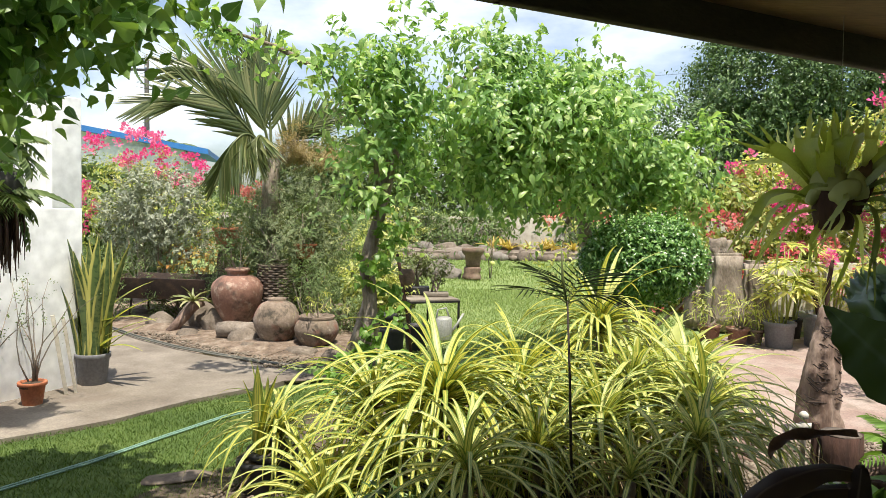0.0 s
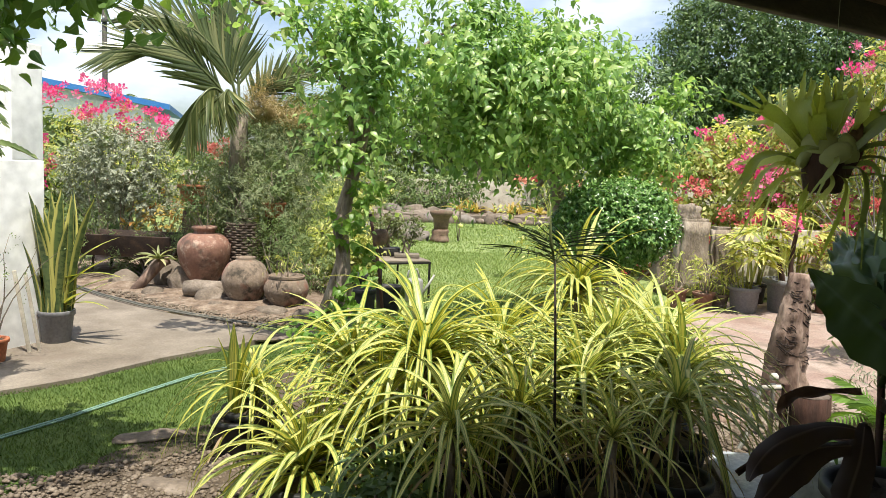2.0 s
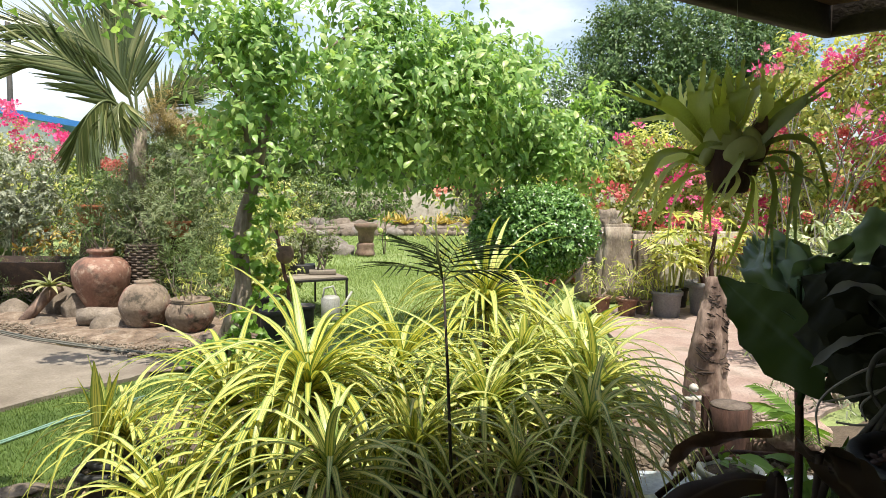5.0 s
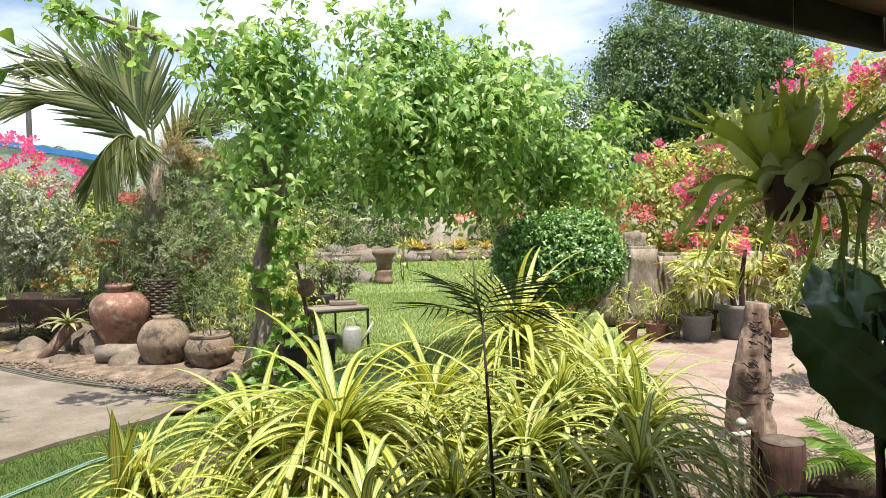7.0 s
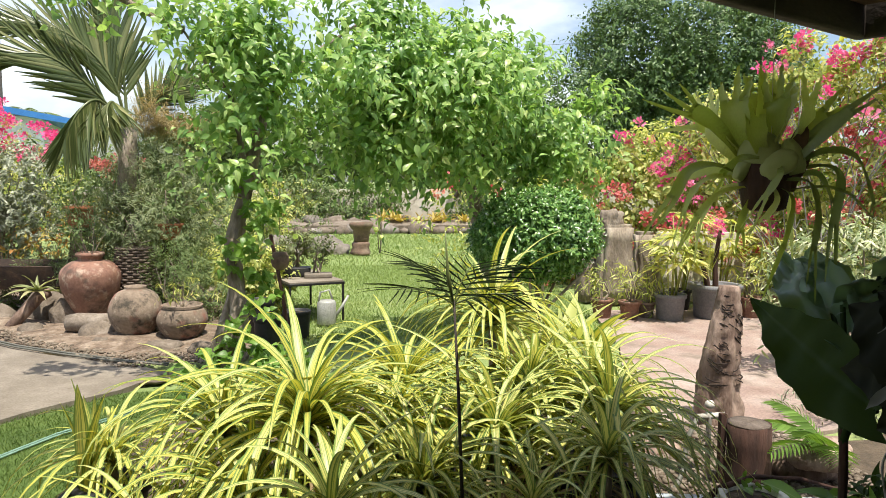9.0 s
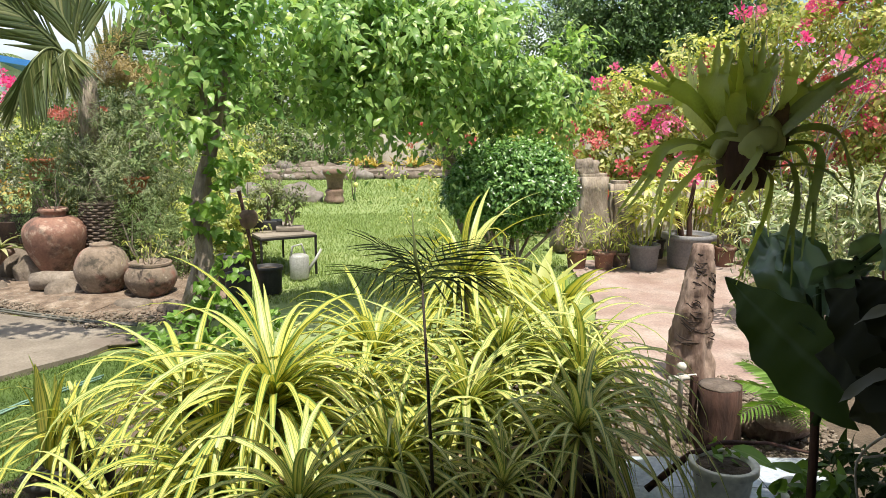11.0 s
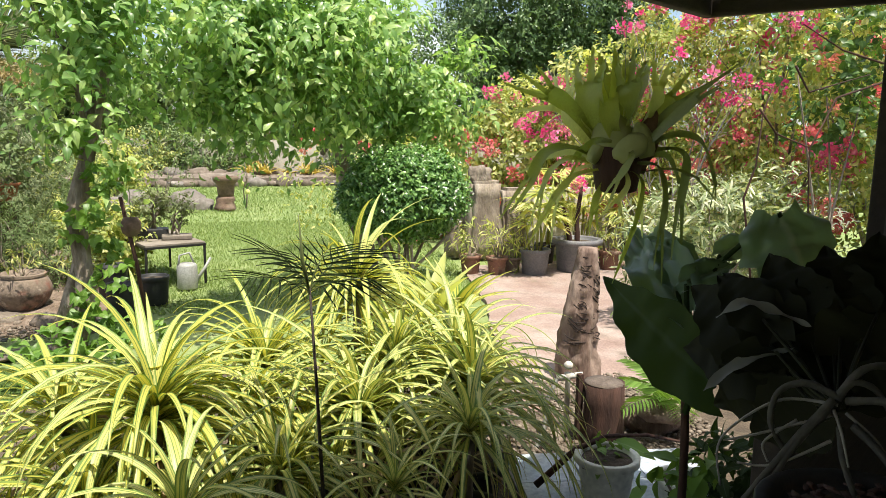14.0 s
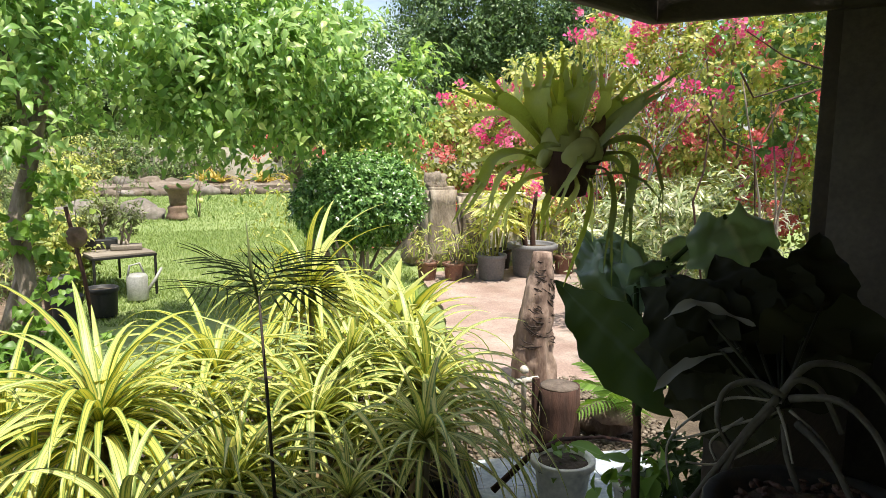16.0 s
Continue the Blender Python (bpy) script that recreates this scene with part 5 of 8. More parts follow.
shrub(t, [((0, 0, 1.65), (1.0, 0.6, 0.8)), ((0.9, 0.2, 1.3), (0.7, 0.5, 0.6)), ((-0.9, 0, 1.2), (0.6, 0.5, 0.6))], 520, 0.07, OVAL, M_HEDGE, 7, 0.24, 0.3, 9)
P, o = in_blobs([((0, -0.2, 2.45), (0.9, 0.4, 0.34)), ((0.8, 0, 2.1), (0.6, 0.4, 0.3)), ((-0.9, -0.2, 1.4), (0.3, 0.3, 0.5))], 90, 0.6, 0.2, 2)
flowers(t, P, M_PINK, 0.032, 8, 0.09)
t = thing("poinsettia", "shrub with coral-red leaves behind the clay jar", "shrub", (-2.5, 11.5, 0))
shrub(t, [((0, 0, 1.1), (0.5, 0.4, 0.5))], 160, 0.09, OVAL, M_FEATHER, 6, 0.2, 0.3, 4)
P, o = in_blobs([((0, -0.2, 1.62), (0.36, 0.25, 0.24))], 22, 0.5, 0.4, 2)
flowers(t, P, M_CORALDULL, 0.030, 6, 0.08)
for x, y, z, r in ((-2.60, 10.25, 0.92, 0.19), (-1.36, 9.0, 0.86, 0.13)):
    st = solo("log_stand", Geo().add(boulder(r * 0.8, r * 0.8, z * 0.75, int(r * 100), 0.15)).mesh("stand"), M_STUMP, "rough dark log used as a pot stand", "stand", (x, y, z * 0.45), 0)
    t = potted("potted_shrub", "green shrub in an orange clay pot on a log", "potted plant", (x, y, z), r, r * 0.75, r * 1.35, M_TERRA, 0.015, "orange terracotta pot")
    shrub(t, [((0, 0, r * 1.35 + 0.22), (0.22, 0.2, 0.2))], 60, 0.06, OVAL, M_FEATHER, 6, 0.16, 0.3, 4, base=(0, 0, r), stems=4)
t = thing("croton", "low croton shrub with yellow and red leaves", "shrub", (-3.1, 10.9, 0))
shrub(t, [((0, 0, 0.55), (0.5, 0.35, 0.35)), ((0.4, 0.2, 0.8), (0.3, 0.3, 0.3))], 150, 0.10, OVAL, M_YELLOWLEAF, 6, 0.2, 0.2, 3, 0.8)
for x, y, w, h, m_, lf, sd in ((-0.95, 8.6, 0.42, 0.5, M_FEATHER, 0.05, 1), (-0.55, 8.9, 0.4, 0.62, M_HEDGE, 0.07, 2), (-1.25, 9.0, 0.35, 0.7, M_FEATHER, 0.05, 5), (-0.35, 9.7, 0.45, 0.7, M_FEATHER, 0.06, 6), (-3.9, 9.4, 0.5, 0.7, M_FEATHER, 0.06, 7), (-2.5, 9.75, 0.42, 0.85, M_FEATHER, 0.05, 9), (-1.22, 8.55, 0.26, 0.72, M_FEATHER, 0.05, 10), (-3.0, 9.55, 0.4, 0.4, M_FEATHER, 0.06, 8)):
    t = thing("garden_shrub", "small leafy green garden shrub in the bed", "shrub", (x, y, 0), 0, "shrubs of the bed")
    shrub(t, [((0, 0, h * 0.65), (w, w * 0.85, h * 0.6))], 320, lf, BLADE if m_ is M_FEATHER else OVAL, m_, 9, 0.18, 0.2, sd)

for x, y, w, h, z, m_, sd in ((-1.85, 9.4, 0.36, 1.8, 0.0, M_CONIFER, 51), (-1.30, 9.45, 0.42, 1.9, 0.0, M_CONIFER, 52), (-2.25, 9.3, 0.34, 1.3, 0.0, M_FEATHER, 53), (-0.85, 9.6, 0.4, 1.3, 0.0, M_FEATHER, 54)):
    t = thing("feathery_shrub", "tall feathery grey-green shrub behind the clay jars", "shrub", (x, y, z), 0, "feathery shrubs of the bed")
    shrub(t, [((0, 0, h * 0.7), (w, w * 0.8, h * 0.32)), ((0.1, 0, h * 0.4), (w * 0.8, w * 0.7, h * 0.25))], 430, 0.05, BLADE, m_, 13, 0.24, 0.2, sd, lumps=0.7)

t = thing("dark_shrub", "dark small-leaved shrub at the foot of the striped plants", "shrub", (-0.10, 2.60, 0))
shrub(t, [((0, 0, 0.26), (0.17, 0.15, 0.2)), ((0.12, 0.02, 0.2), (0.14, 0.12, 0.16))], 130, 0.055, OVAL, M_MANGO, 8, 0.14, 0.1, 61, stems=8)

# palm
palm = thing("feather_palm", "young feather palm with long arching fronds", "palm", (-1.9, 9.35, 0))
limb("trunk", [(0, 0, 0), (0.02, 0, 1.0), (0.06, 0, 2.07)], 0.12, 0.10, palm, M_BARK)


def spline(pts, n=4):
    """A smooth line through the given points."""
    v = [Vector(p) for p in pts]
    fine = []
    for i in range(len(v) - 1):
        p0, p1, p2, p3 = v[max(i - 1, 0)], v[i], v[i + 1], v[min(i + 2, len(v) - 1)]
        for k in range(n):
            u = k / n
            fine.append(0.5 * (2 * p1 + (p2 - p0) * u + (2 * p0 - 5 * p1 + 4 * p2 - p3) * u * u + (3 * p1 - p0 - 3 * p2 + p3) * u ** 3))
    return fine + [v[-1]]


def long_frond(owner, points, leaflet, pairs, side, angle, hang, fold, w=0.036):
    """A palm leaf along the given line; side: the way its leaflets spread."""
    pts = spline(points, 6)
    n = len(pts) - 1
    P, D, N, L = [], [], [], []
    for k in range(pairs):
        s_ = 0.2 + 0.8 * (k + 0.5) / pairs
        i = min(n - 1, int(s_ * n))
        p = pts[i].lerp(pts[i + 1], s_ * n - i)
        ax = (pts[i + 1] - pts[i]).normalized()
        sd = (Vector(side) - ax * ax.dot(Vector(side))).normalized()
        nr = ax.cross(sd)
        for q in (-1, 1):
            a = radians(angle * (1.25 - 0.75 * s_) + rng.uniform(-4, 4))
            d = ax * math.cos(a) + (sd * q + nr * fold) * math.sin(a) + Vector((0, 0, -hang * rng.uniform(0.7, 1.3)))
            P.append(p), D.append(d), N.append(nr + sd * q * -0.5 + Vector(rng.normal(size=3)) * 0.08)
            L.append(leaflet * (0.5 + 0.5 * math.sin(math.pi * min(1, 0.15 + 0.8 * s_))) * rng.uniform(0.88, 1.06))
    shape = leaf_shape((0.3 * w, w, w, w * 0.75, w * 0.4, 0.003), 0.5, 0.10)
    fr = part("frond", Geo().add(tube(pts, [0.020 * (1 - 0.85 * i / n) + 0.002 for i in range(n + 1)], 6)).mesh("rachis"), M_PALM, owner)
    part("blade", np_mesh("leaflets", *leaves(shape, P, D, N, L)), M_PALM, fr)


H = (0.06, 0, 2.05)
for pts, ll, n, side, ang, hang, fold in (
        ((H, (-0.08, -0.1, 2.62), (-0.48, -0.2, 3.04), (-1.00, -0.3, 3.12)), 0.72, 44, (0.1, 0.3, 1), 27, 0.16, -0.1),
        ((H, (-0.22, -0.3, 2.46), (-0.62, -0.5, 2.76), (-1.20, -0.7, 2.66)), 0.76, 46, (0.1, 0.4, 1), 25, 0.24, -0.1),
        ((H, (0.01, 0.1, 2.65), (-0.10, 0.2, 3.10), (-0.20, 0.2, 3.40)), 0.66, 30, (1, 0.1, 0.1), 34, -0.05, 0.05),
        ((H, (0.30, 0.1, 2.38), (0.60, 0.1, 2.54), (0.95, 0.1, 2.62)), 0.46, 44, (0, 0.2, 1), 48, -0.15, 0.05),
        ((H, (-0.12, -0.4, 2.32), (-0.26, -0.6, 2.20), (-0.38, -0.7, 1.92)), 0.72, 52, (1, 0.3, 0.1), 36, 1.2, 0.05),
        ((H, (0.02, -0.4, 2.30), (0.0, -0.6, 2.22), (0.05, -0.75, 2.0)), 0.5, 34, (1, 0, 0.2), 44, 0.9, 0.1)):
    long_frond(palm, pts, ll, n, side, ang, hang, fold)

# ---- lawn ----
def bench_table():
    t = thing("plant_table", "low black iron table with a white stone top, holding bonsai pots", "table", (0.03, 9.05, 0), -72)
    part("tabletop", Geo().add(boxed(1.12, 0.6, 0.022, 0.004)).mesh("tabletop"), M_CONC, t, m=pose(0, 0, 0.42))
    part("frame", Geo().add(boxed(1.14, 0.02, 0.025, 0.003, (0, -0.30, 0.40))).add(boxed(1.14, 0.02, 0.025, 0.003, (0, 0.30, 0.40))).add(boxed(0.02, 0.6, 0.025, 0.003, (-0.56, 0, 0.40))).add(boxed(0.02, 0.6, 0.025, 0.003, (0.56, 0, 0.40))).mesh("frame"), M_BLACKIRON, t)
    for x in (-0.555, 0.555):
        for y in (-0.295, 0.295):
            part("leg", Geo().add(boxed(0.022, 0.022, 0.42, 0.003)).mesh("leg"), M_BLACKIRON, t, m=pose(x, y, 0))


bench_table()
for x, y, r, h in ((-0.02, 9.0, 0.16, 0.10), (0.22, 8.85, 0.15, 0.05)):
    t = thing("bonsai", "small bonsai in a shallow dark tray on the table" if r > 0.155 else "little succulent bonsai in a flat tray on the table", "bonsai", (x, y, 0.443), 0)
    part("tray", Geo().add(boxed(r * 2, r * 1.3, h, 0.012)).mesh("tray"), M_BLACKPOT if r > 0.155 else M_CONC, t)
    limb("trunk", [(0, 0, h), (0.03, 0, h + 0.08), (-0.03, 0, h + 0.2)], 0.02, 0.008, t, seg=6)
    shrub(t, [((0, 0, h + 0.2), (0.17, 0.14, 0.15)), ((0.07, 0, h + 0.34), (0.09, 0.09, 0.08))], 110 if r > 0.155 else 60, 0.05, SMALL, M_BROM, 6, 0.07, 0.1, 4, base=(0, 0, h), stems=3)
t = thing("watering_can", "pale galvanised watering can on the lawn", "watering can", (0.30, 8.42, 0), 20)
part("body", Geo().add(lathe([(0.095, 0), (0.10, 0.01), (0.10, 0.23), (0.085, 0.25), (0.05, 0.26)], 24)).mesh("body"), M_TIN, t)
part("handle", Geo().add(tube([(-0.09, 0, 0.22), (-0.07, 0, 0.34), (0.03, 0, 0.36), (0.07, 0, 0.25)], 0.011, 7)).mesh("handle"), M_TIN, t)
part("spout", Geo().add(tube([(0.09, 0, 0.06), (0.18, 0, 0.18), (0.25, 0, 0.29)], [0.022, 0.016, 0.013], 8)).mesh("spout"), M_TIN, t)
for x, y, r, h, lab in ((-0.35, 7.9, 0.13, 0.36, "dark cylindrical pot beside the tree trunk"), (0.0, 7.8, 0.13, 0.26, "dark plastic pot beside the tree trunk"), (-0.25, 7.3, 0.12, 0.3, "dark plastic pot beside the tree trunk")):
    t = thing("empty_pot", lab, "pot", (x, y, 0), 0, "dark pots by the trunk")
    part("pot", pot_mesh(r, r * 0.9, h, 0.008), M_BLACKPOT, t)
    part("soil", soil_mesh(r * 0.93, h * 0.88), M_DARKSOIL, t)
t = thing("hanging_gourd", "brown coconut-shell pot hanging beside the trunk", "hanging pot", (-0.10, 6.35, 0.82))
part("shell", Geo().add(lathe([(0.001, 0), (0.03, 0.006), (0.058, 0.03), (0.070, 0.07), (0.066, 0.11), (0.048, 0.14), (0.042, 0.135)], 18)).mesh("shell"), M_URN, t)
part("string", Geo().add(tube([(0, 0, 0.13), (0, 0, 0.9)], 0.002, 4)).mesh("string"), M_BLACKIRON, t)
solo("wooden_stake", Geo().add(tube([(0.06, 0, -0.04), (0, 0, 0.5), (-0.1, 0, 1.05)], 0.016, 7)).mesh("stake"), M_STUMP, "thin dark wooden stake standing by the table", "stake", (-0.10, 7.0, 0), 0)

t = thing("stone_urn", "weathered clay urn planter on a stone pedestal on the lawn", "urn", (1.20, 15.9, 0))
part("pedestal", Geo().add(lathe([(0.20, 0), (0.22, 0.03), (0.20, 0.08), (0.17, 0.15), (0.19, 0.22), (0.16, 0.27)], 20, 0.25)).mesh("pedestal"), M_URN, t)
part("bowl", Geo().add(lathe([(0.15, 0.27), (0.16, 0.33), (0.175, 0.5), (0.22, 0.56), (0.24, 0.60), (0.24, 0.66), (0.21, 0.66), (0.19, 0.58)], 24, 0.06)).mesh("bowl"), M_URN, t)
t = thing("lime_tree", "little lime sapling with two fruit on the lawn", "sapling", (1.62, 16.2, 0))
limb("stem", [(0, 0, 0), (0.03, 0, 0.5), (-0.02, 0, 0.95)], 0.014, 0.006, t, seg=6)
shrub(t, [((0, 0, 0.75), (0.22, 0.2, 0.25))], 20, 0.08, OVAL, M_VINE, 4, 0.12, 0.3, 3, stems=2)
for x, z in ((0.02, 0.33), (-0.1, 0.50)):
    part("lime", Geo().add(boulder(0.055, 0.055, 0.06, 3, 0.03, 2)).mesh("lime"), M_LIME, t, m=pose(x, -0.1, z))
k = 20
for x, y, z, rx, ry, rz in ((0.50, 16.5, 0.05, 0.40, 0.3, 0.32), (0.0, 16.9, 0.02, 0.3, 0.25, 0.2), (-0.5, 17.2, 0.05, 0.4, 0.3, 0.25), (-0.9, 17.0, 0.0, 0.3, 0.2, 0.2), (0.75, 16.3, 0.02, 0.25, 0.2, 0.2), (-0.2, 16.3, 0.0, 0.2, 0.15, 0.12), (-1.1, 16.4, 0.0, 0.22, 0.2, 0.13)):
    k += 1
    solo("rock", Geo().add(boulder(rx, ry, rz, k)).mesh("rock"), M_ROCK, "large grey rock of the rockery on the lawn", "rock", (x, y, z), 0, "rockery stones")
t = thing("rockery_shrub", "sparse dry shrub growing in the rockery", "shrub", (0.0, 16.7, 0))
shrub(t, [((0, 0, 0.6), (0.55, 0.4, 0.4)), ((0.5, 0, 0.9), (0.3, 0.3, 0.3))], 90, 0.06, SMALL, M_FEATHER, 7, 0.2, 0.2, 3)
# stepped stone border at the far end
border = thing("stone_border", "low dry-stone border along the far end of the lawn", "stone border", kind="structure")
for row, (y, z, n) in enumerate(((22.3, 0.05, 26), (23.3, 0.26, 17))):
    for i in range(n):
        x = -3.0 + i * (9.5 / n) + rng.uniform(-0.08, 0.08)
        part("stone", Geo().add(boulder(rng.uniform(0.12, 0.42), 0.2, rng.uniform(0.08, 0.22), i + row * 40, 0.5, 2)).mesh("stone"), M_BEDROCK if i % 3 else M_ROCK, border, m=pose(x, y + rng.uniform(-0.1, 0.1) + 0.02 * (x - 2) ** 2 * (row == 0), z, 0, 0, rng.uniform(0, 180)))
solo("terrace", patch([(-4, 22.4), (7, 22.4), (7, 25.3), (-4, 25.3)], 0.22, 0.6, 0.1, 0.12, 0.3, 3), M_BEDROCK, "raised dry soil terrace behind the stones", "soil", kind="structure")
BROM2 = [np_mesh("brom_leaf", *strap(a, b, 0.07, 6, 0.5, 0.1, 0.5, 0.8)) for a, b in ((15, 40), (35, 50), (55, 50))]
for i in range(15):
    x, y = rng.uniform(-1.5, 5.2), rng.uniform(22.7, 23.9)
    if i < 7:
        x = rng.uniform(2.6, 5.0)
    t = thing("bromeliad", "yellow and orange bromeliad of the far border", "bromeliad", (x, y, 0.25), 0, "bromeliads of the border")
    rosette(t, BROM2, 11, rng.uniform(0.5, 0.75), M_YELLOWLEAF, (0, 10), (0, 0, 0), 0.75)
UPR = [np_mesh("sword_leaf", *strap(a, 6, 0.03, 6, 0.4, 0.1, 0.5, 0.8)) for a in (3, 8, 14)]
t = thing("sword_plant", "tall upright sword-leaved plant by the far wall", "plant", (4.75, 20.5, 0))
rosette(t, UPR, 12, 1.3, M_HEDGE, (0, 4), (0, 0, 0), 0.7)
for i, (x, y, w, h, m_) in enumerate(((-3.2, 25.0, 1.4, 1.6, M_FEATHER), (-0.8, 24.6, 1.2, 1.3, M_HEDGE), (1.0, 24.9, 1.1, 1.2, M_FEATHER), (6.9, 24.3, 1.5, 1.5, M_HEDGE), (-1.8, 20.5, 0.9, 1.1, M_FEATHER), (-2.6, 15.5, 0.8, 1.2, M_FEATHER), (-1.6, 13.2, 0.7, 1.0, M_HEDGE), (2.3, 24.8, 1.0, 1.2, M_FEATHER), (5.6, 24.9, 0.9, 1.4, M_FEATHER), (-0.2, 24.9, 1.0, 1.5, M_FEATHER), (8.6, 24.6, 1.2, 1.6, M_FEATHER), (-1.0, 18.5, 0.6, 0.8, M_HEDGE))):
    t = thing("border_shrub", "loose green shrub of the far garden", "shrub", (x, y, 0), 0, "shrubs of the far garden")
    shrub(t, [((0, 0, h * 0.6), (w, w * 0.7, h * 0.6))], 300, 0.12, OVAL, m_, 7, 0.35, 0.3, i + 2)

# ---- trees behind ----
def big_tree(name, label, place, blobs, count, leaf, mat, seed, trunk=0.3, per=8, length=0.6, shape=OVAL):
    t = thing(name, label, "tree", place)
    P, o = in_blobs(blobs, count, 0.72, 0.35, seed)
    part("crown", np_mesh("crown", *shoots(P, o, per, length, 0.3, leaf, shape, (0.6, 1.1), 0.6)), mat, t)
    cz = min(b[0][2] - b[1][2] for b in blobs)
    limb("trunk", [(0, 0, -0.1), (0.1, 0, cz * 0.5), (0, 0.1, cz + 1)], trunk, trunk * 0.6, t)
    for b in blobs[:5]:
        c = b[0]
        limb("limb", [(0, 0.1, cz + 0.5), (c[0] * 0.5, c[1] * 0.5, (cz + c[2]) / 2 + 0.3), c], trunk * 0.5, 0.04, t, seg=6)


big_tree("mango_tree", "large dark dense broad-leaved tree beyond the hedge", (10.5, 20.5, 0), [((-2.7, 0, 3.2), (1.5, 1.4, 1.5)), ((0, 0, 5.6), (2.3, 2.0, 2.0)), ((-1.3, 0, 4.8), (1.6, 1.6, 1.7)), ((1.6, 0, 4.9), (1.8, 1.6, 1.8)), ((0.3, 0, 3.4), (2.5, 1.8, 1.8)), ((2.9, 0, 3.9), (1.6, 1.5, 1.7))], 10000, 0.135, M_MANGO, 4, trunk=0.25)
big_tree("back_tree", "tall green tree behind the far wall", (3.6, 29.0, 0), [((0, 0, 3.6), (2.6, 1.8, 1.5)), ((-2.4, 0, 3.0), (1.8, 1.5, 1.4)), ((2.2, 0, 2.9), (2.0, 1.6, 1.4))], 1800, 0.26, M_FEATHER, 6)
big_tree("back_tree", "tall green tree behind the far wall", (-2.0, 31.0, 0), [((0, 0, 3.0), (2.4, 1.8, 1.3)), ((-2.2, 0, 2.4), (1.8, 1.5, 1.3))], 1300, 0.26, M_FEATHER, 8)
big_tree("back_tree", "tall green tree beyond the hedge", (17.5, 13.5, 0), [((0, 0, 4.0), (3.0, 2.8, 2.2)), ((-1.5, 2.0, 3.0), (2.4, 2.4, 2.0)), ((1, -2.5, 3.2), (2.4, 2.4, 2.2))], 3200, 0.24, M_BUSH, 9)

# far house, pole and palms
house = thing("house", "far white house with a blue metal roof", "house", (-12.6, 30.0, 0), 10)
part("wall", Geo().add(boxed(7.0, 5.0, 3.6, 0.02)).mesh("wall"), M_WALL, house)
roof = Geo().add(([(-4.2, -3.0, 4.75), (4.4, -3.0, 3.35), (4.4, 3.0, 3.35), (-4.2, 3.0, 4.75), (-4.2, -3.0, 4.95), (4.4, -3.0, 3.55), (4.4, 3.0, 3.55), (-4.2, 3.0, 4.95)], [(0, 1, 2, 3), (7, 6, 5, 4), (0, 4, 5, 1), (1, 5, 6, 2), (2, 6, 7, 3), (3, 7, 4, 0)]))
part("roof", roof.mesh("roof", False), M_BLUEROOF, house, "blue sheet metal roof")
part("gable", Geo().add(([(-3.5, -2.4, 3.6), (3.5, -2.4, 3.6), (3.5, -2.4, 3.62), (-3.5, -2.4, 4.7), (-3.5, 2.4, 3.6), (3.5, 2.4, 3.6), (3.5, 2.4, 3.62), (-3.5, 2.4, 4.7)], [(0, 1, 2, 3), (7, 6, 5, 4), (0, 3, 7, 4), (3, 2, 6, 7)])).mesh("gable", False), M_WALL, house)
win = part("window", Geo().add(boxed(1.1, 0.08, 1.1, 0.01)).mesh("window"), M_BLACKIRON, house, m=pose(0.8, -2.5, 1.4))
part("sill", Geo().add(boxed(1.3, 0.16, 0.08, 0.01)).mesh("sill"), M_WALL, win, m=pose(0, 0, -0.1))
pole = thing("utility_pole", "grey utility pole with a crossarm beyond the house", "utility pole", (-12.0, 33.5, 0))
part("pole", Geo().add(tube([(0, 0, 0), (0, 0, 7.9)], [0.13, 0.10], 10)).mesh("pole"), M_ROOT, pole)
part("crossarm", Geo().add(boxed(1.3, 0.1, 0.1, 0.01, (0, -0.12, 7.3))).mesh("crossarm"), M_ROOT, pole)
for x in (-0.5, 0.0, 0.5):
    part("insulator", Geo().add(lathe([(0.04, 0), (0.06, 0.05), (0.03, 0.14)], 8)).mesh("insulator"), M_TIN, pole, m=pose(x, -0.12, 7.4))
t = thing("power_cable", "thin power cable hung above the garden", "cable")
part("cable", Geo().add(tube([(-12, 33.4, 7.4), (-2, 33, 6.9), (9, 30, 7.0), (20, 27, 7.6)], 0.007, 5)).mesh("cable"), M_BLACKIRON, t)
for x, y, h in ((-13.2, 40.0, 4.6), (-15.5, 46, 4.0)):
    t = thing("coconut_palm", "far coconut palm on the skyline", "palm", (x, y, 0), 0, "far palms")
    limb("trunk", [(0, 0, 0), (0.2, 0, h * 0.5), (0.1, 0, h)], 0.18, 0.12, t)
    for k in range(9):
        ra, lf = frond_mesh(1.9, 0.5, 14, 0.55, 45, 0.06, 0.4, 0.12)
        fr = part("frond", ra, M_PALM, t, m=pose(0.1, 0, h, 0, 0, k * 40) @ pose(0, 0, 0, rng.uniform(0, 45), 0, 0))
        part("blade", lf, M_FEATHER, fr)
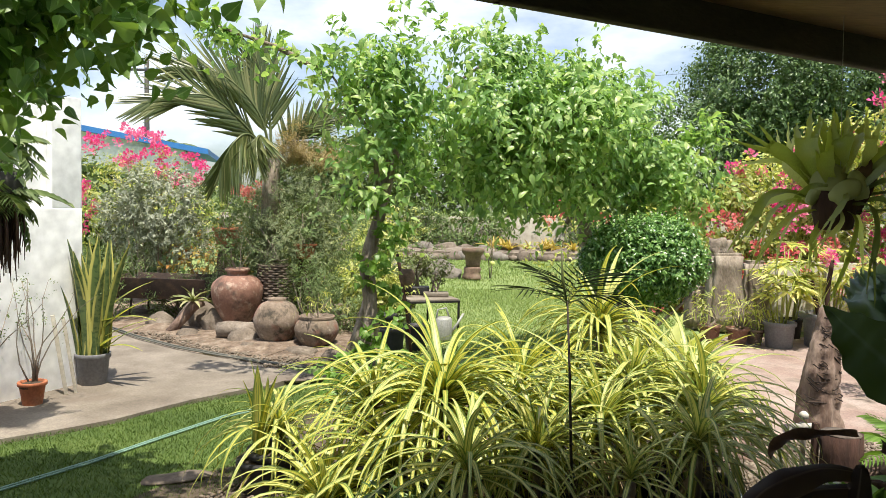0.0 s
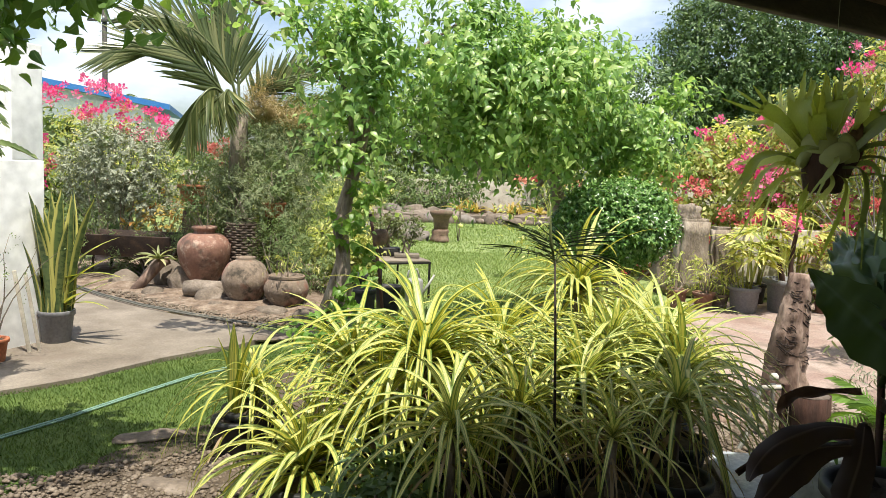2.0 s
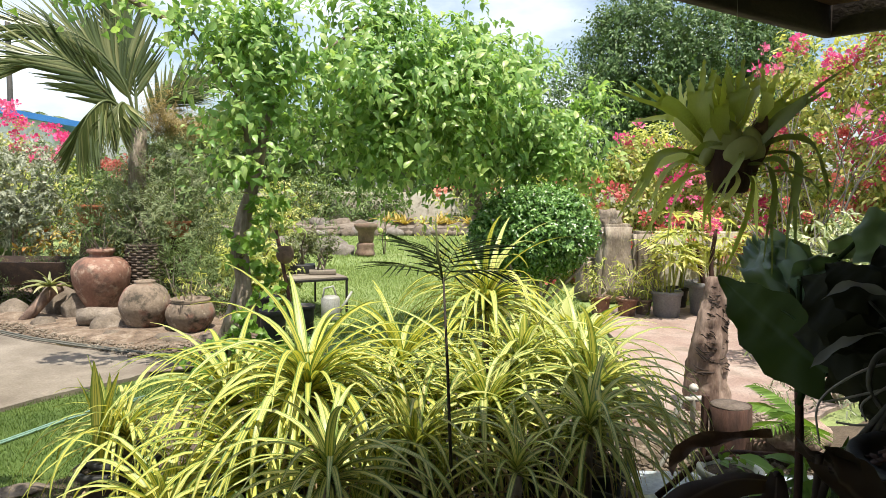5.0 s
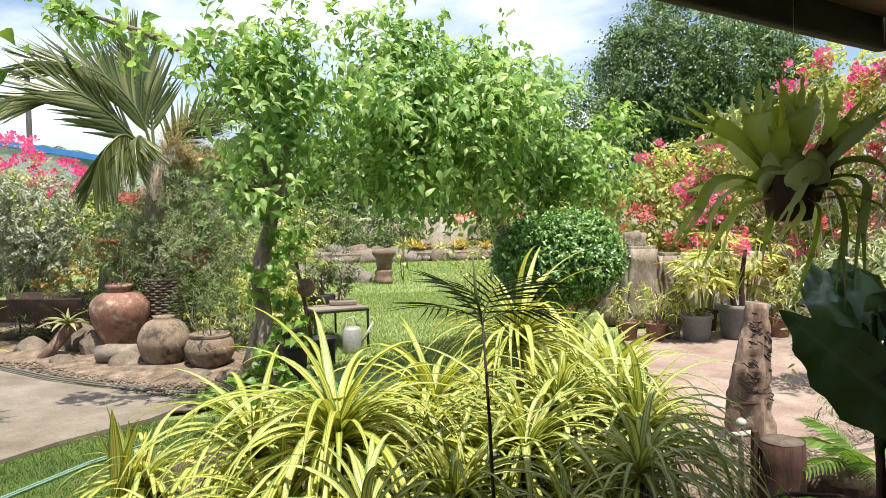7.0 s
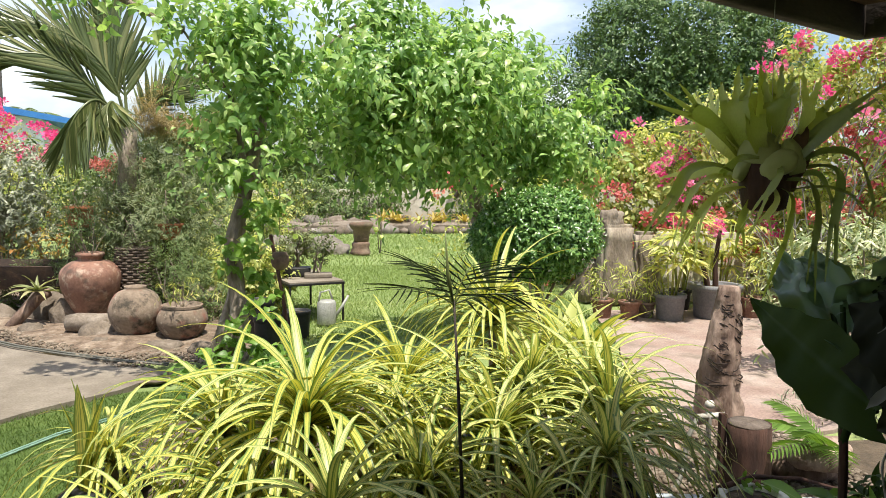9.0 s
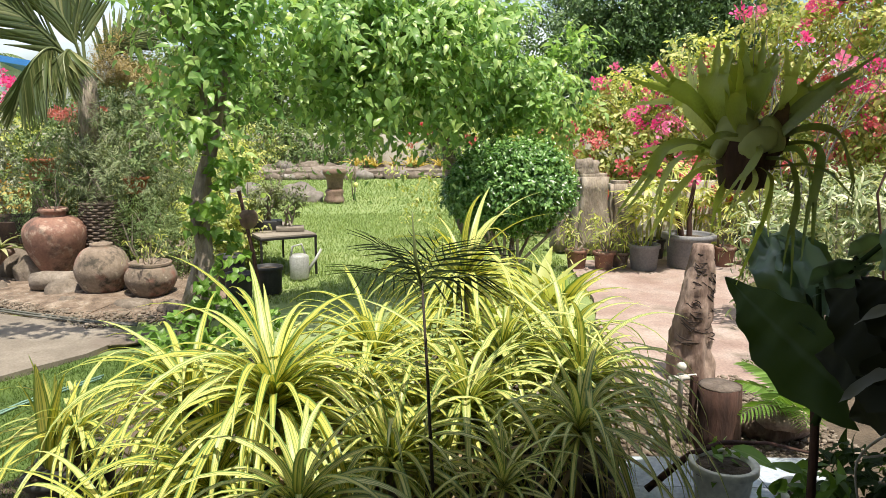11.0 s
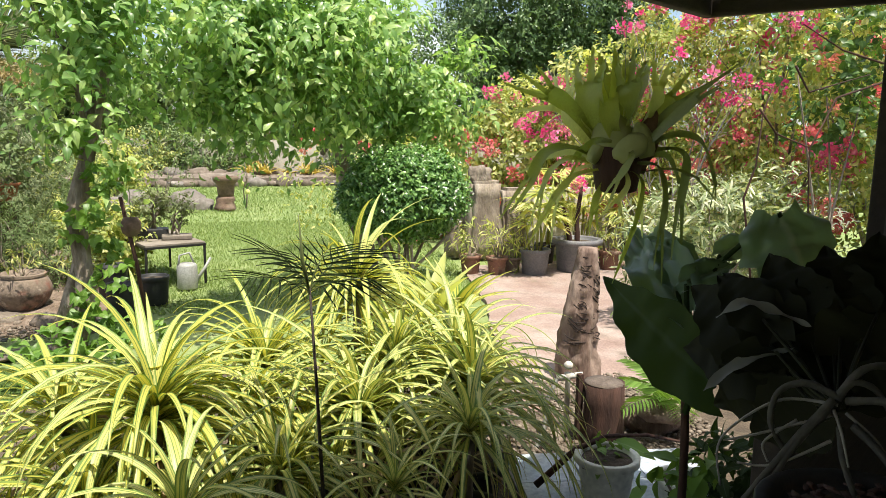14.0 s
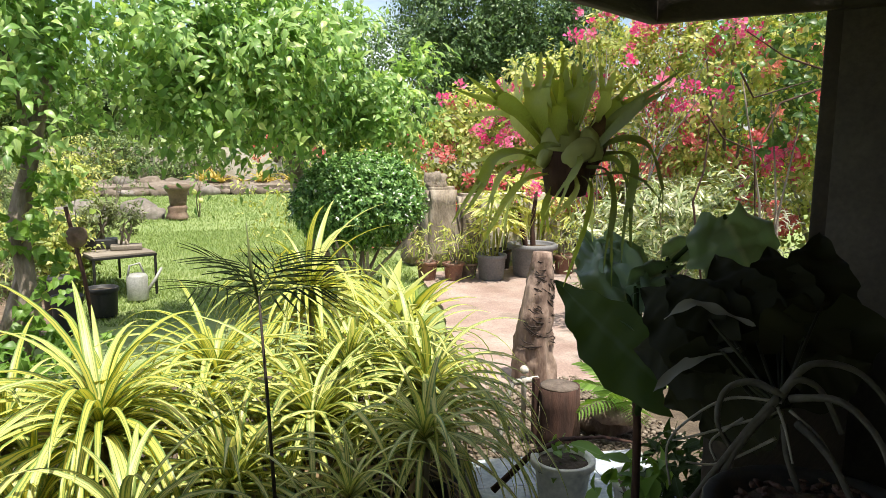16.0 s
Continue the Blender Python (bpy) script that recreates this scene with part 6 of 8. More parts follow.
for i, (x, y, w, h) in enumerate(((-16, 44, 7, 3.2), (-6, 46, 6, 2.6), (6, 44, 7, 2.4), (-9, 22, 3.0, 2.0), (-7.5, 16.5, 2.0, 1.8), (18, 34, 8, 3.0), (26, 20, 5, 4.0))):
    t = thing("far_trees", "far green trees on the skyline", "trees", (x, y, 0), 0, kind="stuff")
    P, o = in_blobs([((0, 0, h * 0.55), (w, 2.0, h * 0.5)), ((w * 0.4, 0, h * 0.7), (w * 0.4, 1.5, h * 0.4))], 600, 0.8, 0.4, i)
    part("crown", np_mesh("crown", *shoots(P, o, 6, 0.7, 0.3, 0.3, OVAL)), M_FEATHER, t)

# ---- clipped bush ----
t = thing("clipped_bush", "dense rounded clipped bush with small glossy dark leaves", "bush", (2.22, 7.30, 0))
P, o = in_blobs([((0, 0, 1.04), (0.55, 0.50, 0.37)), ((0.0, 0, 0.98), (0.58, 0.52, 0.27)), ((0.12, -0.05, 1.09), (0.38, 0.36, 0.32))], 5000, 0.90, 0.16, 12, -9)
part("crown", np_mesh("crown", *shoots(P, o, 7, 0.10, 0.15, 0.05, OVAL, (0.6, 1.2), 1.0, 1.0, 0.3)), M_BUSH, t)
P, o = in_blobs([((0, -0.05, 1.04), (0.59, 0.54, 0.38))], 70, 0.96, 0.1, 5, -9)
part("blossom", np_mesh("blossom", *shoots(P + o * 0.06, o, 4, 0.02, 0.0, 0.022, PETAL)), M_WHITEPOT, t, "tiny white blossom")
part("core", Geo().add(boulder(0.44, 0.38, 0.27, 9, 0.04)).mesh("core"), M_DARKSOIL, t, m=pose(0, 0, 1.0))
for k in range(9):
    limb("stem", [(rng.uniform(-0.15, 0.15), rng.uniform(-0.15, 0.15), 0), (rng.uniform(-0.4, 0.4), rng.uniform(-0.4, 0.3), 0.75)], 0.02, 0.012, t, seg=6)

# ---- flowering hedge at the right ----
HEDGE = [((4.3, 11.6), 1.7), ((5.3, 10.9), 2.2), ((6.0, 10.0), 2.7), ((6.6, 8.9), 3.3), ((7.0, 7.7), 3.7), ((7.3, 6.4), 3.9), ((7.5, 5.1), 3.9), ((7.6, 3.8), 3.8)]
for i, ((x, y), h) in enumerate(HEDGE):
    t = thing("bougainvillea", "tall loose bougainvillea with pink and coral flowers", "shrub", (x, y, 0), 0, "flowering hedge")
    blobs = [((0, 0, h * 0.62), (0.85, 0.75, h * 0.40)), ((0.1, -0.2, h * 0.3), (0.8, 0.7, h * 0.3)), ((-0.3, 0, h * 0.85), (0.5, 0.45, h * 0.2))]
    shrub(t, blobs, 1150, 0.095, OVAL, M_HEDGE, 7, 0.28, 0.35, i + 20, shell=0.55, stems=10, lumps=0.5)
    P, o = in_blobs([((-0.2, -0.25, h * 0.62), (1.0, 0.95, h * 0.38))], (26, 34, 80, 80, 60, 36, 26, 20)[i], 0.85, 0.3, i + 3)
    flowers(t, bunches(P, 5, 0.17), M_PINK, 0.032, 8, 0.075)
    for k in range(22):
        a = rng.uniform(2.2, 5.6)
        q = Vector((0.75 * math.cos(a), 0.7 * math.sin(a), h * rng.uniform(0.3, 0.9)))
        d = Vector((rng.uniform(-0.5, 0.5), rng.uniform(-0.4, 0.1), rng.uniform(-0.2, 0.6)))
        limb("twig", [q * 0.6 + Vector((0, 0, q.z * 0.3)), q + d * 0.3, q + d * 0.8 + Vector((0, 0, -0.1))], 0.008, 0.003, t, M_BARK, seg=4)
    P, o = in_blobs([((-0.2, -0.3, h * 0.42), (1.0, 1.0, h * 0.3))], (20, 24, 44, 44, 46, 44, 36, 30)[i], 0.85, 0.3, i + 30)
    flowers(t, bunches(P, 4, 0.19), M_CORAL, 0.030, 8, 0.07)
t = thing("bougainvillea", "low coral-flowered bougainvillea behind the clipped bush", "shrub", (3.0, 10.6, 0), 0)
shrub(t, [((0, 0, 0.85), (1.5, 0.5, 0.75))], 260, 0.07, OVAL, M_HEDGE, 7, 0.24, 0.3, 41)
P, o = in_blobs([((0, -0.3, 1.4), (1.4, 0.3, 0.22))], 7, 0.7, 0.3, 3)
flowers(t, P, M_CORAL, 0.04, 9, 0.09)

t = thing("climbing_vine", "dark green heart-leaved vine hanging over the hedge", "vine", (4.95, 5.0, 0))
shrub(t, [((0, 0, 1.75), (0.22, 0.2, 0.3)), ((0.1, 0, 2.3), (0.4, 0.3, 0.25)), ((-0.4, 0.0, 1.98), (0.22, 0.2, 0.22))], 90, 0.075, HEART, M_DARKVINE, 5, 0.2, 0.5, 17, stems=3)

t = thing("variegated_shrub", "low shrub with narrow cream-edged leaves before the hedge", "shrub", (4.55, 5.75, 0))
shrub(t, [((0, 0, 0.85), (0.6, 0.4, 0.42)), ((0.65, 0.1, 0.9), (0.45, 0.35, 0.45)), ((-0.45, 0.1, 0.65), (0.35, 0.3, 0.35))], 420, 0.10, BLADE, M_VARIEG, 9, 0.2, 0.35, 71, 1.4, stems=9)

t = thing("dry_branches", "tangle of pale dry branches in the flowering hedge", "branches", (5.35, 7.6, 0))
for k in range(15):
    p = Vector((rng.uniform(-0.2, 0.2), rng.uniform(-0.2, 0.2), -0.02))
    d = Vector((rng.uniform(-0.5, 0.55), rng.uniform(-0.4, 0.2), 1)).normalized()
    line = [p]
    for i in range(5):
        d = (d + Vector((rng.normal() * 0.16, rng.normal() * 0.1, 0.03))).normalized()
        line.append(line[-1] + d * rng.uniform(0.45, 0.62))
    limb("branch", line, 0.010, 0.003, t, M_PALEROOT, seg=4)
    for i in (2, 3, 4):
        q = line[i] + Vector((rng.uniform(-0.5, 0.5), rng.uniform(-0.3, 0.2), rng.uniform(0.0, 0.4)))
        limb("twig", [line[i], line[i].lerp(q, 0.5) + Vector((0, 0, 0.05)), q], 0.005, 0.002, t, M_PALEROOT, seg=4)
t = thing("bare_branch", "thin dark bare branches reaching out of the hedge", "branch", (4.9, 4.75, 0))
for pts in (((0.05, -0.15, 2.0), (-0.4, -0.15, 1.87), (-0.6, -0.15, 1.53), (-0.5, -0.1, 0.9), (-0.35, 0.05, -0.02)), ((0.0, -0.15, 2.12), (-0.38, -0.15, 2.19), (-0.75, -0.15, 2.34)), ((-0.78, -0.15, 2.07), (-0.65, -0.15, 1.9), (-0.11, -0.15, 2.04)),
            ((-1.06, -0.15, 1.78), (-0.9, -0.15, 1.62), (-0.6, -0.15, 1.53)), ((-0.75, 0.0, -0.02), (-1.13, -0.15, 1.19), (-1.05, -0.15, 1.4), (-1.03, -0.15, 1.76), (-0.96, -0.15, 1.93)), ((0.2, 0.0, -0.02), (0.12, -0.1, 1.2), (0.05, -0.15, 2.0), (0.0, -0.15, 2.3))):
    limb("branch", pts, 0.009, 0.004, t, M_STUMP, seg=5)

# ---- pots before the low wall ----
def cane_palm(t, z, canes, height, leaf):
    for k in range(canes):
        a = rng.uniform(0, 6.28)
        b = Vector((math.cos(a) * 0.06, math.sin(a) * 0.06, z))
        top = Vector((math.cos(a) * 0.18 + rng.uniform(-0.06, 0.06), math.sin(a) * 0.18, height * rng.uniform(0.75, 1.1)))
        part("cane", Geo().add(tube([b, b.lerp(top, 0.5) + Vector((0, 0, 0.03)), top], [0.009, 0.008, 0.005], 5)).mesh("cane"), M_HEDGE, t)
        for j in range(3):
            n = 9
            ang = np.linspace(-1.3, 1.3, n) + rng.uniform(0, 6.28)
            hgt = 1 - 0.22 * j
            c = np.array(b.lerp(top, hgt))
            off = np.array([math.cos(ang[n // 2]), math.sin(ang[n // 2]), 0.35]) * 0.10
            D = np.stack([np.cos(ang), np.sin(ang), rng.uniform(-0.35, 0.25, n)], 1)
            part("fan", np_mesh("fan", *leaves(BLADE, np.tile(c + off, (n, 1)), D, np.tile([0, 0, 1.0], (n, 1)), leaf * rng.uniform(0.8, 1.1, n))), M_HEDGE, t)


t = potted("cane_palm", "slender cane palm in a grey plastic pot", "potted plant", (4.05, 8.12, 0.012), 0.165, 0.14, 0.29, M_GREYPOT, 0.012)
cane_palm(t, 0.24, 9, 1.0, 0.24)
t = potted("desert_rose", "desert rose with pink flowers in a large grey pot", "potted plant", (4.62, 8.18, 0.012), 0.25, 0.22, 0.38, M_GREYPOT, 0.05, "large dark grey pot with a flared pale rim")
for pts in (((0, 0, 0.3), (0.0, 0, 0.6), (-0.03, 0, 0.98)), ((0.1, 0, 0.3), (0.16, 0, 0.55), (0.2, 0, 0.75))):
    limb("stem", pts, 0.035, 0.02, t, M_STUMP, seg=7)
flowers(t, np.array([(-0.03, 0, 1.03), (0.03, -0.02, 1.0), (-0.06, 0, 1.0)]), M_PINK, 0.03, 8, 0.04)
rosette(t, UPR, 10, 0.55, M_HEDGE, (0, 6), (0.12, -0.02, 0.33), 0.7)
for x, y, r, lab in ((3.62, 8.22, 0.115, "small terracotta pot before the stone pillar"), (3.85, 8.3, 0.10, "small terracotta pot before the stone pillar"), (5.05, 8.15, 0.13, "terracotta pot at the foot of the low wall"), (5.45, 8.1, 0.17, "orange clay pot at the foot of the low wall"), (3.35, 8.35, 0.12, "small clay pot beside the clipped bush")):
    t = potted("potted_plant", lab, "potted plant", (x, y, 0.012), r, r * 0.78, r * 1.75, M_JAR if x != 3.85 else M_JARPALE, 0.014, "", "small pots by the wall")
    shrub(t, [((0, 0, r * 1.75 + 0.2), (0.16, 0.14, 0.2))], 26, 0.10, BLADE, M_HEDGE, 6, 0.2, 0.2, 3, base=(0, 0, r), stems=4)
for x, y, n, h in ((4.5, 8.75, 7, 1.05), (5.0, 8.75, 8, 0.95), (5.7, 8.7, 8, 0.9)):
    t = potted("cane_palm", "slender cane palm in a dark pot before the low wall", "potted plant", (x, y, 0.012), 0.13, 0.11, 0.24, M_BLACKPOT, 0.01, "", "cane palms by the wall")
    cane_palm(t, 0.2, n, h, 0.24)
FLAXG = [np_mesh("flax_leaf", *strap(a, b, 0.085, 8, 0.35, 0.2, 0.6, 0.5)) for a, b in ((12, 25), (28, 35), (44, 40))]
for x, y in ((2.05, 6.0), (2.35, 6.25), (1.75, 5.9)):
    t = thing("broad_leaf_plant", "broad yellow-green leaved plant beside the paving", "plant", (x, y, 0), 0, "plants beside the paving")
    rosette(t, FLAXG, 14, 0.8, M_STRIPE if y > 6.1 else M_HEDGE, (0, 8), (0, 0, 0.05), 0.7)
t = thing("grey_shrub", "tangled pale grey-leaved shrub before the hedge", "shrub", (5.6, 6.9, 0))
shrub(t, [((0, 0, 0.6), (0.9, 0.7, 0.5)), ((0.8, -0.6, 0.6), (0.7, 0.6, 0.5))], 330, 0.08, BLADE, M_SILVER, 10, 0.25, 0.4, 31)
t = thing("grey_shrub", "tangled dry shrub beside the driftwood", "shrub", (3.6, 4.75, 0))
shrub(t, [((0, 0, 0.28), (0.5, 0.4, 0.28))], 150, 0.06, BLADE, M_SILVER, 9, 0.22, 0.3, 33)

# ---- driftwood post, stump, tap ----
def driftwood():
    t = thing("driftwood_post", "upright carved driftwood log, notched and weathered", "driftwood", (2.66, 4.77, 0))
    v, f = tube([(0.0, 0, -0.03), (0.0, 0, 0.12), (-0.01, 0, 0.3), (0.0, 0, 0.45), (0.02, 0, 0.6), (0.035, 0, 0.74), (0.04, 0, 0.875)], [0.155, 0.145, 0.132, 0.118, 0.10, 0.082, 0.064], 16, 0.3)
    bm = bmesh.new()
    vs = [bm.verts.new(p) for p in v]
    for face in f:
        bm.faces.new([vs[i] for i in face])
    bmesh.ops.subdivide_edges(bm, edges=bm.edges[:], cuts=3, use_grid_fill=True)
    for q in bm.verts:
        a = math.atan2(q.co.y, q.co.x)
        n = noise.noise(Vector((math.cos(a) * 1.2, math.sin(a) * 1.2, q.co.z * 16 + math.cos(a) * 1.6)))
        k = -0.010 * max(0, n - 0.05) * 1.6 + 0.006 * noise.noise(q.co * 22) + 0.006 * noise.noise(Vector((q.co.x * 10, q.co.y * 10, q.co.z * 60)))
        r = math.hypot(q.co.x, q.co.y) or 1
        q.co.x += q.co.x / r * k * 1.4
        q.co.y += q.co.y / r * k * 1.4
    me = bpy.data.meshes.new("body")
    bm.to_mesh(me)
    bm.free()
    me.polygons.foreach_set("use_smooth", [True] * len(me.polygons))
    part("body", me, M_DRIFT, t)
    for k in range(46):
        z = 0.25 + 0.56 * (k + rng.random()) / 46
        a = -1.6 + rng.uniform(-1.0, 1.0)
        half, slant = rng.uniform(0.15, 0.55), rng.uniform(-0.02, 0.09)
        line = []
        for u in (-1, -0.4, 0.3, 1):
            q = z - slant * u * half + 0.006 * rng.normal()
            r = float(np.interp(q, (0.12, 0.3, 0.45, 0.6, 0.74, 0.845), (0.146, 0.133, 0.119, 0.101, 0.083, 0.066)))
            line.append((r * math.cos(a + u * half) + float(np.interp(q, (0.45, 0.6, 0.74, 0.845), (0.0, 0.02, 0.035, 0.04))), r * math.sin(a + u * half), q))
        part("crack", Geo().add(tube(line, [0.001, 0.0045, 0.004, 0.001], 5)).mesh("crack"), M_SLIT, t)


driftwood()
t = thing("tree_stump", "short sawn tree stump with reddish-brown bark", "stump", (2.24, 3.80, 0))
part("bark", Geo().add(tube([(0, 0, -0.03), (0, 0, 0.1), (0.005, 0, 0.22), (0, 0, 0.335)], [0.115, 0.107, 0.104, 0.105], 18, 0.16)).mesh("bark"), M_STUMP, t)
part("sawn_face", Geo().add(lathe([(0.099, 0), (0.099, 0.006), (0.05, 0.008), (0.001, 0.007)], 18, 0.1)).mesh("face"), M_SAWN, t, m=pose(0, 0, 0.333))
t = thing("garden_tap", "white plastic pipe tap with a dark hose on a short stake", "tap", (2.13, 3.98, -0.02))
part("stake", Geo().add(boxed(0.03, 0.03, 0.40, 0.003)).mesh("stake"), M_STUMP, t, m=pose(-0.01, -0.14, 0))
part("pipe", Geo().add(tube([(0, 0, -0.03), (0, 0, 0.33), (0, 0, 0.36)], [0.014, 0.014, 0.02], 10)).add(tube([(-0.06, 0.01, 0.335), (0.08, -0.01, 0.345)], 0.016, 10)).mesh("pipe"), M_PVC, t)
part("valve", Geo().add(boulder(0.026, 0.026, 0.026, 2, 0.03, 2)).mesh("valve"), M_PVC, t, m=pose(0, 0, 0.40))
part("hose", Geo().add(tube([(-0.06, 0.01, 0.33), (-0.12, 0.0, 0.22), (-0.16, -0.05, 0.08), (-0.3, -0.2, 0.02), (-0.55, -0.35, 0.02), (-0.8, -0.35, 0.02)], 0.013, 8)).mesh("hose"), M_HOSEDARK, t)
for k, (x, y, z, rx, ry, rz) in enumerate(((2.62, 3.9, 0.06, 0.2, 0.14, 0.1), (2.6, 3.75, 0.16, 0.16, 0.12, 0.07), (2.85, 4.05, 0.05, 0.16, 0.12, 0.1), (2.05, 4.35, 0.02, 0.12, 0.1, 0.05), (1.95, 4.6, 0.02, 0.14, 0.1, 0.05))):
    solo("rock", Geo().add(boulder(rx, ry, rz, k + 60, 0.2)).mesh("rock"), M_DRIFT, "flat brown stone beside the stump", "rock", (x, y, z), 0, "stones by the stump")
FERNL = thing("fern", "small bright green fern beside the stump", "fern", (2.62, 3.72, 0.2))
for turn, rise in ((60, 40), (95, 25), (120, 45), (30, 55), (150, 30)):
    ra, lf = frond_mesh(0.36, 0.12, 16, 0.5, 55, 0.10, 0.12, 0.1)
    fr = part("frond", ra, M_FERN, FERNL, m=pose(0, 0, 0, 0, 0, turn) @ pose(0, 0, 0, rise, 0, 0))
    part("blade", lf, M_FERN, fr)

# ---- tiled slab and white pots by the porch ----
slab_t = thing("tile_slab", "small slab of white floor tiles in cement", "tiles", (2.0, 3.2, 0), -13, kind="structure")
part("bed", Geo().add(boxed(0.94, 0.94, 0.04, 0.004)).mesh("bed"), M_PORCH, slab_t)
tile_me = Geo().add(boxed(0.294, 0.294, 0.012, 0.003)).mesh("tile")
for i in range(3):
    for j in range(3):
        part("tile", tile_me, M_TILE, slab_t, m=pose(-0.3 + 0.3 * i, -0.3 + 0.3 * j, 0.036 + rng.uniform(0, 0.002), 0, 0, rng.uniform(-0.4, 0.4)))
for x, y, r, h, lab in ((1.885, 3.205, 0.125, 0.20, "white plastic bucket pot with a thick rim on the tiles"), (2.10, 2.98, 0.10, 0.17, "small white plastic pot on the tiles")):
    t = potted("white_pot", lab, "pot", (x, y, 0.05), r, r * 0.8, h, M_WHITEPOT, 0.014, "", "white pots on the tiles")
    shrub(t, [((0, 0, h * 0.95), (0.07, 0.07, 0.03))], 9, 0.06, OVAL, M_FERN, 4, 0.06, 0.2, 3, base=(0, 0, h * 0.6), stems=3)
limbs = thing("bent_branch", "bent brown branch lying over the white pot", "branch", (1.5, 3.2, 0))
limb("branch", [(0.12, 0.14, 0.08), (0.30, 0.10, 0.245), (0.45, 0.10, 0.285), (0.64, 0.08, 0.275), (0.95, 0.1, 0.17)], 0.016, 0.006, limbs, M_STUMP, seg=7)
part("leaf", np_mesh("leaf", *leaves(leaf_shape((0.05, 0.16, 0.2, 0.17, 0.1, 0.01), 0.3, 0.2), [(0.46, 0.06, 0.275)], [(0.8, -0.35, -0.25)], [(0, -0.5, 0.8)], [0.20])), M_VINE, limbs, "drooping green leaf")

# ---- great dark leaves at the porch corner ----
def broad_leaf(widths, wave, across=6, cup=0.2, droop=0.25, seed=0, crumple=0.0):
    """A great leaf with a wavy rim, lobed base and sunken midrib."""
    V, F, U = [], [], []
    n = len(widths) * 3 - 2
    for i in range(n):
        s = i / (n - 1)
        w = float(np.interp(s, np.linspace(0, 1, len(widths)), widths)) * (1 + 0.07 * math.sin(s * 29 + seed))
        for k in range(across + 1):
            u = 2 * k / across - 1
            z = cup * abs(u) * w - droop * s * s + wave * abs(u) ** 2 * math.sin(s * 21 + seed + (u > 0)) + 0.012 * math.cos(s * 40) * (abs(u) < 0.9)
            z += crumple * noise.noise(Vector((u * 3.2, s * 5.0, seed * 3.1))) + crumple * 0.5 * noise.noise(Vector((u * 7, s * 11, seed)))
            V.append((u * w, s - 0.16 * abs(u) ** 2 * max(0, 1 - s * 2.5), z))
            U.append((k / across, s))
    for i in range(n - 1):
        for k in range(across):
            a = i * (across + 1) + k
            F.append((a, a + 1, a + across + 2, a + across + 1))
    return np.array(V), np.array(F), np.array(U)


EARS = [np_mesh("ear_leaf", *broad_leaf((0.14, 0.30, 0.36, 0.34, 0.27, 0.19, 0.09, 0.004), wv, seed=k, crumple=0.05)) for k, wv in enumerate((0.03, 0.045, 0.035))]
DROOPS = [np_mesh("droop_leaf", *broad_leaf((0.10, 0.26, 0.32, 0.33, 0.28, 0.20, 0.10, 0.004), 0.04, 8, 0.15, -0.35, k, 0.04)) for k in (3, 5, 8)]
WAVED = np_mesh("ear_leaf", *broad_leaf((0.16, 0.34, 0.42, 0.42, 0.36, 0.26, 0.13, 0.004), 0.085, 16, -0.36, 0.12, 2.0, 0.10))
RUMPLED = [np_mesh("ear_leaf", *broad_leaf((0.10, 0.30, 0.36, 0.36, 0.30, 0.20, 0.09, 0.004), 0.05, 10, 0.3, 0.35, k, 0.09)) for k in (4, 7)]
ear = thing("elephant_ear", "great dark green elephant-ear plant beside the porch post", "plant", (1.60, 2.37, 0))
limb("trunk", [(0, 0, -0.02), (0.01, 0, 0.3), (-0.02, -0.02, 0.58), (-0.05, -0.05, 0.84)], 0.015, 0.012, ear, M_STUMP)


def aimed_leaf(owner, me, mat, base, tip, face, wide=1.0, name="leaf", label=""):
    """A leaf from base to tip whose upper side looks towards face."""
    b, d = Vector(base), Vector(tip) - Vector(base)
    y = d.normalized()
    x = y.cross(Vector(face)).normalized()
    z = x.cross(y)
    m = Matrix((x, y, z)).transposed().to_4x4()
    return part(name, me, mat, owner, label, Matrix.Translation(b) @ m @ Matrix.Diagonal((d.length * wide, d.length, d.length, 1)))


HERE = Vector((1.60, 2.37, 0))
GREY_LEAF = "rumpled grey-green leaf with a pale midrib"
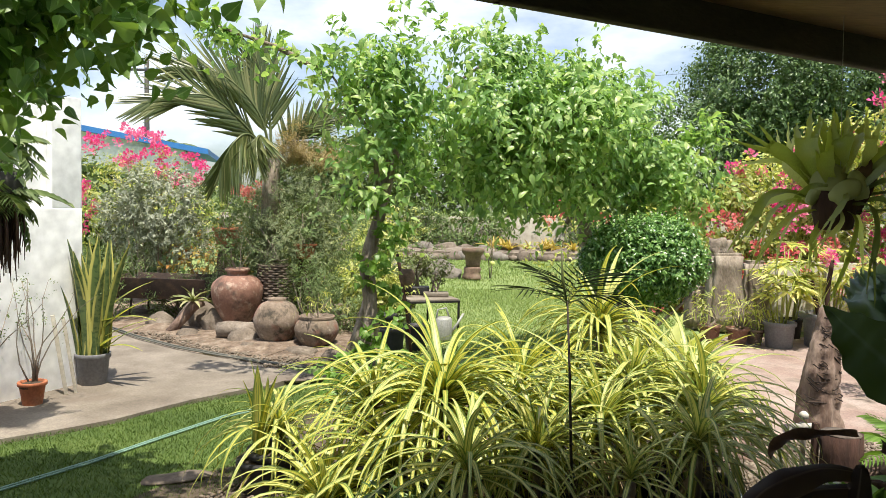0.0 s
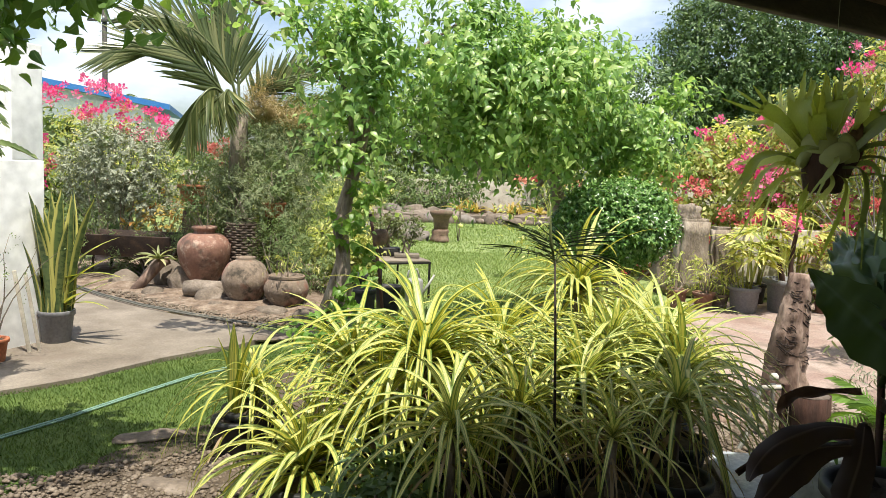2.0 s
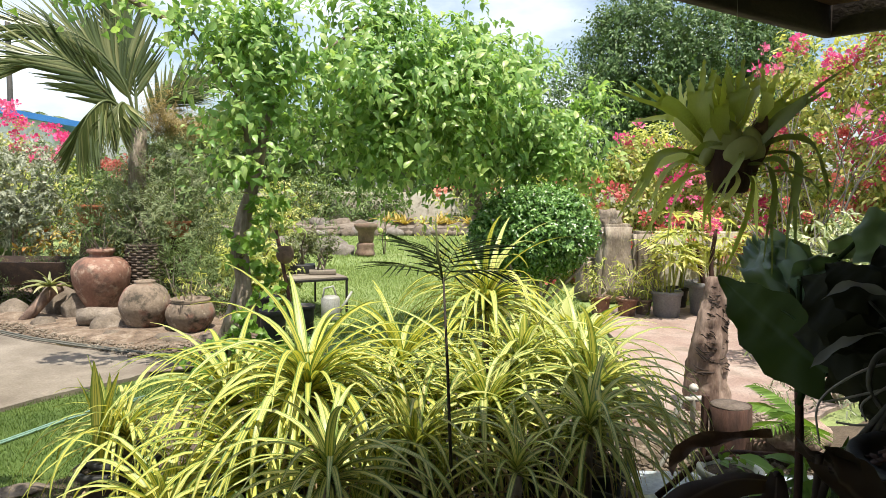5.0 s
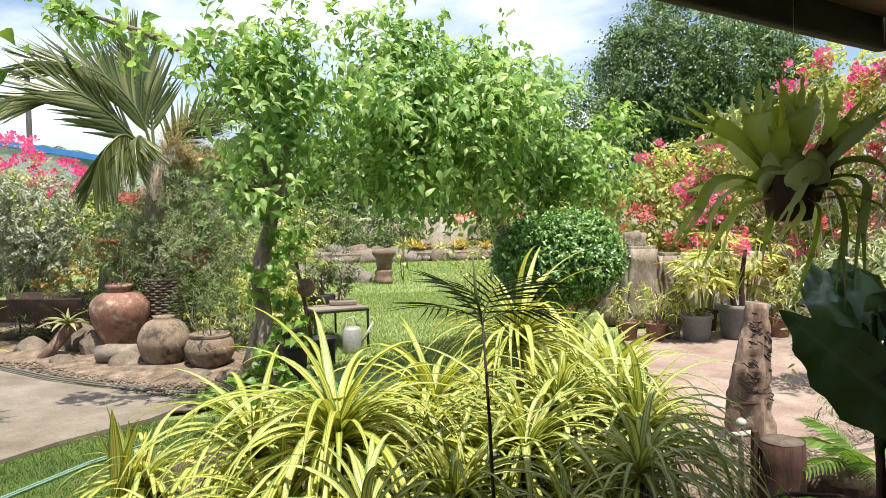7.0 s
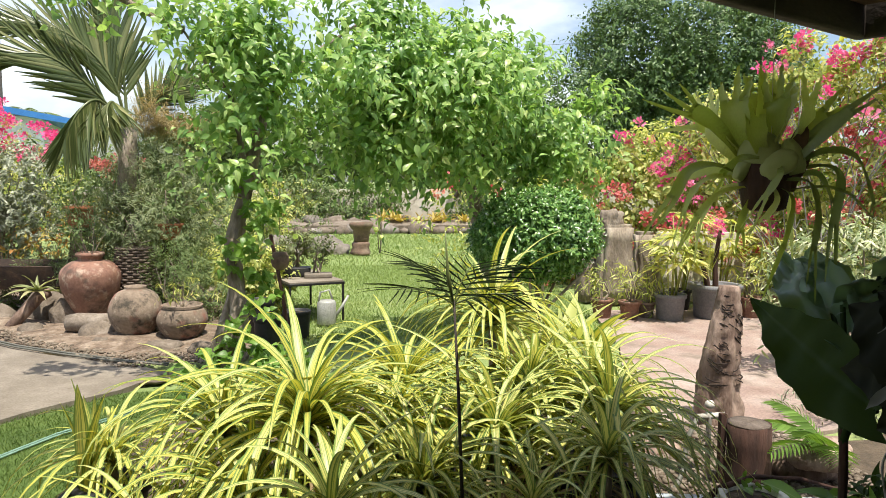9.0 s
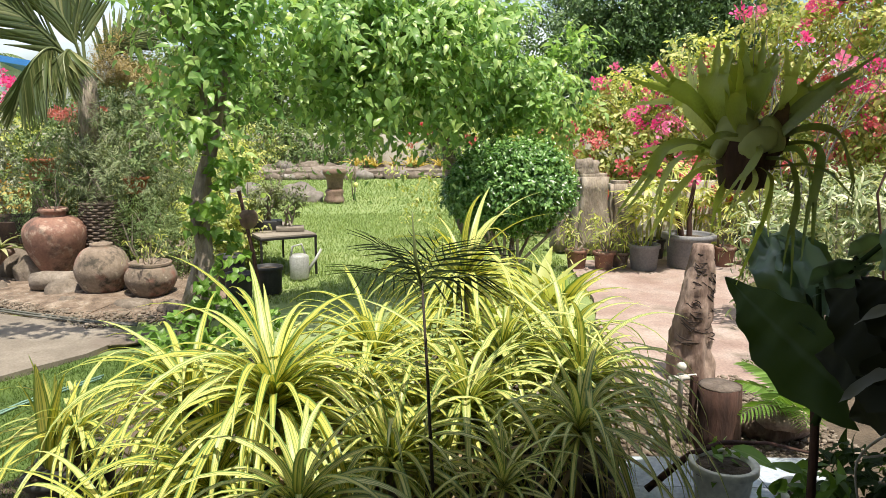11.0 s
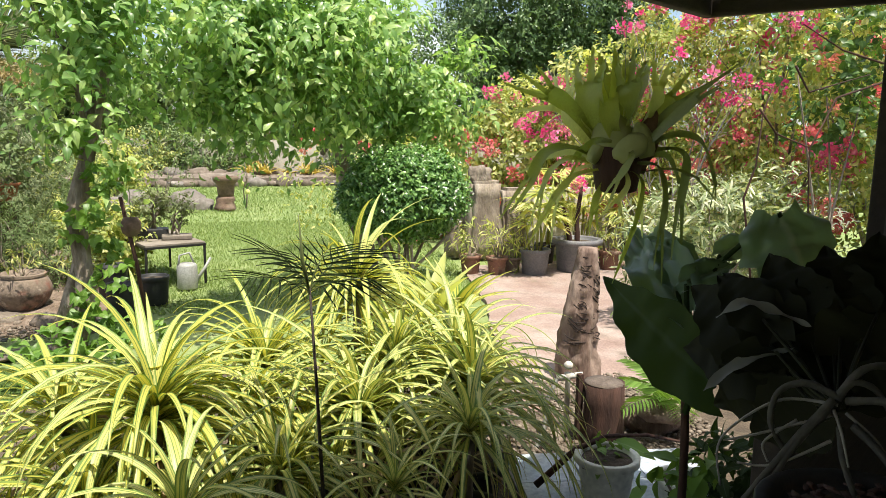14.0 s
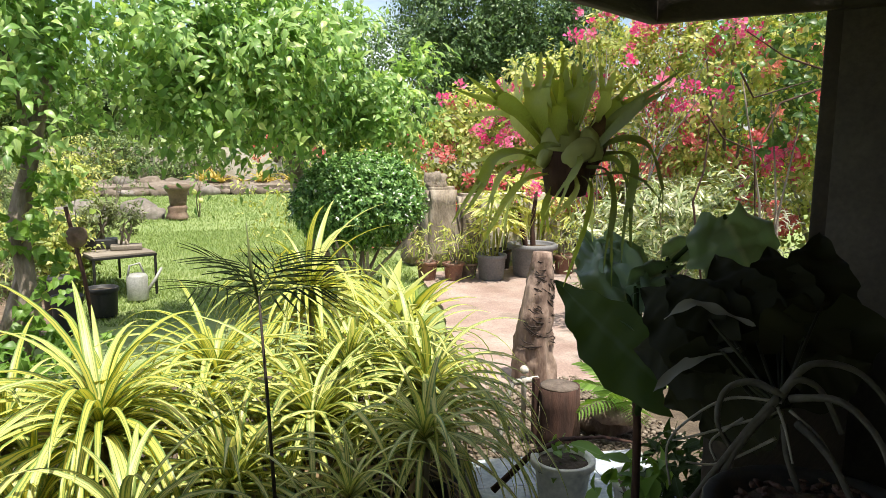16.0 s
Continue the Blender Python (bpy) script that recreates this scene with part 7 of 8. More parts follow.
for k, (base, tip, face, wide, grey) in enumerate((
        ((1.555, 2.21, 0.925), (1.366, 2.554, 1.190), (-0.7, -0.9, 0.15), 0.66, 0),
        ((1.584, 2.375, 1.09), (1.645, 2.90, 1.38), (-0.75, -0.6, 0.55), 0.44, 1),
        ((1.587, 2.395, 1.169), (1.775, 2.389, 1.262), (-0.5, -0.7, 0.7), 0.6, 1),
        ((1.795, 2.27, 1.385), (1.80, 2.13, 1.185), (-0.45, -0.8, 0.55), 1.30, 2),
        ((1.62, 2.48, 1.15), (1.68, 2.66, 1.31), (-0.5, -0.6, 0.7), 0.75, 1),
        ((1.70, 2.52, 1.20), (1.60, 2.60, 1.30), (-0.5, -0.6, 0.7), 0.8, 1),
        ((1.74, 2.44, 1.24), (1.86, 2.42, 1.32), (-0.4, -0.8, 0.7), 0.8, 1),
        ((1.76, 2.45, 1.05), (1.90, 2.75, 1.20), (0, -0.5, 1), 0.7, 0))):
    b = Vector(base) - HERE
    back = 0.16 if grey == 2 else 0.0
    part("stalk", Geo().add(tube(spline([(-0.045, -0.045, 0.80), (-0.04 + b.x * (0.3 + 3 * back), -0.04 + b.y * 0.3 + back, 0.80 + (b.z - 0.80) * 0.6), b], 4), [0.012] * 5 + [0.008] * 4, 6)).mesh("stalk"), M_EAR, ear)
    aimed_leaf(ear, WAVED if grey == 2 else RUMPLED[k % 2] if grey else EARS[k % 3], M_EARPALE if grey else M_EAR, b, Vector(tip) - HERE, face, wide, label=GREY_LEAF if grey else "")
# Made-up dark leaves that stand in for shade on the gravel.
t = thing("shade_clump", "dark leaf clump standing in for ground shade at the porch corner", "plants", (2.30, 2.78, 0), kind="stuff")
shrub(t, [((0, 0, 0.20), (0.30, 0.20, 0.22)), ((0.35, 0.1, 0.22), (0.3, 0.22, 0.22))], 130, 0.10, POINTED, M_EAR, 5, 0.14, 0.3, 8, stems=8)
t = thing("seedling", "light green seedlings beside the white pot", "plant", (1.80, 2.62, 0))
shrub(t, [((0, 0, 0.42), (0.08, 0.08, 0.12))], 10, 0.11, POINTED, M_FERN, 5, 0.10, 0.3, 3, stems=5)

# ---- hanging staghorn ----
stag = thing("staghorn_fern", "hanging staghorn-like fern with broad olive leaves in a dark pot", "hanging plant", (1.42, 2.53, 1.43), -33)
part("pot", Geo().add(lathe([(0.045, 0.0), (0.06, 0.006), (0.07, 0.06), (0.074, 0.135), (0.062, 0.135)], 20, 0.08)).mesh("pot"), M_STUMP, stag, "dark round fibre pot")
part("wire", Geo().add(tube([(0.012, 0.03, 0.13), (0.004, 0.01, 0.5), (0.0, 0.0, 0.755)], 0.0013, 4)).mesh("wire"), M_TIN, stag)


def ribbon(pts, widths, face, fold=0.2, ripple=0.0, seed=0.0):
    """A leaf strip along a line, with a half width at each of its points, its upper side towards face."""
    line = spline(pts, 6)
    n = len(line)
    V, F, U = [], [], []
    for i, p in enumerate(line):
        t_ = (line[min(i + 1, n - 1)] - line[max(i - 1, 0)]).normalized()
        x = t_.cross(Vector(face))
        x = x.normalized() if x.length > 1e-4 else t_.orthogonal().normalized()
        up = x.cross(t_)
        s_ = i / (n - 1)
        w = float(np.interp(s_, np.linspace(0, 1, len(widths)), widths))
        r_ = ripple * math.sin(s_ * 19 + seed)
        for u in (-1, 0, 1):
            V.append(p + x * (u * w) + up * (abs(u) * fold * w + u * r_))
            U.append((0.5 + 0.5 * u, s_))
    for i in range(n - 1):
        a = 3 * i
        F += [(a, a + 1, a + 4, a + 3), (a + 1, a + 2, a + 5, a + 4)]
    return np.array([tuple(v) for v in V]), np.array(F), np.array(U)


def antler(line, w, tips, face=(0, -1, 0.35), seed=0.0, fold=0.28):
    """A frond that widens along its line and then forks towards the given tips."""
    p = [Vector(q) for q in line]
    end, d = p[-1], (p[-1] - p[-2]).normalized()
    side = d.cross(Vector(face)).normalized()
    n = len(tips)
    last = w * 0.85
    v, f, u = ribbon(p, [w * 0.3, w * 0.62, w * 0.95, last], face, fold, w * 0.12, seed)
    sets = [(v, f, u * [1, 0.6])]
    order = sorted((Vector(q) for q in tips), key=lambda q: (q - end).dot(side))
    for k, tip in enumerate(order):
        o = (k - (n - 1) / 2) * 2 * last / n
        start = end - d * 0.012 + side * o + side.cross(d) * (fold * abs(o))
        mid = start.lerp(tip, 0.45) + d * w * 0.25 + side * o * 0.25
        v, f, u = ribbon([start, mid, tip], [last / n * 1.12, last / n * 0.75, 0.0012], face, fold, w * 0.08, seed + k)
        sets.append((v, f, u * [1, 0.4] + [0, 0.6]))
    return np_mesh("antler_leaf", *join(sets))


# each frond: the points of its line, its half width and its tips, in metres from the heart: right, towards the lawn, up
ANTLERS = [
    ("crown_leaf", ((-0.04, -0.01, 0.15), (-0.075, -0.05, 0.24), (-0.085, -0.045, 0.32)), 0.044, ((-0.13, -0.02, 0.375), (-0.085, -0.03, 0.42), (-0.05, 0.0, 0.385))),
    ("crown_leaf", ((-0.02, 0.03, 0.15), (-0.03, 0.02, 0.28), (-0.045, 0.05, 0.35)), 0.040, ((-0.075, 0.07, 0.42), (-0.03, 0.05, 0.445))),
    ("crown_leaf", ((0.02, 0.0, 0.16), (0.035, -0.045, 0.25), (0.03, -0.03, 0.32)), 0.044, ((-0.012, 0.0, 0.395), (0.03, -0.01, 0.425), (0.072, 0.0, 0.385))),
    ("crown_leaf", ((0.04, 0.02, 0.16), (0.08, 0.0, 0.25), (0.085, 0.02, 0.32)), 0.036, ((0.08, 0.05, 0.40), (0.13, 0.04, 0.375))),
    ("crown_leaf", ((0.0, 0.05, 0.15), (0.03, 0.09, 0.28), (0.04, 0.14, 0.34)), 0.042, ((0.01, 0.17, 0.41), (0.07, 0.18, 0.39))),
    ("crown_leaf", ((-0.05, -0.02, 0.13), (-0.12, -0.06, 0.20), (-0.15, -0.06, 0.28)), 0.032, ((-0.205, -0.03, 0.36), (-0.165, -0.04, 0.385), (-0.14, -0.03, 0.34))),
    ("crown_leaf", ((-0.06, -0.02, 0.14), (-0.14, -0.05, 0.24), (-0.21, -0.07, 0.285)), 0.026, ((-0.33, -0.10, 0.31), (-0.29, -0.08, 0.345), (-0.24, -0.05, 0.36))),
    ("crown_leaf", ((-0.05, 0.02, 0.14), (-0.13, 0.05, 0.23), (-0.20, 0.08, 0.26)), 0.024, ((-0.33, 0.10, 0.235), (-0.27, 0.10, 0.30))),
    ("crown_leaf", ((-0.05, 0.06, 0.13), (-0.12, 0.14, 0.22), (-0.17, 0.20, 0.24)), 0.028, ((-0.24, 0.25, 0.21), (-0.20, 0.25, 0.28))),
    ("crown_leaf", ((0.0, -0.04, 0.14), (-0.03, -0.085, 0.20), (-0.04, -0.085, 0.27)), 0.030, ((-0.065, -0.06, 0.34), (-0.03, -0.07, 0.36))),
    ("crown_leaf", ((0.05, 0.04, 0.16), (0.12, 0.08, 0.24), (0.16, 0.11, 0.28)), 0.026, ((0.20, 0.14, 0.36), (0.23, 0.13, 0.31))),
    ("horn_leaf", ((-0.05, -0.03, 0.10), (-0.14, -0.05, 0.13), (-0.21, -0.06, 0.11), (-0.25, -0.06, 0.03)), 0.022, ((-0.31, -0.06, -0.07), (-0.34, -0.06, -0.09))),
    ("horn_leaf", ((-0.05, 0.0, 0.10), (-0.15, 0.02, 0.12), (-0.23, 0.03, 0.10)), 0.024, ((-0.32, 0.04, 0.09), (-0.31, 0.04, 0.04))),
    ("horn_leaf", ((-0.05, -0.02, 0.08), (-0.13, -0.03, 0.10), (-0.19, -0.04, 0.06), (-0.22, -0.04, -0.02)), 0.017, ((-0.25, -0.04, -0.12), (-0.23, -0.04, -0.15))),
    ("horn_leaf", ((-0.04, -0.04, 0.07), (-0.12, -0.05, 0.05), (-0.18, -0.05, -0.02)), 0.013, ((-0.23, -0.05, -0.12), (-0.25, -0.05, -0.16))),
    ("horn_leaf", ((-0.04, 0.04, 0.08), (-0.12, 0.08, 0.06), (-0.17, 0.10, -0.02), (-0.19, 0.10, -0.10)), 0.014, ((-0.20, 0.10, -0.20),)),
    ("horn_leaf", ((-0.03, -0.05, 0.05), (-0.06, -0.06, -0.02), (-0.065, -0.06, -0.07)), 0.018, ((-0.075, -0.06, -0.14), (-0.05, -0.06, -0.12))),
    ("horn_leaf", ((0.04, -0.02, 0.10), (0.12, -0.03, 0.19), (0.21, -0.04, 0.28)), 0.020, ((0.31, -0.05, 0.365), (0.26, -0.05, 0.30))),
    ("horn_leaf", ((0.04, 0.02, 0.12), (0.12, 0.04, 0.22), (0.19, 0.05, 0.27)), 0.019, ((0.265, 0.06, 0.31), (0.24, 0.06, 0.32))),
    ("horn_leaf", ((0.05, -0.02, 0.11), (0.14, -0.03, 0.17), (0.23, -0.04, 0.15), (0.28, -0.05, 0.02)), 0.018, ((0.285, -0.05, -0.12), (0.265, -0.05, -0.08))),
    ("horn_leaf", ((0.05, 0.02, 0.11), (0.15, 0.03, 0.13), (0.20, 0.04, 0.09), (0.19, 0.04, -0.05)), 0.017, ((0.205, 0.04, -0.26), (0.175, 0.04, -0.22))),
    ("horn_leaf", ((0.05, -0.04, 0.09), (0.11, -0.06, 0.08), (0.13, -0.07, 0.0), (0.12, -0.07, -0.10)), 0.015, ((0.135, -0.07, -0.25), (0.11, -0.07, -0.20))),
    ("horn_leaf", ((0.03, -0.05, 0.07), (0.07, -0.08, 0.03), (0.05, -0.08, -0.10)), 0.013, ((0.0, -0.08, -0.25),)),
    ("horn_leaf", ((0.06, 0.0, 0.06), (0.16, 0.0, 0.07), (0.24, 0.0, 0.04)), 0.010, ((0.31, 0.0, -0.04),)),
    ("horn_leaf", ((0.05, 0.06, 0.09), (0.14, 0.13, 0.11), (0.19, 0.17, 0.02)), 0.016, ((0.20, 0.18, -0.12), (0.22, 0.18, -0.10))),
    ("horn_leaf", ((0.02, -0.06, 0.07), (0.03, -0.085, 0.03), (0.0, -0.09, -0.02)), 0.012, ((-0.045, -0.09, -0.06), (0.02, -0.09, -0.06))),
    ("horn_leaf", ((0.03, -0.07, 0.13), (0.035, -0.10, 0.10), (-0.005, -0.105, 0.03)), 0.016, ((-0.06, -0.10, -0.05), (-0.04, -0.10, -0.08))),
    ("horn_leaf", ((-0.02, -0.075, 0.15), (-0.07, -0.095, 0.15), (-0.12, -0.10, 0.11)), 0.016, ((-0.17, -0.10, 0.05), (-0.16, -0.10, 0.0))),
    ("horn_leaf", ((0.02, 0.08, 0.09), (0.05, 0.17, 0.10), (0.08, 0.22, 0.0)), 0.016, ((0.09, 0.23, -0.16),)),
]
for k, (kind_, line, w, tips) in enumerate(ANTLERS):
    sway = 0.035 * math.sin(k * 1.7)
    line = [(x, y + sway * i, z) for i, (x, y, z) in enumerate(line)]
    tips = [(x, y + sway * 3 + 0.03 * math.sin(k * 3.1 + x * 40), z) for x, y, z in tips]
    # horn fronds on the right take the copy darkened for that side
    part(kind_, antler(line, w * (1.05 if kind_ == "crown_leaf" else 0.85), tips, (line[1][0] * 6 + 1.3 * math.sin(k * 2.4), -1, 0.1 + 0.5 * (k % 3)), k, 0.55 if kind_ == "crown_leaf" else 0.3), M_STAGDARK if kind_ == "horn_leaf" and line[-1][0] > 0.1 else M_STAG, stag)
for k, (x, y, z, rise, lean, sx, sy, sz) in enumerate(((-0.020, -0.040, 0.172, -20, 10, 0.056, 0.026, 0.062), (0.022, -0.050, 0.126, -8, -30, 0.060, 0.030, 0.044), (-0.062, -0.048, 0.122, -8, 30, 0.022, 0.022, 0.050), (0.066, -0.026, 0.150, 0, -16, 0.030, 0.026, 0.062), (0.0, 0.045, 0.13, 0, 0, 0.072, 0.04, 0.075))):
    part("shield_leaf", Geo().add(boulder(1, 1, 1, k + 200, 0.18, 4, 0.9)).mesh("shield_leaf"), M_SHIELD, stag, "pale rounded shield leaf", pose(x, y, z, rise, lean, 0) @ Matrix.Diagonal((sx, sy, sz, 1)))
for k, (x, y, z, lean) in enumerate(((0.078, 0.0, 0.19, 12), (0.085, 0.02, 0.15, 30))):
    part("old_leaf", np_mesh("old_leaf", *ribbon([(x - 0.03, y, z - 0.09), (x, y - 0.01, z), (x + 0.0015 * lean, y + 0.01, z + 0.07)], [0.02, 0.03, 0.002], (0.3, -1, 0.1), 0.3, 0.006, k)), M_DRYBROWN, stag, "withered dark brown leaf")

# ---- dark rooted plant on the ledge ----
root = thing("philodendron", "dark plant with thick arching stems and aerial roots on the stand", "potted plant", (1.34, 1.53, 0.80))
solo("plant_stand", Geo().add(lathe([(0.17, 0), (0.175, 0.02), (0.14, 0.1), (0.13, 0.64), (0.19, 0.72), (0.19, 0.74)], 20)).mesh("stand"), M_DARKWOOD, "dark round wooden plant stand on the porch", "stand", (1.34, 1.53, 0.06))
part("pot", pot_mesh(0.19, 0.15, 0.13, 0.014), M_BLACKPOT, root, "blue-black plastic pot")
part("soil", soil_mesh(0.175, 0.105), M_DARKSOIL, root)
CHIPS = [Geo().add(boulder(0.014, 0.009, 0.004, k + 3, 0.5, 1)).mesh("bark_chip") for k in range(5)]
for k in range(150):
    a, q, z = rng.uniform(0, 6.28), 0.165 * math.sqrt(rng.random()), rng.uniform(0.7, 1.25)
    part("bark_chip", CHIPS[k % 5], M_BARKCHIP, root, m=pose(q * math.cos(a), q * math.sin(a), 0.115 + rng.uniform(0, 0.012), rng.uniform(-25, 25), rng.uniform(-25, 25), rng.uniform(0, 360)) @ Matrix.Diagonal((z, z, z, 1)))
ROOTS = [((1.418, 1.703, 1.086), (1.384, 1.749, 1.103), (1.344, 1.779, 1.078), (1.322, 1.772, 1.017), (1.34, 1.74, 0.96)), ((1.42, 1.70, 1.07), (1.36, 1.78, 1.06), (1.279, 1.811, 1.012), (1.236, 1.822, 0.957), (1.23, 1.80, 0.88)),
         ((1.413, 1.705, 1.08), (1.35, 1.731, 0.994), (1.267, 1.752, 0.886), (1.21, 1.76, 0.82)), ((1.404, 1.707, 1.062), (1.338, 1.731, 0.971), (1.29, 1.732, 0.893), (1.25, 1.73, 0.84)),
         ((1.36, 1.74, 1.03), (1.322, 1.762, 0.996), (1.302, 1.768, 0.972), (1.303, 1.751, 0.943)), ((1.41, 1.70, 1.05), (1.298, 1.782, 0.991), (1.246, 1.819, 0.969)), ((1.40, 1.69, 1.0), (1.309, 1.742, 0.94), (1.258, 1.788, 0.932)),
         ((1.417, 1.701, 1.081), (1.442, 1.689, 1.118), (1.48, 1.66, 1.10), (1.50, 1.62, 1.02)), ((1.43, 1.69, 1.08), (1.46, 1.60, 1.10), (1.47, 1.52, 1.05), (1.44, 1.46, 0.98)), ((1.42, 1.68, 1.06), (1.44, 1.62, 1.02), (1.42, 1.56, 0.98)),
         ((1.41, 1.68, 1.03), (1.38, 1.64, 0.98), (1.37, 1.60, 0.93)), ((1.42, 1.66, 1.04), (1.42, 1.58, 1.0), (1.40, 1.50, 0.93)), ((1.42, 1.70, 1.09), (1.47, 1.68, 1.15), (1.54, 1.62, 1.14), (1.58, 1.55, 1.05)), ((1.41, 1.70, 1.06), (1.39, 1.66, 1.03), (1.37, 1.62, 0.98))]
for k, line in enumerate(ROOTS):
    fine = spline([Vector(q) - Vector((1.34, 1.53, 0.80)) for q in line], 6)
    thick = k in (0, 2, 3, 7, 8, 10, 11, 12)
    q = 0.0085 if thick else 0.0035
    part("stem" if thick else "root", Geo().add(tube(fine, [q * (1 - 0.4 * i / len(fine)) for i in range(len(fine))], 8, 0.2)).mesh("root"), M_ROOT if thick else M_PALEROOT, root)
HERE = Vector((1.34, 1.53, 0.80))
# Near-black leaves added to fill the porch shade, turned to the camera.
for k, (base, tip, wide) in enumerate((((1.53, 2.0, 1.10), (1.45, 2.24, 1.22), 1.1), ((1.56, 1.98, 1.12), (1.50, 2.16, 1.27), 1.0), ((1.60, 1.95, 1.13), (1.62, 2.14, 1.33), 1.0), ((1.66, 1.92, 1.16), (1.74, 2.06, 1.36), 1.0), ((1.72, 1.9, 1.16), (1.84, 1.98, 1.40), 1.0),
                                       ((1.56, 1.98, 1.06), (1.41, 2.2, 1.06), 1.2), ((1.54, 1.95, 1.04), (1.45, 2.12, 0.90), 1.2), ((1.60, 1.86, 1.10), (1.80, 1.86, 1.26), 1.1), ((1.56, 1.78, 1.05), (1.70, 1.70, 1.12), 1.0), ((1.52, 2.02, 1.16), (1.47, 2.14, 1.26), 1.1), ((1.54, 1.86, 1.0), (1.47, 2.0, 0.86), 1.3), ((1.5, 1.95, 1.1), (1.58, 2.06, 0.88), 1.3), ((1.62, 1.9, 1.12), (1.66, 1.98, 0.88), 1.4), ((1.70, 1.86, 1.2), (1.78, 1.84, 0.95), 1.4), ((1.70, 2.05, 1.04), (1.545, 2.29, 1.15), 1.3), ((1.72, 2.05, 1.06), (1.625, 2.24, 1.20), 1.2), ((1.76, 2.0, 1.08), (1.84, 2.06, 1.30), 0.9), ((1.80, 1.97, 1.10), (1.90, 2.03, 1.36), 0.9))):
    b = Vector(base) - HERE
    part("stalk", Geo().add(tube(spline([(0.08, 0.17, 0.26), (0.08 + (b.x - 0.08) * 0.5, 0.17 + (b.y - 0.17) * 0.5, b.z * 0.7 + 0.06), b], 4), [0.004] * 9, 6)).mesh("stalk"), M_SHADELEAF, root)
    aimed_leaf(root, EARS[k % 3], M_SHADELEAF, b, Vector(tip) - HERE, (-0.75, -0.75, 0.25 + 0.2 * (k % 2)), wide)
# Thin strips added along the highlights on curled leaf edges.
for k, line in enumerate((((1.419, 2.067, 1.16), (1.471, 2.031, 1.199), (1.52, 1.98, 1.185), (1.57, 1.921, 1.163)), ((1.375, 2.041, 0.987), (1.447, 2.006, 1.058), (1.54, 1.934, 1.11)), ((1.62, 2.02, 1.02), (1.66, 1.96, 1.06), (1.72, 1.88, 1.06)))):
    part("dry_leaf", np_mesh("dry_leaf", *ribbon([Vector(q) - HERE for q in line], [0.002, 0.016, 0.012, 0.001], (-0.3, -0.5, 1.0), 0.5, 0.006, k)), M_LITEDGE, root, "thin grey strip for the lit edge of a curled leaf")

# ---- dark drooping plant by the porch edge ----
t = thing("drooping_plant", "dark purple-black drooping broad-leaved plant on a wooden stand", "potted plant", (0.92, 1.40, 0.70))
solo("plant_stand", Geo().add(lathe([(0.13, 0), (0.135, 0.02), (0.10, 0.08), (0.09, 0.56), (0.14, 0.62), (0.14, 0.64)], 20)).mesh("stand"), M_DARKWOOD, "dark turned wooden plant stand at the porch edge", "stand", (0.92, 1.40, 0.06))
part("pot", pot_mesh(0.12, 0.095, 0.16, 0.01), M_BLACKPOT, t)
part("soil", soil_mesh(0.11, 0.14), M_DARKSOIL, t)
HERE = Vector((0.92, 1.40, 0.70))
for k, (base, tip, face, wide) in enumerate((
        ((0.93, 1.38, 1.00), (1.05, 1.27, 0.84), (0.3, -0.8, 0.8), 0.9), ((0.94, 1.42, 1.01), (1.10, 1.50, 0.85), (0.4, 0.1, 1.0), 0.9))):
    b = Vector(base) - HERE
    part("stalk", Geo().add(tube(spline([(0, 0, 0.13), (b.x * 0.4, b.y * 0.4, 0.24), b], 4), [0.007] * 9, 6)).mesh("stalk"), M_PURPLE, t)
    aimed_leaf(t, DROOPS[k % 3], M_PURPLE, b, Vector(tip) - HERE, face, wide)
for k, (line, widths) in enumerate(((
        ((0.867, 1.420, 0.969), (0.774, 1.388, 0.991), (0.694, 1.356, 0.987), (0.624, 1.324, 0.972), (0.577, 1.292, 0.950), (0.547, 1.260, 0.934)), (0.010, 0.026, 0.032, 0.028, 0.017, 0.002)), (
        ((0.854, 1.400, 0.948), (0.725, 1.355, 0.958), (0.651, 1.310, 0.939), (0.595, 1.265, 0.921), (0.537, 1.220, 0.899)), (0.010, 0.030, 0.036, 0.024, 0.003)), (
        ((0.851, 1.400, 0.992), (0.820, 1.360, 0.937), (0.777, 1.320, 0.885), (0.744, 1.280, 0.847)), (0.010, 0.028, 0.032, 0.004)))):
    part("stalk", Geo().add(tube(spline([(0, 0, 0.13), Vector(line[0]) - HERE + Vector((0.01, 0.02, -0.08)), Vector(line[0]) - HERE], 4), [0.006] * 9, 6)).mesh("stalk"), M_PURPLE, t)
    part("leaf", np_mesh("droop_leaf", *ribbon([Vector(q) - HERE for q in line], widths, (-0.35, -0.6, 1.0), -0.45, 0.004, k)), M_PURPLE, t)
part("dry_leaf", np_mesh("dry_leaf", *ribbon([Vector(q) - HERE for q in ((0.852, 1.420, 1.048), (0.757, 1.400, 1.052), (0.690, 1.380, 1.050), (0.654, 1.360, 1.038), (0.639, 1.340, 1.024))], [0.006, 0.012, 0.013, 0.009, 0.001], (-0.2, -0.6, 1.0), 0.5, 0.004, 1.0)), M_DRYBROWN, t, "curled brown dry leaf")

# ---- small ground things ----
t = thing("garden_hose", "pale green garden hose lying across the lawn", "hose")
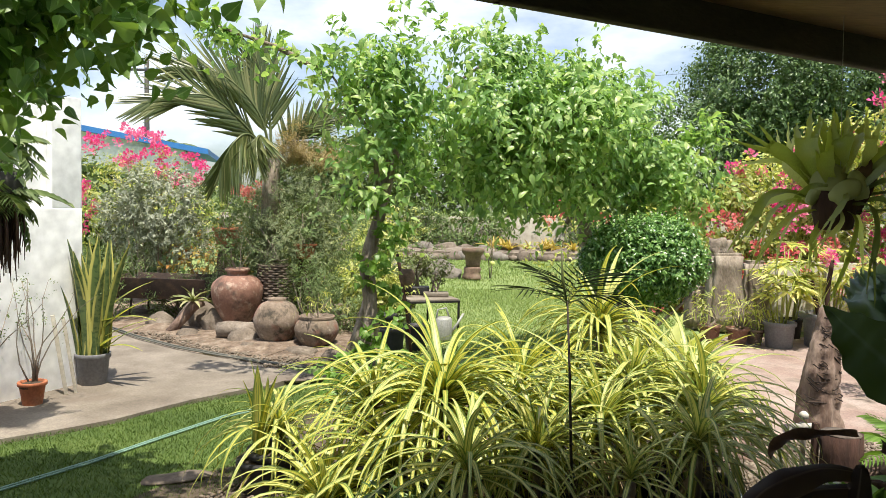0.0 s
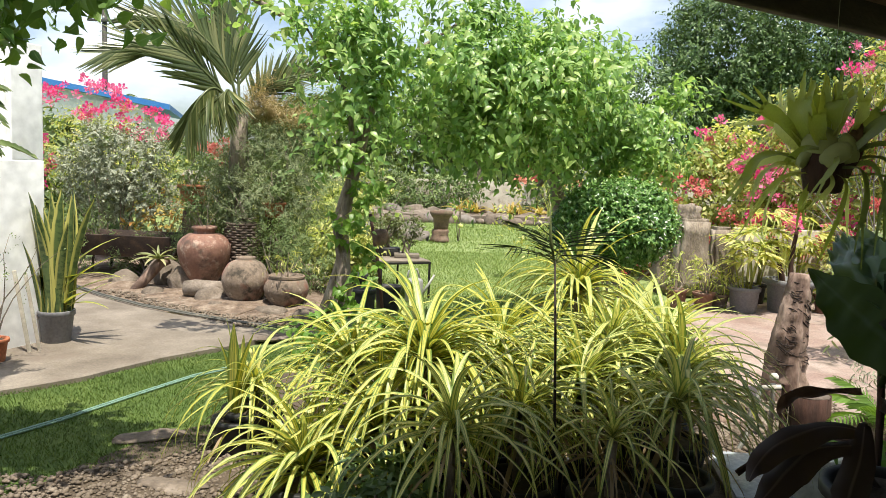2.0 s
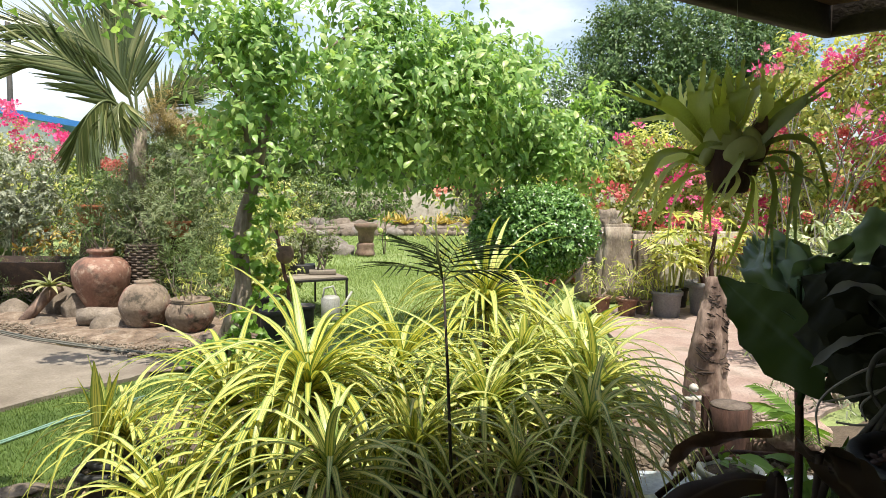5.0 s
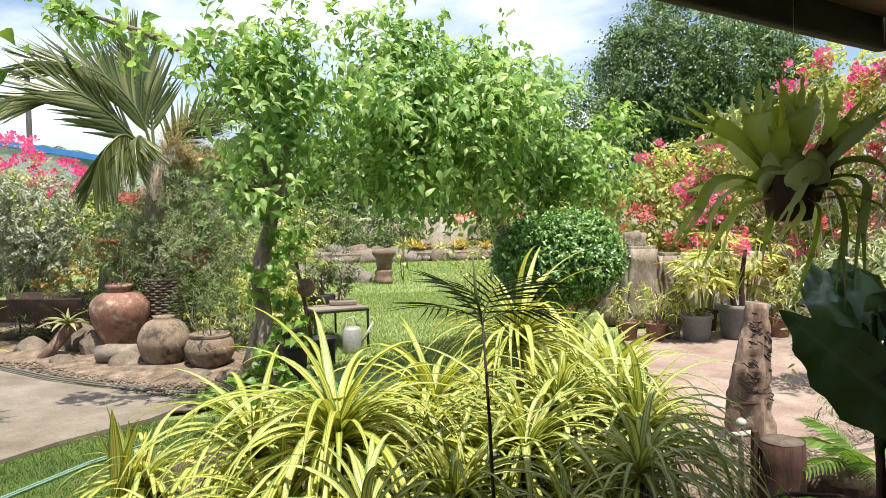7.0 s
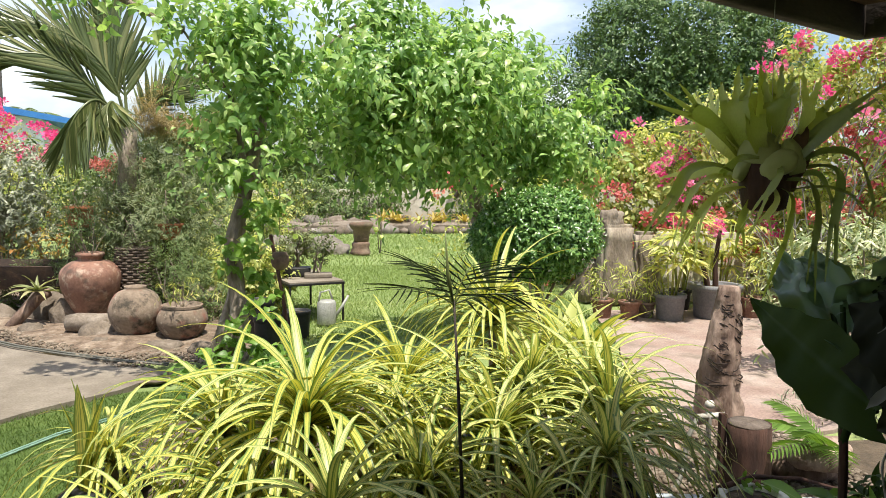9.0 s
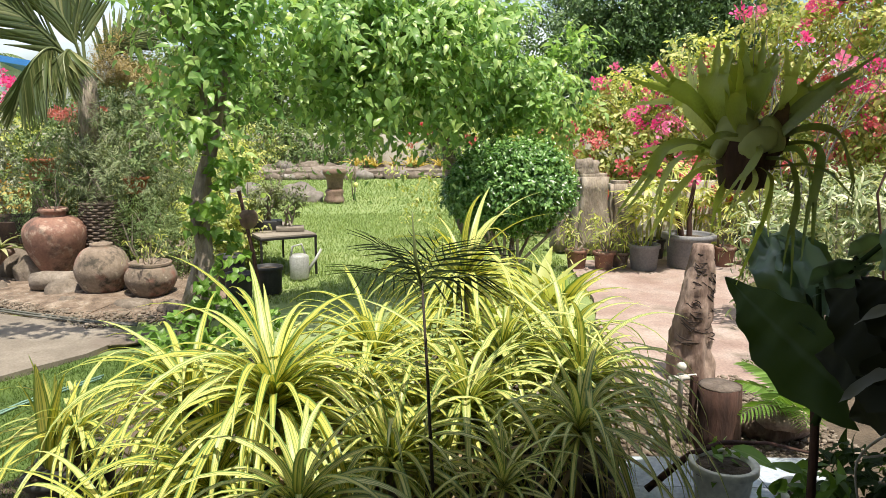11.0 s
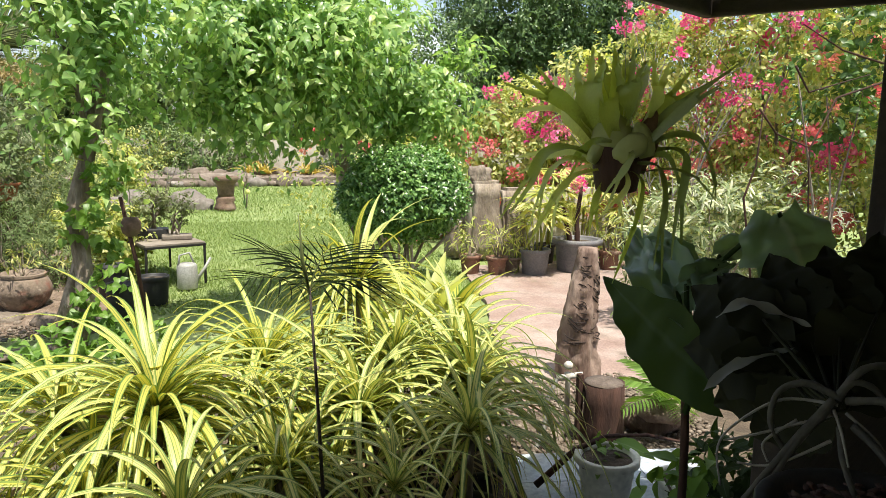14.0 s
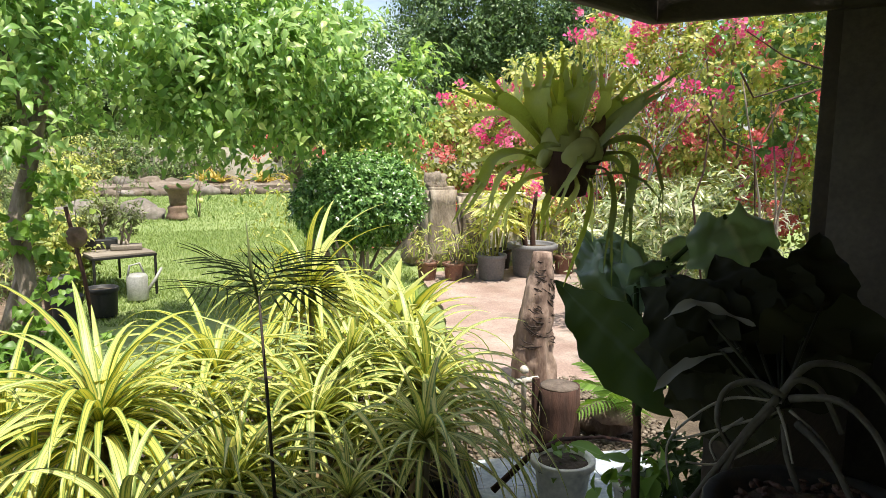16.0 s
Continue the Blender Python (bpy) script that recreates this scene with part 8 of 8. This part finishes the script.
for dy in (0, 0.055):
    part("hose", Geo().add(tube([(-3.6, 2.7 + dy, 0.01), (-2.8, 3.05 + dy, 0.01), (-2.15, 3.72 + dy, 0.01), (-1.84, 4.2 + dy, 0.01), (-1.6, 4.65 + dy, 0.012), (-1.35, 5.1 + dy, 0.012), (-1.0, 5.5 + dy, 0.012)], 0.0065, 8)).mesh("hose"), M_HOSE, t)
t = thing("garden_hose", "brown hose lying along the edge of the path", "hose")
for dy in (0, 0.06):
    part("hose", Geo().add(tube([(-3.6, 8.72 + dy, 0.04), (-3.0, 8.05 + dy, 0.04), (-2.4, 7.5 + dy, 0.04), (-1.9, 7.15 + dy, 0.04), (-1.4, 6.85 + dy, 0.035), (-1.0, 6.75 - dy, 0.03)], 0.009, 8)).mesh("hose"), M_HOSEDARK, t)
for k, (x, y, s_, turn) in enumerate(((-1.28, 3.98, 0.24, 20), (-1.0, 3.35, 0.2, -15), (-0.95, 6.35, 0.28, 30), (-0.6, 6.6, 0.25, 60))):
    solo("flagstone", Geo().add(boulder(s_ * 0.75, s_ * 0.35, 0.022, k + 80, 0.4)).mesh("stone"), M_BEDROCK, "flat broken brown stone lying in the gravel", "flagstone", (x, y, 0.01), turn, "loose flagstones")


def gravel(name, count, test, box, lo, hi, seed, z=0.0):
    g_ = np.random.default_rng(seed)
    shapes = []
    for s_ in range(6):
        v, f = boulder(1, 1, 0.6, s_ + 100, 0.3, 1)
        shapes.append((np.array([tuple(p) for p in v]), np.array(f)))
    V, F, n = [], [], 0
    while count:
        x, y = g_.uniform(box[0], box[1]), g_.uniform(box[2], box[3])
        if not test(x, y):
            continue
        count -= 1
        v, f = shapes[g_.integers(6)]
        a, r = g_.uniform(0, 6.28), lo * (hi / lo) ** (g_.random() ** 2)
        c, s2 = math.cos(a) * r, math.sin(a) * r
        q = v @ np.array([[c, s2, 0], [-s2 * 0.8, c * 0.8, 0], [0, 0, r]]) + np.array([x, y, z + r * 0.25])
        V.append(q), F.append(f + n)
        n += len(q)
    solo(name, np_mesh(name, np.concatenate(V), np.concatenate(F)), M_PEBBLE, "loose brown and grey gravel of the bed", "gravel", kind="stuff")


gravel("gravel", 10500, lambda x, y: y < 3.5 + 0.55 * (x + 1.6) + 0.25 * noise.noise(Vector((x * 3, y * 3, 0))), (-2.0, 0.2, 2.3, 4.3), 0.006, 0.021, 1, 0.01)
gravel("gravel", 4600, lambda x, y: y > 3.75 - 0.23 * (x - 1.67), (1.2, 2.95, 3.3, 4.75), 0.007, 0.026, 2, 0.012)
gravel("gravel", 5200, lambda x, y: abs(y - (6.9 - 0.95 * (x + 1.2)) - 0.5) < 0.85, (-3.2, -0.5, 6.7, 9.0), 0.005, 0.028, 3, 0.025)


def left_lawn(x, y):
    edge = np.interp(x, (-3.2, -2.62, -2.04, -1.68, -1.2), (3.9, 4.5, 5.0, 5.55, 6.0))
    return y < edge and y > 3.45 + 0.5 * (x + 1.6) and x < -0.75


blades((-3.3, -0.75, 2.4, 6.0, left_lawn), 80000, 0.017, "grass", 5, M_SHADYBLADE, 0.0)
blades((-0.6, 4.2, 7.4, 14.0, lambda x, y: x < 3.2 + 0.12 * (y - 7)), 60000, 0.035, "grass", 6)
blades((-2.5, 6.0, 14.0, 22.0, lambda x, y: True), 30000, 0.05, "grass", 7)
